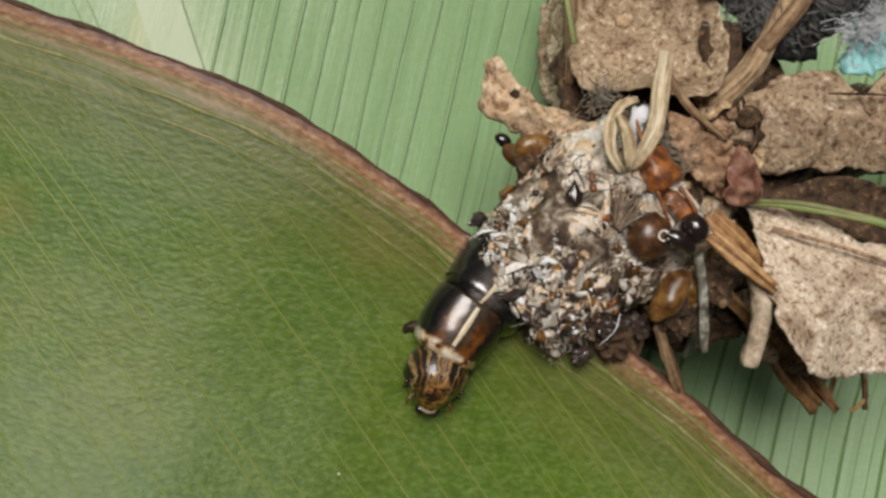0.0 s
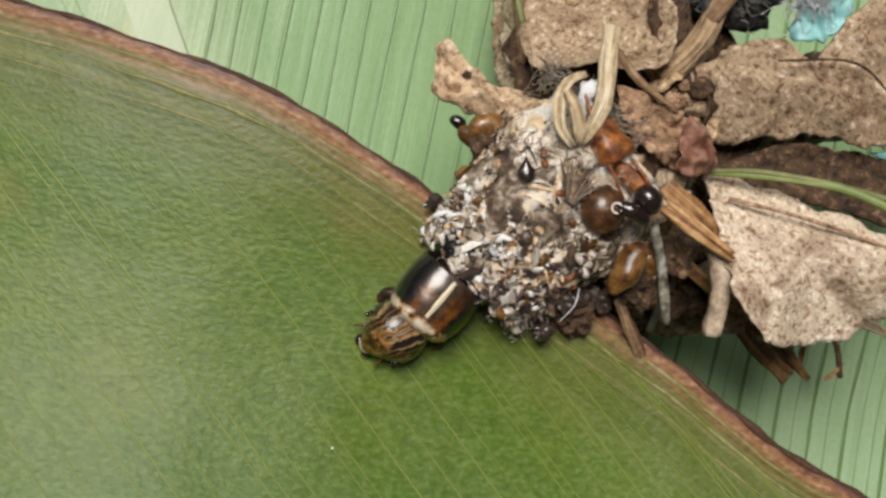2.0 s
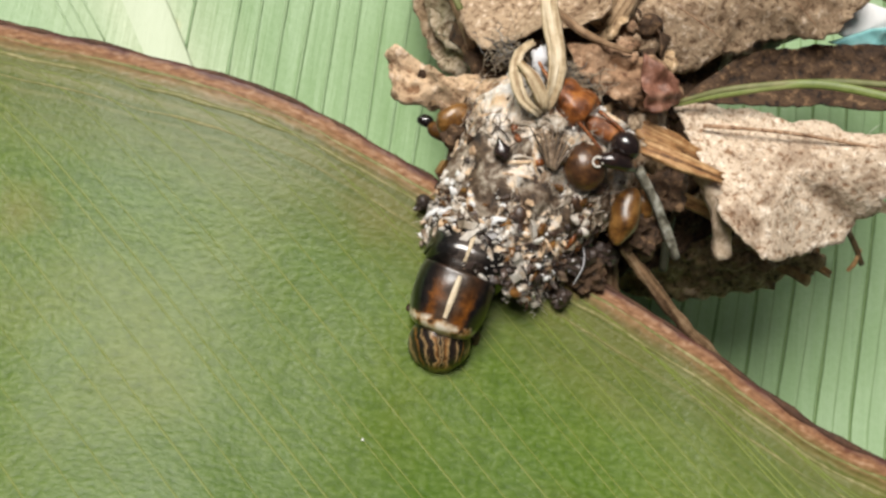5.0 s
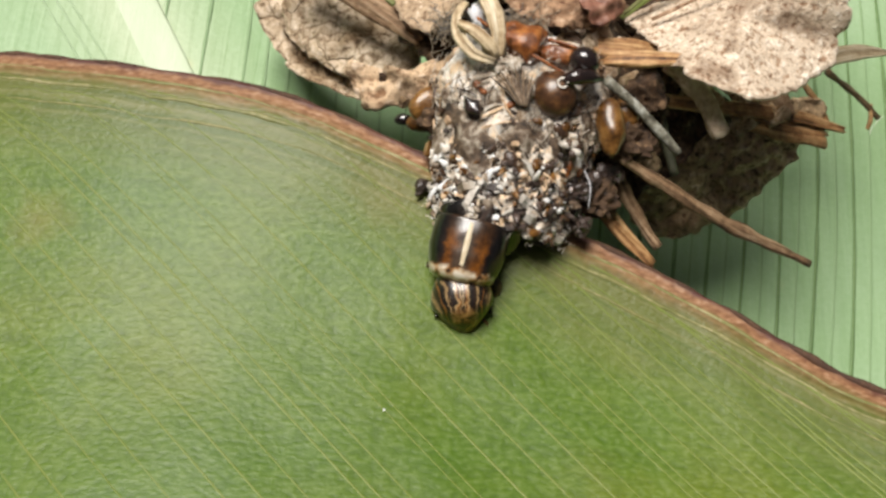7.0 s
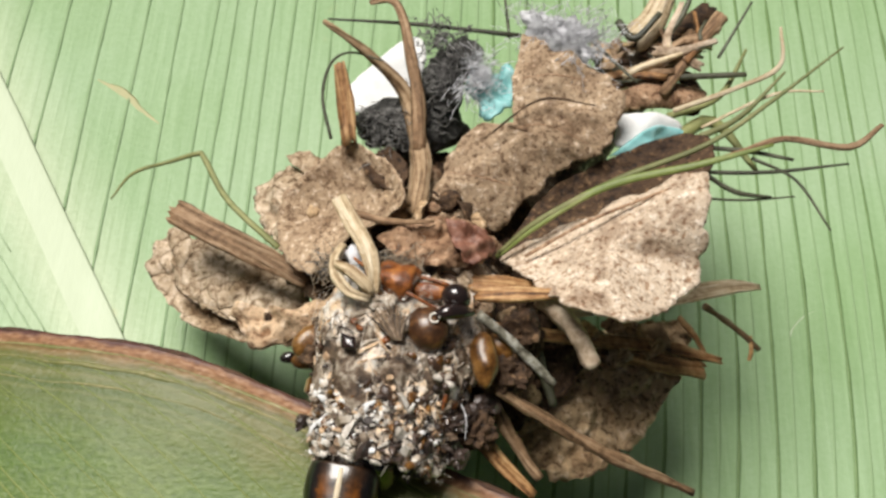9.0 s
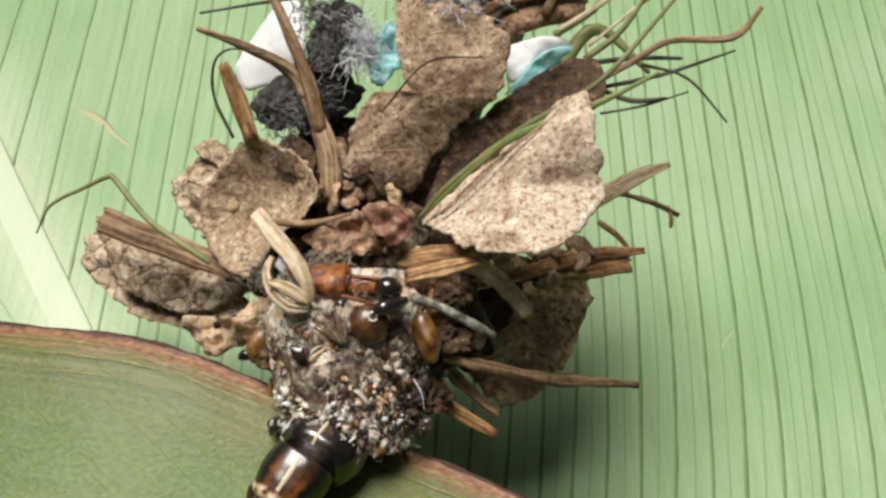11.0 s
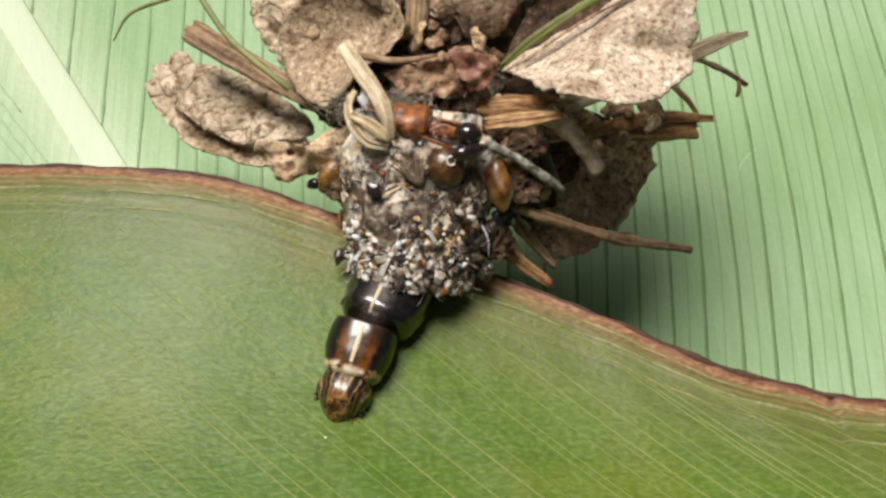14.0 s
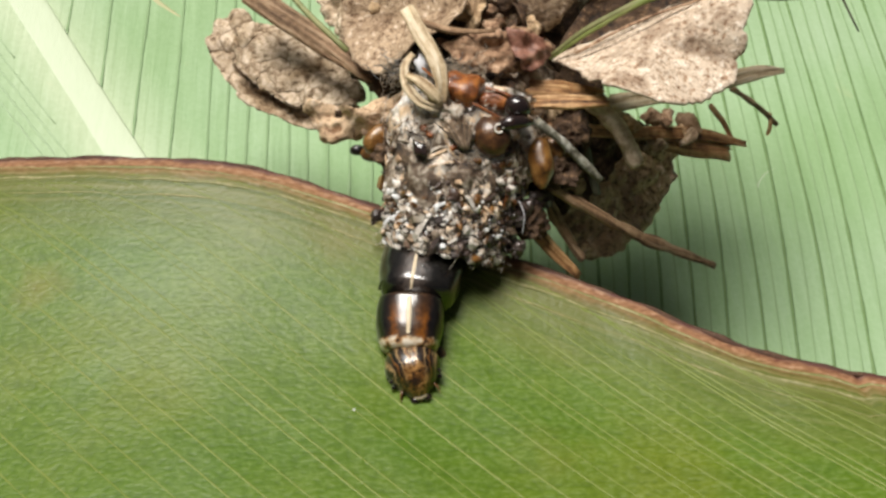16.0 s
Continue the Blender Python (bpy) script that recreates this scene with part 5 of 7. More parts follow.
    put("straw_loop", reed("straw_loop", [(-0.41, 3.87, 0.90), (0.08, 3.60, 1.05), (0.57, 3.17, 1.00), (0.74, 2.89, 0.80)], [0.12, 0.23, 0.22, 0.08], 0.09, 0.25, 0.3, 7, 7, 2, 25), PALE_STRAW, "pale straw bit")
    put("fluff_tuft", blob("fluff_tuft", (0.17, 4.26, 0.30), (0.3, 0.45, 0.25), (0, 0, 20), 0.4, 2.2, 3, 31, 0.25), FLUFF, "grey fluff caught in a straw loop")
    # scraps wedged in between the larger ones
    scrap_shapes = []
    for k in range(7):
        n_ = 9
        ring = [((0.55 + 0.3 * rng.random()) * math.cos(2 * math.pi * i / n_), (0.26 + 0.22 * rng.random()) * math.sin(2 * math.pi * i / n_), rng.uniform(-0.12, 0.12)) for i in range(n_)]
        scrap_shapes.append(plate("wedged_scrap", ring, 0.06, 0.10, 0.10, 1.2, 0.06, 0.12, 40 + k, 3, 16))
    fields = [(((-2.45, 4.95, -2.20), (4.86, 5.06, -2.00), (-1.64, 8.66, -2.60), (4.10, 8.71, -2.40)), 46, 0.9),
              (((0.49, 6.19, -0.80), (4.09, 5.94, -0.90), (1.11, 8.12, -1.40), (2.96, 8.22, -1.50)), 20, 0.4),
              (((3.61, 3.28, -2.00), (5.97, 3.49, -2.40), (3.66, 0.75, -2.20), (5.81, 0.98, -2.80)), 26, 0.6),
              (((6.38, 3.72, -3.00), (10.25, 4.18, -4.00), (6.39, 2.63, -3.20), (10.17, 2.60, -4.00)), 18, 0.5),
              (((-2.68, 3.19, -2.20), (-0.06, 3.16, -0.90), (-1.48, 2.14, -1.80), (-0.03, 2.45, -1.00)), 14, 0.3),
              (((0.26, 4.28, -0.40), (4.11, 3.97, -0.80), (0.32, 3.16, -0.40), (4.12, 2.93, -1.00)), 22, 0.3),
              (((8.02, 12.23, -2.60), (11.57, 12.32, -2.60), (8.04, 14.20, -2.40), (11.66, 15.11, -2.20)), 24, 0.6)]
    for corners, count, deep in fields:
        q = [np.array(c) for c in corners]
        for i in range(count):
            u, w = rng.random(), rng.random()
            at = (q[0] * (1 - u) + q[1] * u) * (1 - w) + (q[2] * (1 - u) + q[3] * u) * w + np.array((0, 0, rng.uniform(-deep, deep * 0.2) - 0.3))
            mat = rng.choices((DRY_TAN, DRY_BROWN, DRY_DARK, HUSK, DRY_GREY, TWIG), (0.22, 0.26, 0.22, 0.14, 0.10, 0.06))[0]
            src = rng.choice(scrap_shapes)
            ob = put("wedged_scrap", dressed(src, mat), mat)
            ob.matrix_basis = pose(*(at * MM), rng.gauss(0, 24), rng.gauss(0, 24), rng.uniform(0, 360)) @ Matrix.Diagonal((*[rng.uniform(0.5, 1.25)] * 3, 1))
    # a smaller dark sheet under the scraps at the side
    put("matted_leaf", plate("matted_leaf", [(3.99, 3.85, -3.00), (6.63, 4.14, -3.60), (7.60, 2.79, -4.20), (6.46, 1.03, -4.20), (4.96, 0.08, -3.60), (3.67, 1.36, -3.00)], 0.12, 0.25, 0.2, 0.7, 0.15, 0.2, 34, 12, 90), DRY_DARK, "dark layer under the scraps")
    # a dark sheet that the scraps lie on, closing the gaps between them
    put("matted_leaf", plate("matted_leaf", [(-2.53, 4.68, -3.00), (-2.56, 6.90, -3.40), (-1.11, 8.55, -3.20), (1.01, 9.27, -2.80), (2.94, 9.53, -2.80), (4.89, 8.39, -3.00), (6.05, 6.40, -3.20), (6.42, 4.26, -3.40), (4.19, 2.89, -3.00), (0.17, 3.41, -2.60)], 0.12, 0.25, 0.2, 0.6, 0.15, 0.3, 33, 14, 110), DRY_DARK, "dark layer under the scraps")
    # straws and sticks to the side
    straws = [
        (((3.76, 3.96, -0.80), (4.81, 3.94, -0.90), (6.34, 3.89, -1.40)), (0.30, 0.36, 0.24), STRAW, 0.45, "golden brown straw"),
        (((3.92, 3.30, 0.00), (5.10, 3.32, 0.10), (6.30, 3.38, 0.00)), (0.22, 0.26, 0.16), STRAW, 0.5, "golden brown straw"),
        (((6.94, 4.03, -3.00), (10.60, 5.24, -4.80), (13.10, 6.15, -6.00), (14.35, 6.45, -6.70)), (0.34, 0.34, 0.28, 0.10), PALE_STRAW, 0.4, "split pale golden straw"),
        (((10.20, 4.95, -4.60), (11.60, 5.45, -5.30), (12.80, 5.90, -5.85)), (0.16, 0.18, 0.07), STRAW, 0.5, "golden straw splinter"),
        (((4.50, 2.78, -1.60), (7.68, 3.04, -3.20), (10.34, 3.42, -4.80), (12.55, 3.29, -5.80)), (0.22, 0.24, 0.26, 0.12), STRAW, 0.5, "thin golden straw"),
        (((8.33, 3.04, -4.00), (10.35, 2.93, -5.00), (11.86, 2.89, -5.70)), (0.30, 0.36, 0.30), STRAW, 0.4, "brown straw end"),
        (((12.35, 5.77, -7.00), (13.67, 5.29, -8.00), (14.69, 4.76, -8.80)), (0.12, 0.11, 0.10), TWIG, 0.9, "thin brown twig"),
        (((14.26, 5.12, -8.40), (14.34, 4.64, -8.60), (14.28, 4.31, -8.80)), (0.09, 0.09, 0.07), STRAW, 0.9, "forked twig tip"),
        (((5.85, 3.45, -0.50), (6.76, 2.73, -0.85), (7.58, 1.52, -1.30)), (0.34, 0.33, 0.30), GREY_TWIG, 0.9, "grey-brown stub of twig"),
        (((3.92, 2.61, 0.10), (4.97, 1.99, -0.60), (6.33, 1.00, -1.60)), (0.13, 0.16, 0.15), LICHEN, 0.9, "lichen-grey twig"),
        (((4.58, 0.59, -1.00), (6.26, -0.14, -2.00), (8.49, -0.88, -3.40), (11.19, -1.50, -5.20)), (0.20, 0.22, 0.22, 0.13), TWIG, 0.7, "long thin brown stick"),
        (((4.02, -0.60, -1.80), (4.73, -1.33, -2.30), (5.79, -2.23, -2.80)), (0.28, 0.26, 0.14), STRAW, 0.5, "golden brown straw"),
        (((4.53, 0.35, -2.00), (5.09, -0.54, -2.60), (6.00, -1.61, -3.20)), (0.20, 0.22, 0.16), TWIG, 0.6, "brown straw"),
        (((5.58, 3.33, -2.00), (5.98, 2.04, -2.60), (6.44, 0.69, -3.00)), (0.15, 0.16, 0.12), BLACK_HAIR, 0.8, "dark twig"),
        (((10.99, 4.56, -5.00), (11.70, 3.91, -5.50), (11.85, 3.32, -5.70), (10.46, 3.43, -5.40)), (0.10, 0.11, 0.10, 0.08), STRAW, 0.7, "bent golden straw"),
    ]
    for k, (pts, radii, mat, flat, label) in enumerate(straws):
        mesh = reed("straw", pts, radii, 0.07, 0.16, 0.9, 9, k + 2, 6) if flat <= 0.5 else tube("twig", pts, radii, 10, flat, 0.22, 1.6, k, 10, 0.05)
        put("straw" if mat in (STRAW, PALE_STRAW) else "twig", mesh, mat, label)
    # forked brown stalk and its neighbours
    put("stalk", tube("stalk", [(1.81, 6.61, -1.40), (2.00, 8.09, -1.30), (1.76, 9.74, -1.25), (1.29, 11.04, -0.90), (0.08, 11.81, 0.10), (-1.34, 12.48, 0.90)], [0.32, 0.34, 0.29, 0.22, 0.16, 0.07], 14, 0.55, 0.16, 1.4, 3, 6, 0.12), PALE_TWIG, "forked light brown dry stalk")
    put("stalk", tube("stalk", [(1.87, 8.87, -1.20), (1.82, 10.50, -0.70), (1.52, 11.99, -0.30), (1.23, 13.23, 0.00), (0.83, 13.89, 0.10), (0.08, 13.80, 0.10)], [0.26, 0.24, 0.20, 0.16, 0.14, 0.10], 8, 0.6, 0.08, 1.0, 4), TWIG, "thin brown stalk branch")
    put("stalk", reed("stalk", [(-0.44, 8.97, -0.90), (-0.62, 10.32, -0.50), (-0.83, 11.41, 0.00)], [0.26, 0.30, 0.18], 0.1, 0.4, 0.8, 9, 5), STRAW, "short orange-brown stalk")
    put("grass_thread", tube("grass_thread", [(-1.07, 9.22, -1.20), (-1.41, 10.59, -0.80), (-1.16, 11.65, -0.40), (-0.49, 11.92, -0.10), (0.66, 11.43, 0.20)], [0.06, 0.055, 0.05, 0.04, 0.03], 6, 0.8, 0.1), BLACK_HAIR, "dark curved grass thread")
    put("grass_blade", tube("grass_blade", [(-2.50, 5.13, -1.00), (-4.37, 7.00, -1.50), (-5.38, 8.69, -1.80), (-5.64, 8.85, -1.80), (-6.54, 8.71, -2.10), (-7.92, 8.41, -2.50), (-8.68, 7.61, -2.90)], [0.11, 0.10, 0.10, 0.09, 0.07, 0.06, 0.03], 6, 0.5, 0.05), DRY_GRASS, "bent green-brown grass blade")
    put("grass_blade", tube("grass_blade", [(4.51, 5.23, -1.60), (5.78, 6.03, -0.80), (7.94, 7.09, 0.00), (10.79, 7.49, 0.90), (13.02, 8.07, 1.20)], [0.08, 0.13, 0.14, 0.12, 0.05], 8, 0.35, 0.03), GRASS, "arched green grass blade")
    put("grass_blade", tube("grass_blade", [(4.56, 5.33, -1.50), (5.86, 6.19, -0.70), (8.29, 7.30, 0.10), (10.98, 8.13, 1.00), (13.12, 9.62, 1.30), (15.49, 11.57, 1.40)], [0.06, 0.09, 0.10, 0.09, 0.07, 0.03], 6, 0.5, 0.03), DRY_GRASS, "long thin grass blade")
    # dark felted clump, paint flakes, white scraps
    clump = put("frass_clump", blob("frass_clump", (1.66, 10.38, -2.20), (1.9, 1.15, 0.9), (0, 0, 18), 0.22, 0.8, 4, 21, 0.10), CLUMP, "dark felted clump of frass")
    put("lobe", blob("lobe", (2.87, 12.05, -1.40), (0.75, 1.25, 0.7), (0, 0, -10), 0.22, 0.9, 4, 22, 0.12), CLUMP, parent=clump)
    put("lobe", blob("lobe", (3.59, 12.73, -1.20), (0.36, 0.42, 0.36), (0, 0, 0), 0.15, 0.9, 3, 23, 0.12), CLUMP, parent=clump)

    fuzz("fibre_mat", ((0.86, 9.70, -1.40), (1.87, 10.42, -1.30), (2.70, 11.23, -0.80), (2.86, 12.34, -0.80), (2.47, 13.00, -0.80)), 420, 0.38, 0.22, 0.020, CLUMP_FIBRE, "thin curled grey fibres", clump)
    fuzz("web", ((1.15, 4.28, 0.00), (1.75, 4.23, -0.10), (1.34, 3.91, 0.10), (-0.92, 4.41, -0.80)), 150, 0.22, 0.26, 0.012, FIBRE, "grey web of silk threads", None)
    fuzz("web", ((1.32, 4.27, -0.10), (0.30, 4.16, 0.10), (-1.01, 4.45, -0.80)), 90, 0.2, 0.22, 0.016, CLUMP_FIBRE, "grey web of silk threads", None)
    put("white_scrap", plate("white_scrap", [(-0.88, 12.25, -3.00), (0.04, 13.26, -2.90), (1.52, 14.28, -2.60), (1.96, 13.17, -2.50), (1.42, 11.61, -2.60), (0.13, 11.30, -2.90), (-0.67, 11.38, -3.00)], 0.06, 0.05, 0.05, 0.5, 0.02, 0.1, 25, 8, 60), WHITE_FLAKE, "white papery scrap")
    put("paint_flake", plate("paint_flake", [(3.42, 11.74, -1.60), (4.22, 11.84, -1.30), (5.01, 11.96, -1.10), (5.07, 10.87, -1.00), (4.23, 9.89, -1.10), (3.70, 10.74, -1.40)], 0.08, 0.2, 0.14, 1.4, 0.16, 0.1, 26, 10, 70), TURQUOISE, "turquoise paint flake")
    put("paint_flake", plate("paint_flake", [(8.29, 9.00, -1.60), (9.16, 9.70, -1.60), (10.05, 10.31, -1.70), (11.31, 10.47, -2.60), (10.73, 10.07, -2.40), (9.38, 9.39, -1.90)], 0.08, 0.06, 0.06, 1.0, 0.04, 0.1, 27, 8, 60), TURQUOISE, "turquoise paint flake")
    put("white_scrap", plate("white_scrap", [(8.75, 10.77, -1.80), (10.17, 10.87, -1.90), (10.95, 10.51, -2.40), (9.61, 9.93, -2.00), (8.50, 9.42, -1.70)], 0.08, 0.05, 0.06, 1.0, 0.03, 0.1, 28, 8, 60), WHITE_FLAKE, "white papery scrap")
    fluff = put("fluff_tuft", blob("fluff_tuft", (6.70, 13.13, -1.00), (1.15, 0.75, 0.5), (0, 0, -25), 0.4, 1.8, 4, 29, 0.35), FLUFF, "tuft of greyish white fluff")
    tuft = put("fluff_tuft", blob("fluff_tuft", (3.87, 11.63, -1.00), (0.32, 0.5, 0.2), (0, 0, 0), 0.45, 2.2, 4, 30, 0.3), FLUFF, "tuft of greyish white fluff")
    fuzz("fluff_fibre", ((3.83, 11.96, -0.70), (3.93, 11.22, -0.70), (3.50, 10.94, -0.80)), 130, 0.22, 0.3, 0.014, FLUFF, "loose white fibres", tuft)
    fuzz("fluff_fibre", ((5.90, 13.41, -0.60), (6.65, 12.80, -0.50), (7.41, 12.33, -0.60), (7.63, 13.30, -0.70)), 260, 0.38, 0.42, 0.014, FLUFF, "loose white fibres", fluff)
    # tail: bundle of stalks, needles and grass
    tail_bits = [
        (((8.16, 11.38, -2.30), (9.74, 11.98, -2.30), (11.55, 11.87, -2.60)), (0.5, 0.7, 0.45), HUSK, "olive brown stem piece"),
        (((8.56, 12.63, -2.10), (10.10, 12.38, -2.00), (13.20, 12.51, -1.90)), (0.14, 0.15, 0.10), BLACK_HAIR, "dark needle"),
        (((8.76, 14.46, -1.70), (9.31, 13.70, -1.60), (10.20, 14.64, -1.40)), (0.16, 0.15, 0.12), BLACK_HAIR, "dark needle"),
        (((9.39, 14.03, -2.10), (10.02, 14.76, -2.10), (10.69, 16.22, -2.10)), (0.55, 0.5, 0.4), PALE_STRAW, "pale stem piece"),
        (((10.26, 11.70, -2.00), (11.27, 13.19, -1.80), (12.41, 14.71, -1.60)), (0.16, 0.2, 0.3), TWIG, "brown twig"),
        (((10.47, 10.99, -2.30), (12.27, 11.82, -2.30), (13.36, 13.73, -2.20)), (0.14, 0.12, 0.05), DRY_GRASS, "green-brown stalk"),
        (((10.59, 10.99, -1.90), (12.72, 11.81, -1.70), (14.27, 12.63, -1.50), (14.42, 14.16, -1.40)), (0.10, 0.10, 0.09, 0.05), PALE_STRAW, "pale straw"),
        (((11.21, 9.70, -1.50), (12.72, 10.48, -1.30), (14.32, 12.15, -1.10)), (0.12, 0.10, 0.04), DRY_GRASS, "grass blade"),
        (((11.42, 10.13, -1.50), (13.93, 11.38, -1.30), (15.61, 11.48, -1.20)), (0.06, 0.06, 0.03), PALE_STRAW, "thin pale straw"),
        (((11.24, 8.85, -1.90), (12.73, 9.31, -1.70), (14.22, 9.77, -1.50), (16.31, 9.45, -1.40), (17.49, 10.28, -1.30)), (0.11, 0.12, 0.12, 0.13, 0.08), TWIG, "bent brown twig"),
        (((11.10, 8.79, -2.20), (13.73, 8.80, -2.10), (16.46, 9.14, -2.00)), (0.08, 0.08, 0.04), BLACK_HAIR, "dark needle"),
        (((11.50, 7.95, -2.50), (13.00, 7.95, -2.55), (14.70, 8.15, -2.60)), (0.05, 0.05, 0.03), BLACK_HAIR, "long dark needle"),
        (((13.17, 9.27, -2.00), (14.64, 8.51, -2.10), (15.69, 6.77, -2.30)), (0.07, 0.06, 0.04), BLACK_HAIR, "curved dark needle"),
        (((11.51, 8.85, -2.30), (12.62, 8.18, -2.40), (13.86, 8.05, -2.50)), (0.10, 0.10, 0.06), BLACK_HAIR, "dark needle"),
        (((11.33, 9.70, -2.10), (13.00, 9.54, -2.00), (14.56, 9.19, -1.90)), (0.10, 0.10, 0.06), BLACK_HAIR, "dark needle"),
        (((-1.38, 13.50, -0.50), (1.68, 13.49, -0.70), (5.25, 13.25, -0.90)), (0.04, 0.08, 0.09), BLACK_HAIR, "long dark needle"),
        (((4.88, 13.26, -1.10), (4.76, 14.27, -0.90), (4.65, 15.06, -0.70)), (0.05, 0.05, 0.04), BLACK_HAIR, "dark needle"),
        (((7.33, 13.98, -1.40), (8.27, 12.80, -1.30), (9.28, 11.71, -1.30)), (0.06, 0.08, 0.05), BLACK_HAIR, "dark needle"),
        (((12.22, 13.04, -1.70), (12.83, 14.07, -1.50), (13.45, 15.12, -1.30)), (0.06, 0.05, 0.04), BLACK_HAIR, "dark needle"),
        (((10.46, 10.00, -2.50), (12.08, 10.98, -2.60), (13.52, 9.10, -2.70)), (0.3, 0.24, 0.08), DRY_GRASS, "curved olive stalk"),
        (((9.85, 13.67, -2.60), (10.91, 14.47, -2.70), (12.22, 15.77, -2.80)), (0.6, 0.5, 0.35), DRY_DARK, "dark stem piece"),
        (((10.43, 13.86, -1.80), (11.05, 14.75, -1.70), (11.58, 16.05, -1.50)), (0.10, 0.10, 0.08), BLACK_HAIR, "dark needle"),
    ]
    for k in range(46):
        u, w = rng.random(), rng.random()
        a = np.array((8.15, 11.55, -2.20)) * (1 - u) + np.array((11.76, 14.03, -2.00)) * u + np.array((0, 0, rng.uniform(-0.6, 0.5)))
        ang, ln = rng.gauss(0.75, 0.55), rng.uniform(0.8, 2.6)
        d = np.array((math.cos(ang), math.sin(ang), rng.uniform(-0.1, 0.25))) * ln
        b = np.array((-d[1], d[0], 0)) * rng.gauss(0, 0.12)
        mat = rng.choice((PALE_STRAW, STRAW, TWIG, TWIG, DRY_GRASS, BLACK_HAIR, GREY_TWIG))
        r = rng.uniform(0.04, 0.09) if mat in (BLACK_HAIR, DRY_GRASS) else rng.uniform(0.07, 0.2)
        tail_bits.append(((a - d * 0.4, a + b, a + d * 0.6), (r, r * 0.9, r * 0.5), mat, ""))
    for k, (pts, radii, mat, label) in enumerate(tail_bits):
        nm = "needle" if mat is BLACK_HAIR else "stem" if "piece" in label else "straw"
        put(nm, tube(nm, pts, radii, 8, 0.8, 0.08, 1.2, k, 5) if label and max(radii) < 0.4 or mat is BLACK_HAIR else reed(nm, pts, radii, 0.07, 0.5, 0.8, 7, k), mat, label)
    return case, leaf_a, roll, brown


# ---- the caterpillar ----
def segment_mesh(name, length, w0, w1, w2, rise, seed, flat=2.0, level=0.0):
    """A ring of the body: origin at its front, the body runs back along +y."""
    rows, sides = 22, 40
    verts, faces = [], []
    top = (w0 + 2 * w1 + w2) / 4
    for i in range(rows + 1):
        t = i / rows
        y = length * t
        r = (1 - t) * (1 - t) * w0 + 2 * t * (1 - t) * w1 + t * t * w2
        cap = min(1.0, math.sqrt(max(0.0, 1 - (1 - min(1, t / 0.16)) ** 2)))
        r *= 0.55 + 0.45 * cap
        top_r = top * (0.55 + 0.45 * cap)
        for k in range(sides):
            a = 2 * math.pi * k / sides
            j = 1 + 0.025 * jitter(math.cos(a) * 2, y * 2, math.sin(a) * 2, 1.2, seed)
            z = math.sin(a)
            if z > 0 and flat > 2:
                z = max(0.0, 1 - abs(math.cos(a)) ** flat) ** (1 / flat)
            verts.append((r * math.cos(a) * j, y, (r + level * (top_r - r)) * z * j * rise))
    for i in range(rows):
        for k in range(sides):
            a, b = i * sides + k, i * sides + (k + 1) % sides
            faces.append((a, b, b + sides, a + sides))
    for row, y in ((0, -0.02), (rows, length)):
        verts.append((0, y, 0))
        mid = len(verts) - 1
        for k in range(sides):
            a, b = row * sides + k, row * sides + (k + 1) % sides
            faces.append((b, a, mid) if row == 0 else (a, b, mid))
    return solid(name, verts, faces)


def stripe_mesh(name, y0, y1, half, profile):
    """A slightly raised band along the back; profile gives the back's height at y."""
    verts, faces = [], []
    n = 12
    for i in range(n + 1):
        y = y0 + (y1 - y0) * i / n
        w = half * (0.75 + 0.35 * math.sin(math.pi * i / n))
        for x, dz in ((-w, -0.05), (-w * 0.6, 0.03), (w * 0.6, 0.03), (w, -0.05)):
            verts.append((x, y, profile(y) + dz))
    for i in range(n):
        for k in range(3):
            a = i * 4 + k
            faces.append((a, a + 1, a + 5, a + 4))
    return solid(name, verts, faces)


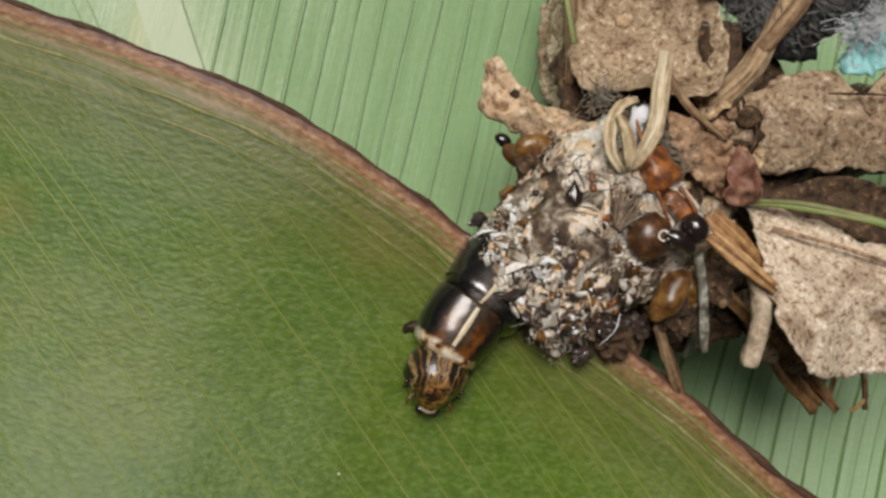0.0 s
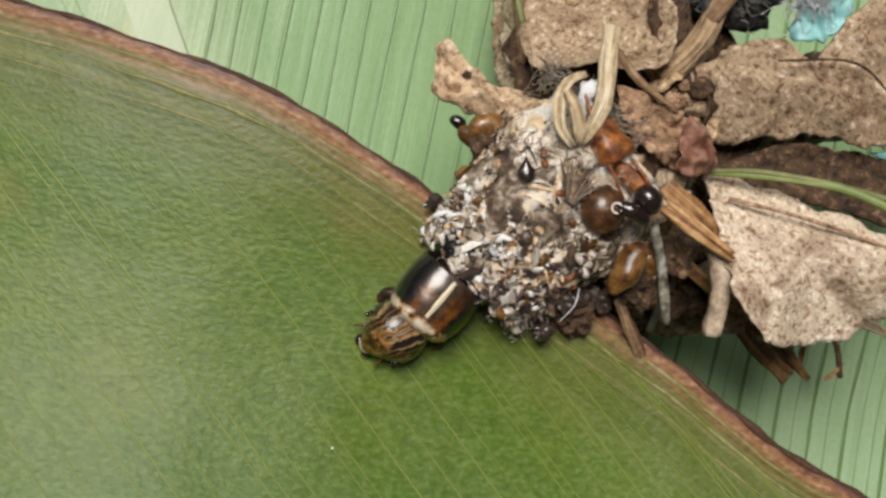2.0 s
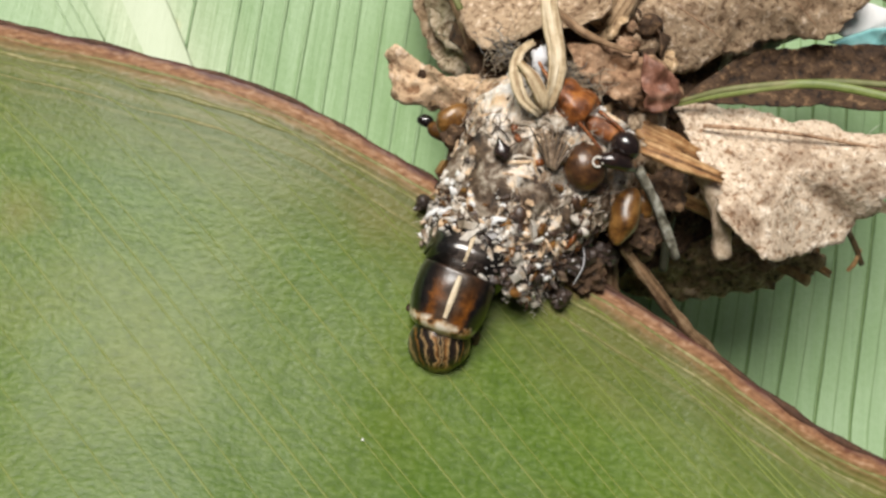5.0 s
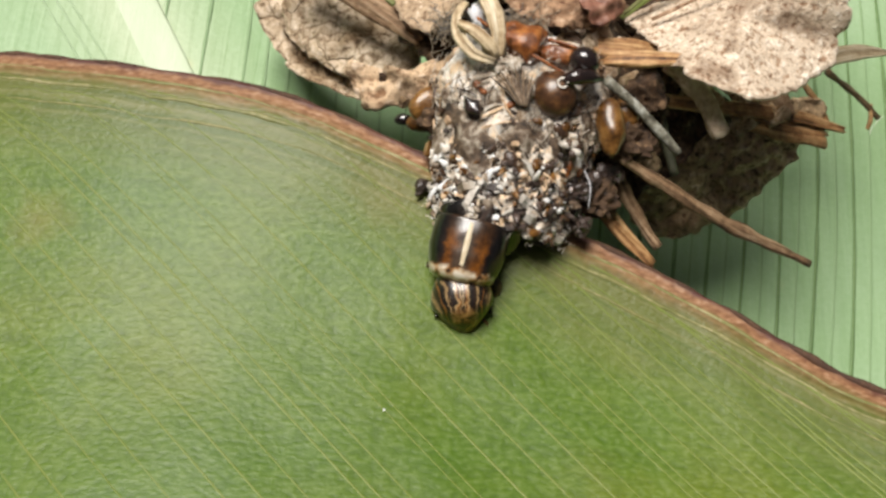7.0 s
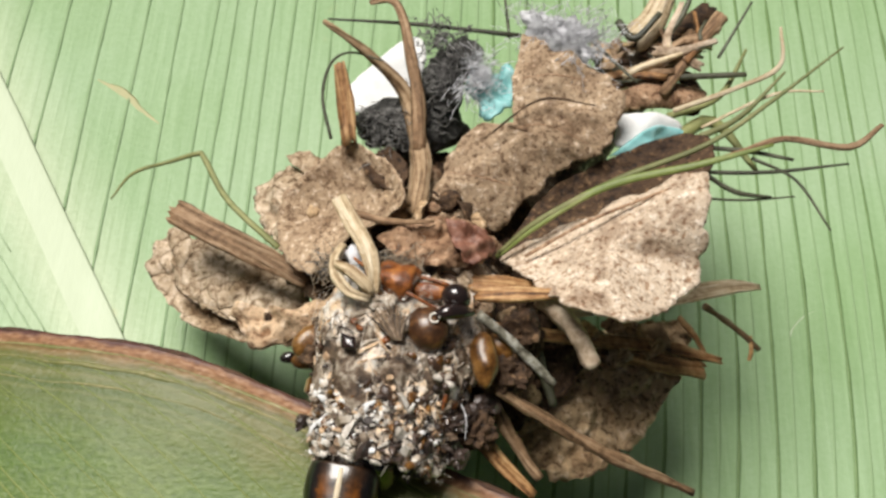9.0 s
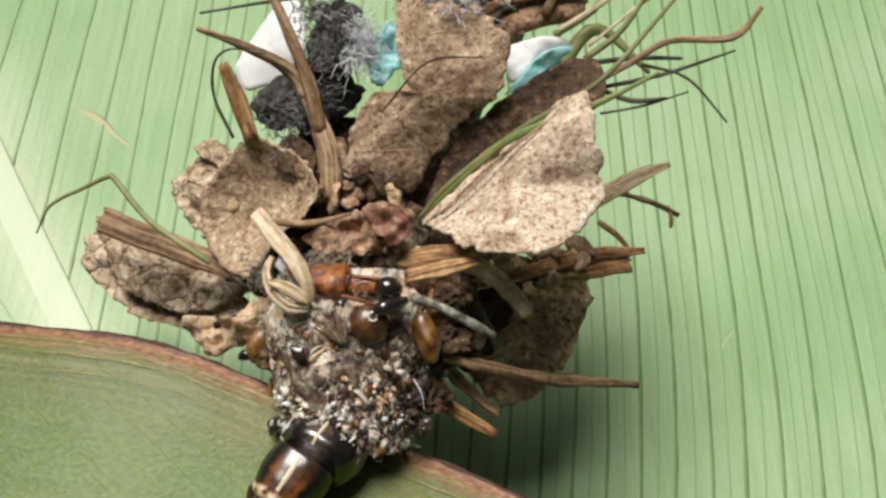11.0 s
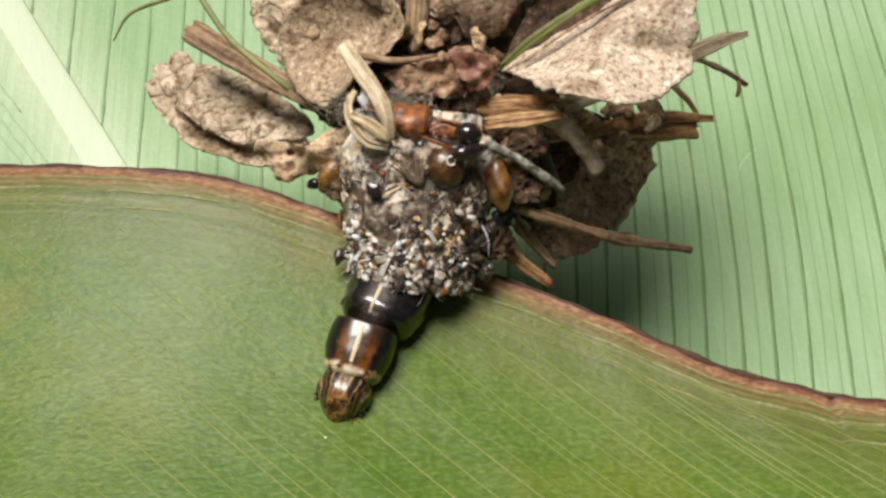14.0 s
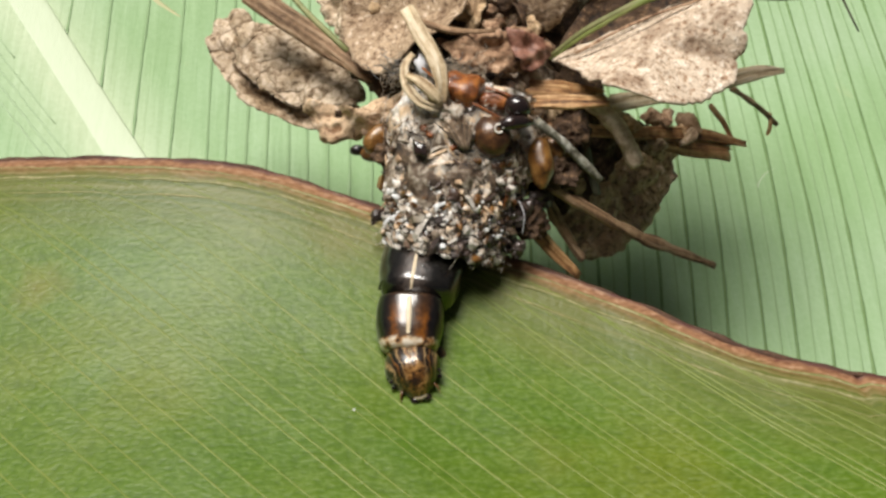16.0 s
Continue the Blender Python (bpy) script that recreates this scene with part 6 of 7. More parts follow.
def build_caterpillar():
    """Rows of motions() carry the body; shield and head move on it. Front of each piece at y = 0, body behind it."""
    worm = thing("caterpillar", "glossy dark brown caterpillar with cream back stripe in a case", "caterpillar")
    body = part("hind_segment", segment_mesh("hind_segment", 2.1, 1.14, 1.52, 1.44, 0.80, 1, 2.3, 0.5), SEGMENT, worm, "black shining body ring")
    body.data.transform(Matrix.Translation((0.16 * MM, 0, 0)))
    part("fold", tube("fold", [(1.14 * math.cos(a), 0.42, 1.01 * math.sin(a)) for a in np.linspace(0.0, math.pi, 9)], [0.05], 8, 1, 0.1, 1.2, 2, 4), SEGMENT, body, "skin fold")

    def back_h(length, w0, w1, w2, rise, level=0.0):
        def h(y):
            t = max(0.0, min(1.0, y / length))
            r = (1 - t) * (1 - t) * w0 + 2 * t * (1 - t) * w1 + t * t * w2
            cap = min(1.0, math.sqrt(max(0.0, 1 - (1 - min(1, t / 0.16)) ** 2)))
            return (r + level * ((w0 + 2 * w1 + w2) / 4 - r)) * (0.55 + 0.45 * cap) * rise
        return h

    part("back_stripe", stripe_mesh("back_stripe", 0.02, 1.6, 0.07, back_h(2.1, 1.14, 1.52, 1.44, 0.80, 0.5)), CREAM, body, "cream back stripe")
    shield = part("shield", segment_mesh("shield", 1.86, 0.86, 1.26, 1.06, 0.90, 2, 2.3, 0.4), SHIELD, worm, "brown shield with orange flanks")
    shield.data.transform(Matrix.Translation((0, -1.58 * MM, 0)))
    hb = back_h(1.86, 0.86, 1.26, 1.06, 0.90, 0.4)
    part("back_stripe", stripe_mesh("back_stripe", -1.10, 0.14, 0.10, lambda y: hb(y + 1.58)), CREAM, shield, "cream back stripe")
    for sx in (-1, 1):
        part("hem_spot", blob("hem_spot", (sx * 0.88, -1.20, 0.30), (0.04, 0.15, 0.07), (0, 0, sx * 25), 0.1, 2, 2, 4), BONE, shield, "pale side mark")
    head = part("head", head_mesh(), HEAD, worm, "ochre head with black stripes")
    part("upper_lip", blob("upper_lip", (0, -1.54, -0.07), (0.24, 0.14, 0.13), (15, 0, 0), 0.08, 2, 3, 6), BONE, head, "pale upper lip")
    for sx in (-1, 1):
        part("jaw", blob("jaw", (sx * 0.20, -1.60, -0.24), (0.17, 0.16, 0.17), (0, 0, sx * 20), 0.1, 2, 3, 7), ANT_DARK, head, "dark jaw")
        part("antenna", tube("antenna", [(sx * 0.52, -1.22, -0.05), (sx * 0.62, -1.42, -0.06), (sx * 0.64, -1.58, -0.10)], [0.05, 0.035, 0.012], 8, 1, 0.02), AMBER, head, "short amber antenna")
        for k, (x, y, z) in enumerate(((0.80, -0.92, 0.12), (0.84, -0.74, 0.0), (0.78, -1.06, -0.06))):
            part("eye", blob("eye", (sx * x, y, z), (0.07, 0.07, 0.07), level=2, lump=0.0), ANT_DARK, head, "tiny black eye")
    for sx in (-1, 1):
        for host, y, reach in ((shield, -0.95, 1.02), (body, 0.4, 0.8)):
            part("leg", tube("leg", [(sx * 0.5, y, -0.45), (sx * 1.05 * reach, y - 0.35, -0.70), (sx * 0.95 * reach, y - 0.85, -0.95), (sx * 0.80 * reach, y - 1.02, -1.02)],
                             [0.20, 0.16, 0.10, 0.03], 8, 1, 0.06), ANT_BROWN, host, "brown jointed leg")
    return worm, shield, head


def head_mesh():
    """A rounded, forward-drooping capsule with a shallow cleft; its back lies at y = 0.25."""
    v, f = BALL[4]
    out = []
    for x, y, z in v:
        q = np.array((x * 0.92, y * 1.06 - 0.62, z * 0.84 - 0.02))
        if q[1] < -0.7:
            k = (-0.7 - q[1]) / 0.8
            q[0] *= 1 - 0.40 * k
            q[2] -= 0.22 * k
        if z > 0:
            q[2] -= 0.07 * math.exp(-(q[0] / 0.10) ** 2) * max(0.0, 0.4 + y)
        out.append(tuple(q))
    return solid("head", out, f)


back_leaf = build_back_leaf()
front_leaf = build_front_leaf()
bag, pale_leaf, rolled_leaf, brown_leaf = build_case()
caterpillar, shield, head = build_caterpillar()
bag.scale = caterpillar.scale = (0.962, 0.962, 0.962)


# ---- what moves ----
def motions():
    walk(bag, [
        (0, pose(0.00403, 0.00965, 0.00176, -4.27, -2.54, -27.78)),
        (0.5, pose(0.00355, 0.00958, 0.00207, -2.24, -1.35, -27.64)),
        (1, pose(0.00340, 0.00937, 0.00204, -2.20, -1.38, -27.58)),
        (1.5, pose(0.00335, 0.00933, 0.00192, -2.77, -0.39, -27.31)),
        (2, pose(0.00327, 0.00923, 0.00197, -1.53, -0.35, -26.81)),
        (2.5, pose(0.00299, 0.00907, 0.00208, 0.14, 0.03, -25.74)),
        (3, pose(0.00296, 0.00912, 0.00236, 3.32, 1.02, -23.91)),
        (5.5, pose(0.00243, 0.00899, 0.00193, 5.66, 2.44, -10.17)),
        (6, pose(0.00233, 0.00900, 0.00202, 4.27, 0.63, -5.55)),
        (6.5, pose(0.00223, 0.00908, 0.00210, 5.60, -2.09, -1.16)),
        (7, pose(0.00221, 0.00920, 0.00202, 6.01, -3.51, 0.63)),
        (7.5, pose(0.00211, 0.00926, 0.00209, 4.62, -3.99, 1.13)),
        (8, pose(0.00219, 0.00948, 0.00190, 1.44, -0.39, 1.42)),
        (8.5, pose(0.00228, 0.00950, 0.00219, -4.34, 0.66, 0.65)),
        (9, pose(0.00243, 0.00950, 0.00260, 1.45, 1.82, 0.40)),
        (9.2, pose(0.00243, 0.00928, 0.00267, 2.09, 1.15, 0.69)),
        (11.3, pose(0.00194, 0.00853, 0.00227, 20.73, -8.89, 11.42)),
        (11.5, pose(0.00183, 0.00835, 0.00206, 18.53, -10.37, 11.76)),
        (12, pose(0.00213, 0.00851, 0.00177, 20.15, -9.75, 8.98)),
        (12.5, pose(0.00230, 0.00836, 0.00240, 20.29, -6.47, 8.40)),
        (13, pose(0.00241, 0.00857, 0.00209, 20.13, -5.25, 6.85)),
        (13.5, pose(0.00244, 0.00844, 0.00237, 21.67, -5.12, 3.91)),
        (14, pose(0.00217, 0.00822, 0.00266, 22.63, -4.69, 2.05)),
        (14.5, pose(0.00226, 0.00840, 0.00282, 21.51, -3.08, 0.88)),
        (15, pose(0.00239, 0.00844, 0.00300, 22.29, -2.55, -0.83)),
        (15.5, pose(0.00250, 0.00854, 0.00309, 21.77, -1.05, -2.25)),
        (16, pose(0.00255, 0.00866, 0.00300, 21.39, -0.24, -3.22)),
    ])
    # the loose leaf scraps swing on the case as it tips
    walk(pale_leaf, [
        (0, pose(0.00034, -0.00023, 0.00018, 3.28, 5.82, 1.66)),
        (0.5, pose(0.00032, -0.00022, 0.00017, 3.45, 5.92, 1.40)),
        (1, pose(0.00029, -0.00019, 0.00016, 3.70, 6.08, 1.02)),
        (1.5, pose(0.00026, -0.00017, 0.00015, 3.96, 6.26, 0.66)),
        (2, pose(0.00024, -0.00016, 0.00015, 4.21, 6.48, 0.39)),
        (2.5, pose(0.00022, -0.00014, 0.00014, 4.46, 6.72, 0.13)),
        (3, pose(0.00019, -0.00012, 0.00013, 4.80, 7.00, -0.28)),
        (3.5, pose(0.00013, -0.00007, 0.00012, 5.27, 7.36, -1.01)),
        (4, pose(0.00005, -0.00001, 0.00010, 5.81, 7.77, -1.90)),
        (4.5, pose(-0.00003, 0.00006, 0.00008, 6.35, 8.18, -2.82)),
        (5, pose(-0.00010, 0.00012, 0.00007, 6.76, 8.43, -3.71)),
        (5.5, pose(-0.00020, 0.00020, 0.00003, 6.38, 7.51, -4.46)),
        (6, pose(-0.00031, 0.00029, -0.00005, 4.55, 4.44, -4.90)),
        (6.5, pose(-0.00044, 0.00038, -0.00016, 2.01, 0.26, -5.06)),
        (7, pose(-0.00058, 0.00049, -0.00028, -0.33, -3.66, -5.30)),
        (7.5, pose(-0.00070, 0.00061, -0.00038, -1.97, -6.51, -5.83)),
        (8, pose(-0.00071, 0.00061, -0.00039, -2.58, -7.16, -5.57)),
        (8.5, pose(-0.00046, 0.00039, -0.00022, -2.00, -4.70, -3.51)),
        (9, pose(-0.00017, 0.00016, -0.00000, -1.80, -1.97, -1.13)),
        (9.5, pose(-0.00007, 0.00014, 0.00020, -3.80, -1.65, -0.05)),
        (10, pose(-0.00009, 0.00025, 0.00040, -7.10, -2.74, 0.29)),
        (10.5, pose(-0.00014, 0.00039, 0.00058, -10.73, -4.25, 0.67)),
        (11, pose(-0.00022, 0.00052, 0.00068, -14.86, -6.92, 1.55)),
        (11.5, pose(-0.00035, 0.00060, 0.00056, -18.58, -11.28, 2.96)),
        (12, pose(-0.00049, 0.00060, 0.00023, -19.58, -15.47, 3.60)),
        (12.5, pose(-0.00060, 0.00067, 0.00010, -19.77, -16.86, 2.95)),
        (13, pose(-0.00066, 0.00098, 0.00057, -21.83, -13.62, 1.11)),
        (13.5, pose(-0.00063, 0.00142, 0.00127, -24.82, -8.48, -1.48)),
        (14, pose(-0.00063, 0.00170, 0.00158, -25.56, -5.65, -3.96)),
        (14.5, pose(-0.00076, 0.00167, 0.00131, -22.82, -6.50, -5.47)),
        (15, pose(-0.00085, 0.00160, 0.00107, -20.87, -7.58, -6.00)),
        (15.5, pose(-0.00087, 0.00159, 0.00103, -20.55, -7.77, -6.08)),
        (16, pose(-0.00087, 0.00159, 0.00103, -20.53, -7.78, -6.08)),
    ])
    walk(rolled_leaf, [
        (0, pose(-0.00252, -0.00085, -0.00176, 28.05, -24.71, -24.11)),
        (0.5, pose(-0.00252, -0.00085, -0.00174, 27.83, -24.91, -24.02)),
        (1, pose(-0.00253, -0.00083, -0.00168, 27.26, -25.44, -23.79)),
        (1.5, pose(-0.00254, -0.00082, -0.00160, 26.49, -26.16, -23.47)),
        (2, pose(-0.00255, -0.00080, -0.00152, 25.68, -26.89, -23.13)),
        (2.5, pose(-0.00256, -0.00078, -0.00144, 24.85, -27.51, -22.78)),
        (3, pose(-0.00255, -0.00076, -0.00137, 23.97, -27.41, -22.42)),
        (3.5, pose(-0.00252, -0.00075, -0.00132, 23.03, -25.97, -22.11)),
        (4, pose(-0.00248, -0.00075, -0.00129, 22.10, -23.81, -21.85)),
        (4.5, pose(-0.00243, -0.00075, -0.00126, 21.17, -21.52, -21.65)),
        (5, pose(-0.00237, -0.00075, -0.00121, 20.01, -19.05, -21.30)),
        (5.5, pose(-0.00219, -0.00072, -0.00106, 17.28, -15.44, -19.86)),
        (6, pose(-0.00178, -0.00063, -0.00070, 11.62, -9.72, -16.52)),
        (6.5, pose(-0.00112, -0.00036, -0.00018, 3.58, -3.66, -11.60)),
        (7, pose(-0.00045, 0.00001, 0.00023, -3.31, 0.68, -6.26)),
        (7.5, pose(-0.00009, 0.00012, 0.00024, -4.15, 2.44, -2.85)),
        (8, pose(0.00004, 0.00012, 0.00016, -2.85, 1.88, -0.73)),
        (8.5, pose(0.00005, 0.00008, 0.00010, -1.67, 0.90, 0.05)),
        (9, pose(0.00001, 0.00003, 0.00005, -0.78, 0.52, -0.18)),
        (9.5, pose(-0.00002, 0.00002, 0.00004, -0.87, 0.88, -0.80)),
        (10, pose(-0.00004, 0.00003, 0.00007, -1.52, 1.60, -1.56)),
        (10.5, pose(-0.00007, 0.00004, 0.00010, -2.27, 2.42, -2.40)),
        (11, pose(-0.00010, 0.00005, 0.00013, -3.06, 3.43, -3.57)),
        (11.5, pose(-0.00014, 0.00008, 0.00021, -4.67, 4.73, -5.12)),
        (12, pose(-0.00014, 0.00023, 0.00042, -8.11, 5.95, -6.55)),
        (12.5, pose(-0.00012, 0.00045, 0.00069, -12.72, 6.95, -8.01)),
        (13, pose(-0.00011, 0.00071, 0.00098, -17.71, 7.71, -9.87)),
        (13.5, pose(-0.00010, 0.00097, 0.00122, -22.34, 8.16, -11.78)),
        (14, pose(-0.00012, 0.00106, 0.00131, -23.83, 7.99, -12.48)),
        (14.5, pose(-0.00018, 0.00087, 0.00116, -20.42, 7.13, -11.25)),
        (15, pose(-0.00022, 0.00063, 0.00094, -16.19, 6.30, -9.70)),
        (15.5, pose(-0.00022, 0.00047, 0.00076, -13.02, 5.76, -8.54)),
        (16, pose(-0.00022, 0.00036, 0.00063, -10.95, 5.39, -7.79)),
    ])
    walk(brown_leaf, [
        (0, pose(0.00286, -0.00424, -0.00107, 55.72, 26.26, 18.66)),
        (0.5, pose(0.00284, -0.00422, -0.00106, 55.43, 26.20, 18.44)),
        (1, pose(0.00271, -0.00409, -0.00095, 53.46, 25.73, 16.97)),
        (1.5, pose(0.00239, -0.00374, -0.00069, 48.45, 24.30, 13.24)),
        (2, pose(0.00195, -0.00324, -0.00041, 42.06, 21.97, 8.56)),
        (2.5, pose(0.00151, -0.00269, -0.00020, 36.08, 19.20, 4.13)),
        (3, pose(0.00113, -0.00222, -0.00013, 32.34, 16.95, 0.34)),
        (3.5, pose(0.00088, -0.00197, -0.00017, 32.25, 16.30, -2.79)),
        (4, pose(0.00069, -0.00182, -0.00026, 34.05, 16.68, -5.61)),
        (4.5, pose(0.00051, -0.00169, -0.00035, 36.12, 17.32, -8.36)),
        (5, pose(0.00036, -0.00154, -0.00043, 37.88, 17.93, -10.88)),
        (5.5, pose(0.00028, -0.00141, -0.00043, 37.68, 17.70, -12.24)),
        (6, pose(0.00030, -0.00129, -0.00031, 33.85, 15.86, -11.39)),
        (6.5, pose(0.00038, -0.00115, -0.00013, 27.99, 13.45, -9.39)),
        (7, pose(0.00044, -0.00083, 0.00013, 21.49, 11.92, -8.62)),
        (7.5, pose(0.00048, -0.00021, 0.00045, 14.57, 11.47, -10.51)),
        (8, pose(0.00045, 0.00033, 0.00059, 8.42, 9.85, -11.41)),
        (8.5, pose(0.00027, 0.00037, 0.00042, 4.00, 5.96, -7.62)),
        (9, pose(0.00021, 0.00027, 0.00033, 0.16, 3.56, -3.06)),
        (9.5, pose(0.00046, 0.00049, 0.00065, -3.59, 5.91, -2.28)),
        (10, pose(0.00092, 0.00093, 0.00113, -7.41, 10.73, -4.06)),
        (10.5, pose(0.00144, 0.00139, 0.00156, -11.38, 15.51, -6.29)),
        (11, pose(0.00181, 0.00168, 0.00180, -14.65, 18.55, -7.02)),
        (11.5, pose(0.00185, 0.00170, 0.00182, -15.65, 18.80, -6.07)),
        (12, pose(0.00174, 0.00170, 0.00175, -14.60, 17.93, -7.25)),
        (12.5, pose(0.00165, 0.00178, 0.00170, -13.50, 17.22, -9.65)),
        (13, pose(0.00161, 0.00189, 0.00167, -13.80, 16.74, -10.73)),
        (13.5, pose(0.00161, 0.00197, 0.00166, -14.84, 16.57, -10.68)),
        (14, pose(0.00173, 0.00189, 0.00175, -15.44, 17.72, -9.07)),
        (14.5, pose(0.00201, 0.00163, 0.00191, -15.12, 20.27, -5.99)),
        (15, pose(0.00217, 0.00148, 0.00199, -14.74, 21.68, -4.28)),
        (15.5, pose(0.00220, 0.00146, 0.00200, -14.67, 21.90, -4.01)),
        (16, pose(0.00220, 0.00145, 0.00200, -14.67, 21.91, -4.00)),
    ])
    walk(caterpillar, [
        (0, pose(0.00289, 0.00723, 0.00104, -24.46, -1.49, -28.71)),
        (0.2, pose(0.00302, 0.00711, 0.00114, -23.74, -0.22, -26.43)),
        (0.4, pose(0.00295, 0.00707, 0.00123, -22.99, 0.02, -29.45)),
        (0.6, pose(0.00265, 0.00717, 0.00131, -22.31, 0.08, -31.99)),
        (0.8, pose(0.00271, 0.00735, 0.00129, -21.66, 0.37, -31.29)),
        (1, pose(0.00284, 0.00699, 0.00129, -20.92, 1.77, -22.23)),
        (1.2, pose(0.00285, 0.00706, 0.00125, -20.26, 2.71, -18.92)),
        (1.5, pose(0.00284, 0.00706, 0.00120, -19.51, 3.33, -21.20)),
        (1.6, pose(0.00274, 0.00702, 0.00121, -19.39, 3.13, -24.85)),
        (1.8, pose(0.00281, 0.00722, 0.00122, -20.61, 3.02, -27.81)),
        (2, pose(0.00270, 0.00731, 0.00125, -27.87, 2.96, -30.52)),
        (2.2, pose(0.00274, 0.00699, 0.00126, -17.26, 3.61, -24.21)),
        (2.4, pose(0.00272, 0.00712, 0.00125, -16.85, 4.07, -18.48)),
        (2.6, pose(0.00261, 0.00700, 0.00129, -14.46, 4.22, -17.66)),
        (2.8, pose(0.00269, 0.00708, 0.00131, -13.25, 4.68, -19.96)),
        (3, pose(0.00259, 0.00718, 0.00132, -15.59, 5.35, -28.97)),
        (3.2, pose(0.00258, 0.00706, 0.00130, -19.84, 5.54, -29.51)),
        (4.2, pose(0.00244, 0.00688, 0.00132, -24.35, 2.25, -19.59)),
        (5.3, pose(0.00239, 0.00697, 0.00126, -31.70, -2.52, -10.76)),
        (5.5, pose(0.00247, 0.00708, 0.00126, -33.44, -2.82, -10.63)),
        (5.8, pose(0.00256, 0.00724, 0.00124, -33.16, -2.65, -14.08)),
        (6, pose(0.00243, 0.00689, 0.00120, -25.53, -1.62, -25.64)),
        (6.2, pose(0.00259, 0.00731, 0.00125, -27.79, -1.31, -27.42)),
        (6.5, pose(0.00255, 0.00721, 0.00130, -32.27, -1.00, -27.76)),
        (6.8, pose(0.00250, 0.00726, 0.00132, -31.78, -2.23, -14.73)),
        (7, pose(0.00248, 0.00726, 0.00128, -34.50, -2.57, -11.33)),
        (7.2, pose(0.00265, 0.00749, 0.00131, -27.26, -2.65, -12.57)),
        (7.5, pose(0.00272, 0.00742, 0.00132, -27.00, -0.99, -26.32)),
        (7.8, pose(0.00249, 0.00808, 0.00123, -24.17, 0.41, -22.52)),
        (8, pose(0.00243, 0.00730, 0.00104, -25.86, 0.36, -21.84)),
        (8.2, pose(0.00300, 0.00705, 0.00101, -30.43, -1.40, -26.55)),
        (8.5, pose(0.00268, 0.00718, 0.00139, -40.97, -2.29, -15.07)),
        (9, pose(0.00245, 0.00748, 0.00132, -18.37, 0.58, -17.13)),
        (9.2, pose(0.00248, 0.00751, 0.00132, -26.68, 0.24, -21.11)),
        (11.3, pose(0.00215, 0.00682, 0.00176, -31.99, 0.65, -31.72)),
        (11.5, pose(0.00206, 0.00670, 0.00142, -38.32, -1.91, -33.15)),
        (11.8, pose(0.00155, 0.00676, 0.00094, -40.16, -2.88, -16.02)),
        (12, pose(0.00203, 0.00649, 0.00086, -39.96, -2.85, -6.92)),
        (12.2, pose(0.00246, 0.00653, 0.00107, -36.22, -2.59, -8.12)),
        (12.5, pose(0.00266, 0.00634, 0.00161, -40.80, -2.43, -0.97)),
        (12.8, pose(0.00239, 0.00647, 0.00148, -35.24, -2.57, -4.51)),
        (13, pose(0.00264, 0.00657, 0.00120, -38.39, -2.75, -7.26)),
        (13.3, pose(0.00280, 0.00664, 0.00116, -37.79, -3.08, 4.04)),
        (13.5, pose(0.00271, 0.00631, 0.00124, -30.24, -3.13, 9.10)),
        (13.8, pose(0.00263, 0.00606, 0.00125, -24.44, -2.76, -7.19)),
        (14, pose(0.00183, 0.00576, 0.00117, -15.98, -2.01, -24.72)),
        (14.5, pose(0.00232, 0.00586, 0.00123, -12.65, -2.63, -8.75)),
        (15, pose(0.00241, 0.00576, 0.00126, -12.56, -2.54, -7.92)),
        (15.5, pose(0.00208, 0.00585, 0.00128, -12.26, -2.19, -17.14)),
        (16, pose(0.00230, 0.00575, 0.00121, -12.47, -2.38, -10.62)),
    ])
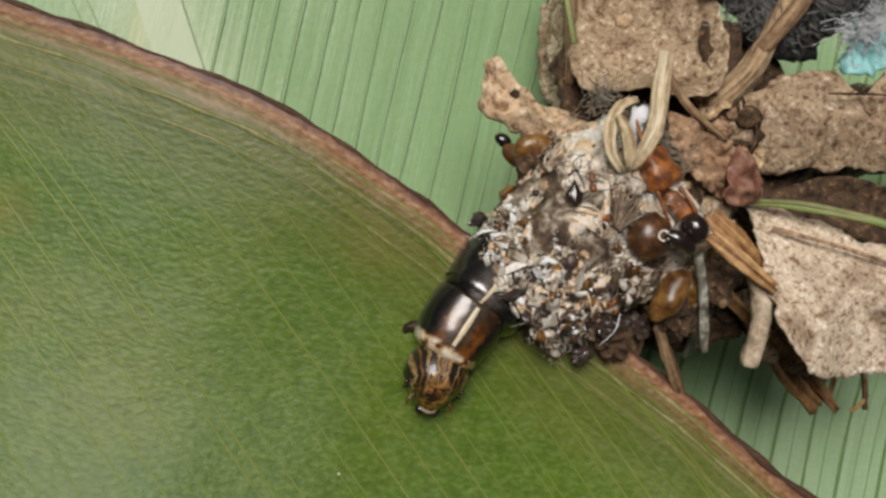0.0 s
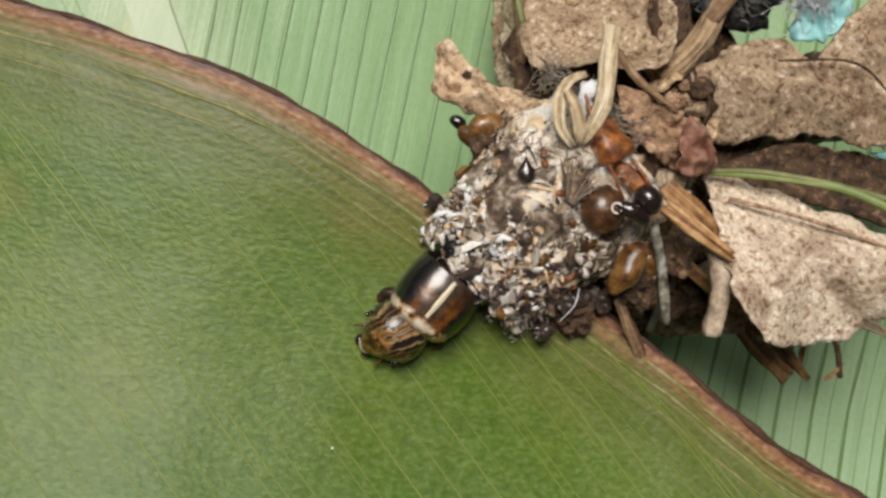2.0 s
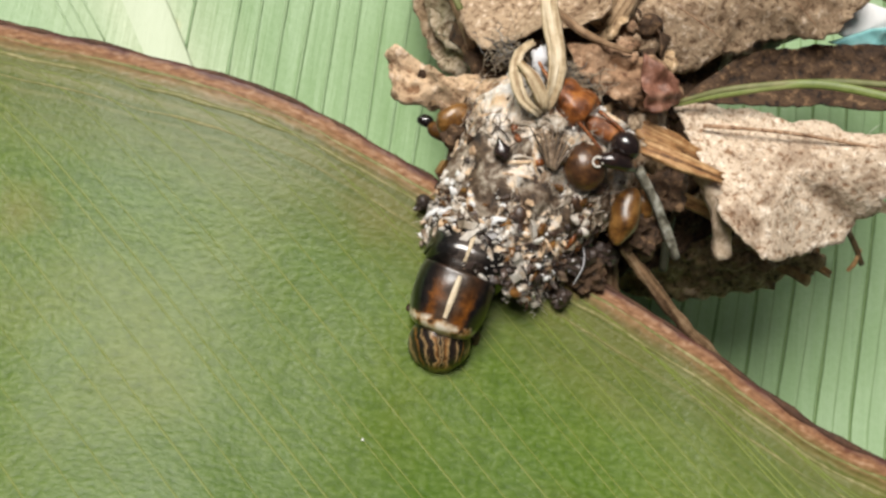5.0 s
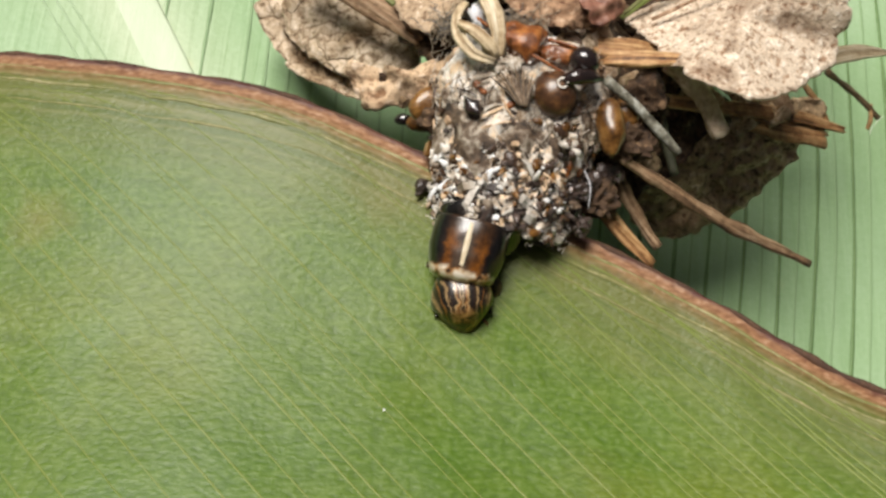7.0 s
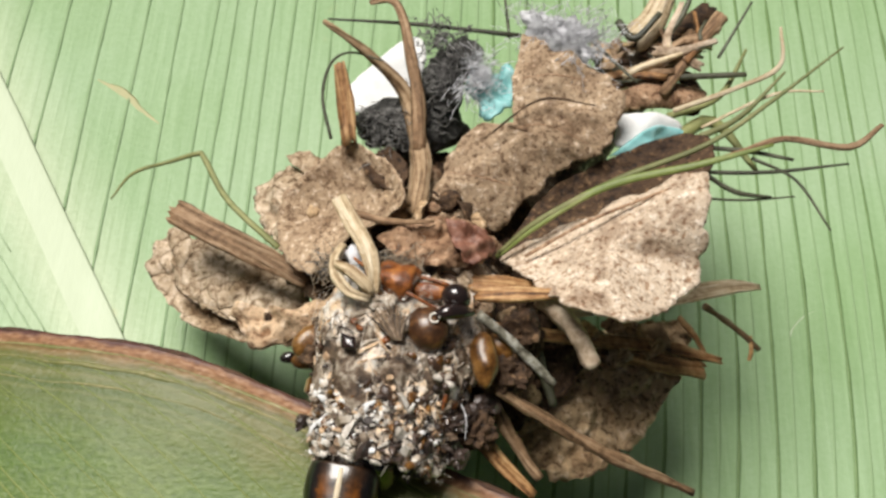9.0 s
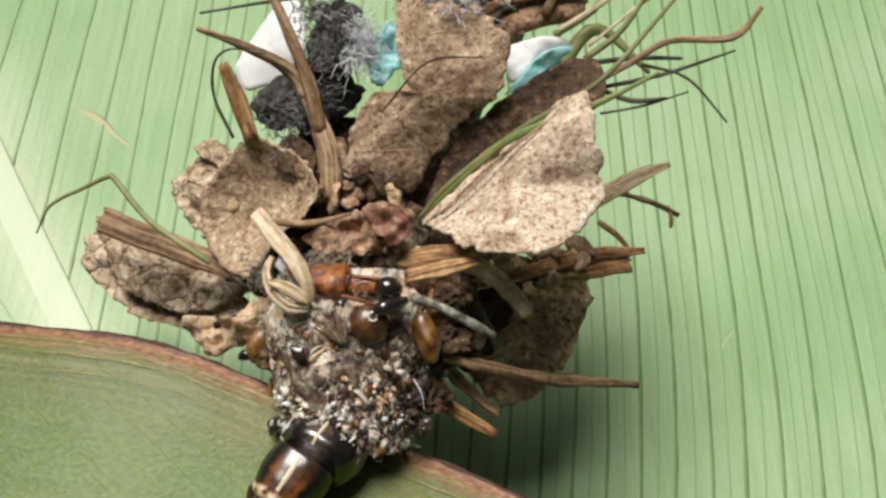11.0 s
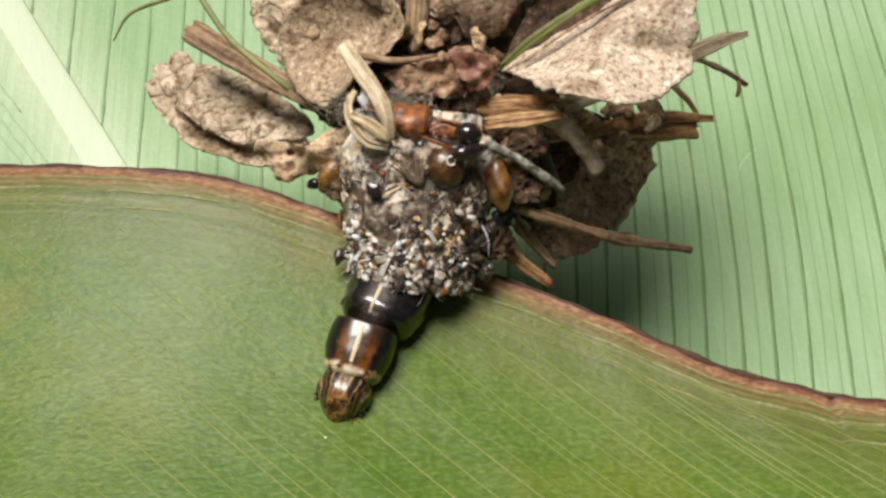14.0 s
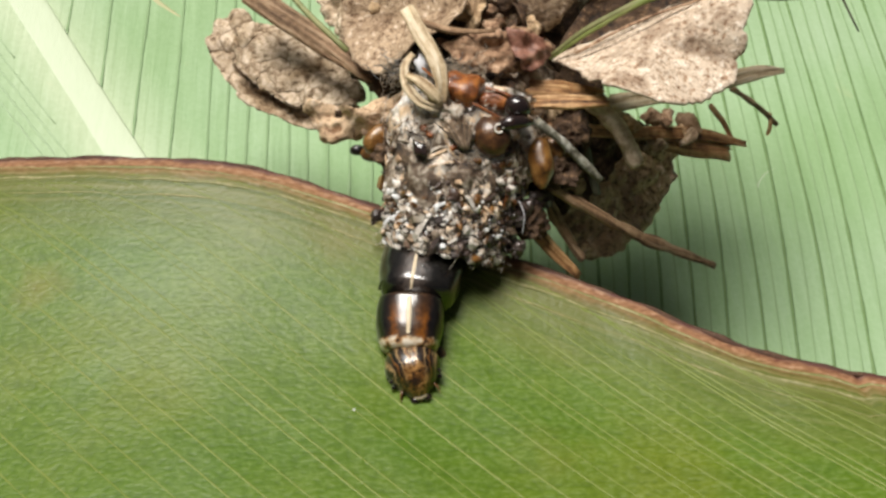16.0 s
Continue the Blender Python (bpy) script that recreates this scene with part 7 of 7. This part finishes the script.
    walk(shield, [
        (0, pose(0.00000, -0.00001, 0.00005, 19.94, -1.80, 7.07)),
        (0.2, pose(0.00000, -0.00011, 0.00002, 20.05, -0.44, 1.73)),
        (0.4, pose(0.00000, -0.00028, -0.00002, 20.05, -0.08, 0.31)),
        (0.6, pose(0.00000, -0.00035, -0.00004, 20.05, -0.09, 0.35)),
        (0.8, pose(-0.00001, -0.00046, -0.00007, 20.05, 0.30, -1.16)),
        (1, pose(-0.00001, -0.00017, 0.00001, 20.04, 0.59, -2.30)),
        (1.2, pose(0.00003, -0.00034, -0.00004, 20.01, -1.14, 4.47)),
        (1.5, pose(0.00002, -0.00024, -0.00001, 20.02, -0.99, 3.87)),
        (1.6, pose(0.00000, -0.00015, 0.00001, 20.05, -0.22, 0.88)),
        (1.8, pose(-0.00002, -0.00031, -0.00004, 21.74, 1.00, -3.48)),
        (2, pose(0.00001, -0.00020, -0.00003, 29.56, -0.59, 1.33)),
        (2.2, pose(0.00000, -0.00005, 0.00004, 19.98, -1.43, 5.63)),
        (2.4, pose(0.00002, -0.00026, -0.00002, 20.94, -1.32, 4.84)),
        (2.6, pose(0.00002, -0.00012, 0.00002, 19.92, -1.98, 7.78)),
        (2.8, pose(0.00000, -0.00011, 0.00002, 20.05, -0.46, 1.79)),
        (3, pose(0.00000, -0.00012, 0.00001, 22.48, -0.67, 2.23)),
        (3.2, pose(0.00000, -0.00012, 0.00001, 27.12, -0.40, 1.01)),
        (4.2, pose(-0.00000, -0.00001, 0.00005, 33.32, -2.15, 4.11)),
        (5.3, pose(-0.00000, -0.00013, -0.00003, 40.54, 0.92, -1.32)),
        (5.5, pose(-0.00000, -0.00007, 0.00001, 42.44, 0.58, -0.77)),
        (5.8, pose(-0.00001, -0.00018, -0.00007, 42.79, 2.74, -3.62)),
        (6, pose(0.00000, 0.00003, 0.00008, 36.28, 0.70, -1.19)),
        (6.2, pose(0.00001, -0.00016, -0.00005, 39.36, -1.19, 1.79)),
        (6.5, pose(0.00001, -0.00017, -0.00008, 44.87, -1.33, 1.63)),
        (6.8, pose(-0.00000, -0.00008, 0.00000, 44.30, 0.44, -0.55)),
        (7, pose(-0.00000, 0.00005, 0.00011, 46.67, -0.16, 0.19)),
        (7.2, pose(0.00002, -0.00028, -0.00012, 38.92, -2.46, 3.75)),
        (7.5, pose(0.00002, -0.00021, -0.00008, 38.02, -2.80, 4.42)),
        (7.8, pose(0.00001, -0.00030, -0.00010, 33.45, -1.00, 1.91)),
        (8, pose(0.00001, 0.00005, 0.00008, 33.02, 2.88, -5.57)),
        (8.2, pose(-0.00000, -0.00030, -0.00011, 34.91, 0.11, -0.20)),
        (8.5, pose(0.00006, -0.00053, -0.00034, 42.91, -3.21, 4.23)),
        (9, pose(0.00001, -0.00006, 0.00003, 24.16, -2.75, 8.20)),
        (9.2, pose(0.00001, -0.00008, 0.00002, 32.35, -5.94, 11.67)),
        (11.3, pose(-0.00001, -0.00021, -0.00009, 41.66, 2.26, -3.11)),
        (11.5, pose(-0.00001, -0.00017, -0.00009, 47.25, 2.38, -2.69)),
        (11.8, pose(0.00002, -0.00017, -0.00009, 48.57, -3.81, 4.09)),
        (12, pose(-0.00000, -0.00028, -0.00020, 48.70, 0.24, -0.26)),
        (12.2, pose(0.00000, -0.00011, -0.00002, 44.74, -1.32, 1.63)),
        (12.5, pose(-0.00003, 0.00008, 0.00014, 48.28, -6.64, 7.18)),
        (12.8, pose(0.00000, 0.00008, 0.00012, 43.14, 0.27, -0.36)),
        (13, pose(-0.00004, 0.00012, 0.00017, 45.89, -7.31, 8.58)),
        (13.3, pose(0.00003, -0.00016, -0.00007, 44.95, -5.32, 6.48)),
        (13.5, pose(-0.00000, -0.00023, -0.00008, 37.44, 0.23, -0.36)),
        (13.8, pose(0.00000, -0.00034, -0.00011, 32.44, -0.35, 0.69)),
        (14, pose(0.00003, -0.00033, -0.00006, 24.57, -1.42, 4.15)),
        (14.5, pose(0.00002, -0.00031, -0.00003, 20.25, -0.71, 2.75)),
        (15, pose(0.00001, -0.00028, -0.00002, 20.03, -0.75, 2.94)),
        (15.5, pose(-0.00002, -0.00033, -0.00003, 20.02, 0.95, -3.74)),
        (16, pose(0.00003, -0.00025, -0.00001, 19.97, -1.53, 6.02)),
    ])
    walk(head, [
        (0, pose(0.00018, -0.00138, -0.00042, 12.65, -6.77, 27.71)),
        (0.2, pose(0.00005, -0.00148, -0.00045, 54.86, -5.23, 21.01)),
        (0.4, pose(0.00001, -0.00166, -0.00050, 65.81, -3.06, 12.08)),
        (0.6, pose(0.00001, -0.00172, -0.00051, 53.04, 8.75, -37.05)),
        (0.8, pose(-0.00004, -0.00183, -0.00054, 43.64, 8.23, -34.48)),
        (1, pose(-0.00007, -0.00154, -0.00047, 57.87, -3.49, 13.84)),
        (1.2, pose(0.00014, -0.00171, -0.00051, 59.82, -6.75, 27.60)),
        (1.5, pose(0.00012, -0.00161, -0.00048, 39.49, -8.07, 33.75)),
        (1.6, pose(0.00003, -0.00152, -0.00046, 56.71, 2.51, -9.87)),
        (1.8, pose(-0.00011, -0.00166, -0.00055, 43.26, 11.45, -44.80)),
        (2, pose(0.00004, -0.00148, -0.00073, 37.81, 9.00, -21.01)),
        (2.2, pose(0.00015, -0.00142, -0.00043, 55.74, -7.42, 30.65)),
        (2.4, pose(0.00015, -0.00163, -0.00052, 58.35, -7.40, 28.42)),
        (2.6, pose(0.00022, -0.00149, -0.00045, 55.62, -6.06, 24.57)),
        (2.8, pose(0.00005, -0.00148, -0.00045, 62.75, 0.09, -0.34)),
        (3, pose(0.00006, -0.00148, -0.00052, 48.86, 9.92, -35.47)),
        (3.2, pose(0.00003, -0.00142, -0.00063, 40.83, 15.36, -44.50)),
        (4.2, pose(0.00012, -0.00124, -0.00073, 74.26, -5.28, 10.15)),
        (5.3, pose(-0.00004, -0.00126, -0.00096, 73.32, -13.27, 19.82)),
        (5.5, pose(-0.00003, -0.00117, -0.00096, 62.99, -12.85, 17.81)),
        (5.8, pose(-0.00013, -0.00126, -0.00104, 74.22, -7.66, 10.23)),
        (6, pose(-0.00003, -0.00116, -0.00076, 81.36, 13.74, -24.46)),
        (6.2, pose(0.00006, -0.00130, -0.00095, 67.44, 18.87, -30.90)),
        (6.5, pose(0.00006, -0.00122, -0.00108, 71.55, 21.61, -29.10)),
        (6.8, pose(-0.00002, -0.00114, -0.00100, 90.17, -4.72, 5.95)),
        (7, pose(0.00001, -0.00097, -0.00093, 60.41, -14.55, 17.41)),
        (7.2, pose(0.00014, -0.00142, -0.00102, 75.85, -5.24, 8.03)),
        (7.5, pose(0.00015, -0.00137, -0.00095, 76.81, -3.30, 5.22)),
        (7.8, pose(0.00007, -0.00153, -0.00088, 65.64, 0.04, -0.08)),
        (8, pose(-0.00015, -0.00117, -0.00069, 61.23, 0.62, -1.20)),
        (8.2, pose(-0.00001, -0.00151, -0.00092, 67.20, -0.29, 0.52)),
        (8.5, pose(0.00019, -0.00160, -0.00131, 93.25, -7.99, 10.62)),
        (9, pose(0.00022, -0.00138, -0.00054, 55.79, -4.01, 12.01)),
        (9.2, pose(0.00034, -0.00128, -0.00074, 62.62, -7.36, 14.53)),
        (11.3, pose(-0.00011, -0.00131, -0.00104, 71.97, -5.72, 7.93)),
        (11.5, pose(-0.00010, -0.00118, -0.00114, 74.75, -5.56, 6.30)),
        (11.8, pose(0.00016, -0.00114, -0.00116, 93.28, -6.97, 7.54)),
        (12, pose(-0.00001, -0.00126, -0.00127, 102.22, -8.89, 9.67)),
        (12.2, pose(0.00006, -0.00116, -0.00103, 75.33, -4.52, 5.60)),
        (12.5, pose(0.00022, -0.00088, -0.00092, 41.15, -13.65, 15.11)),
        (12.8, pose(-0.00001, -0.00100, -0.00085, 65.56, 4.52, -5.93)),
        (13, pose(0.00024, -0.00088, -0.00085, 77.57, 0.11, -0.13)),
        (13.3, pose(0.00024, -0.00119, -0.00108, 71.31, -12.00, 14.93)),
        (13.5, pose(-0.00001, -0.00140, -0.00095, 31.53, -3.52, 5.71)),
        (13.8, pose(0.00002, -0.00158, -0.00087, 26.52, -3.39, 6.77)),
        (14, pose(0.00014, -0.00166, -0.00064, 18.88, -0.55, 1.60)),
        (14.5, pose(0.00009, -0.00168, -0.00051, 14.44, -1.76, 6.82)),
        (15, pose(0.00009, -0.00165, -0.00049, 14.23, -1.69, 6.62)),
        (15.5, pose(-0.00012, -0.00170, -0.00051, 14.31, 0.59, -2.32)),
        (16, pose(0.00018, -0.00162, -0.00049, 13.21, -5.59, 22.52)),
    ])


motions()
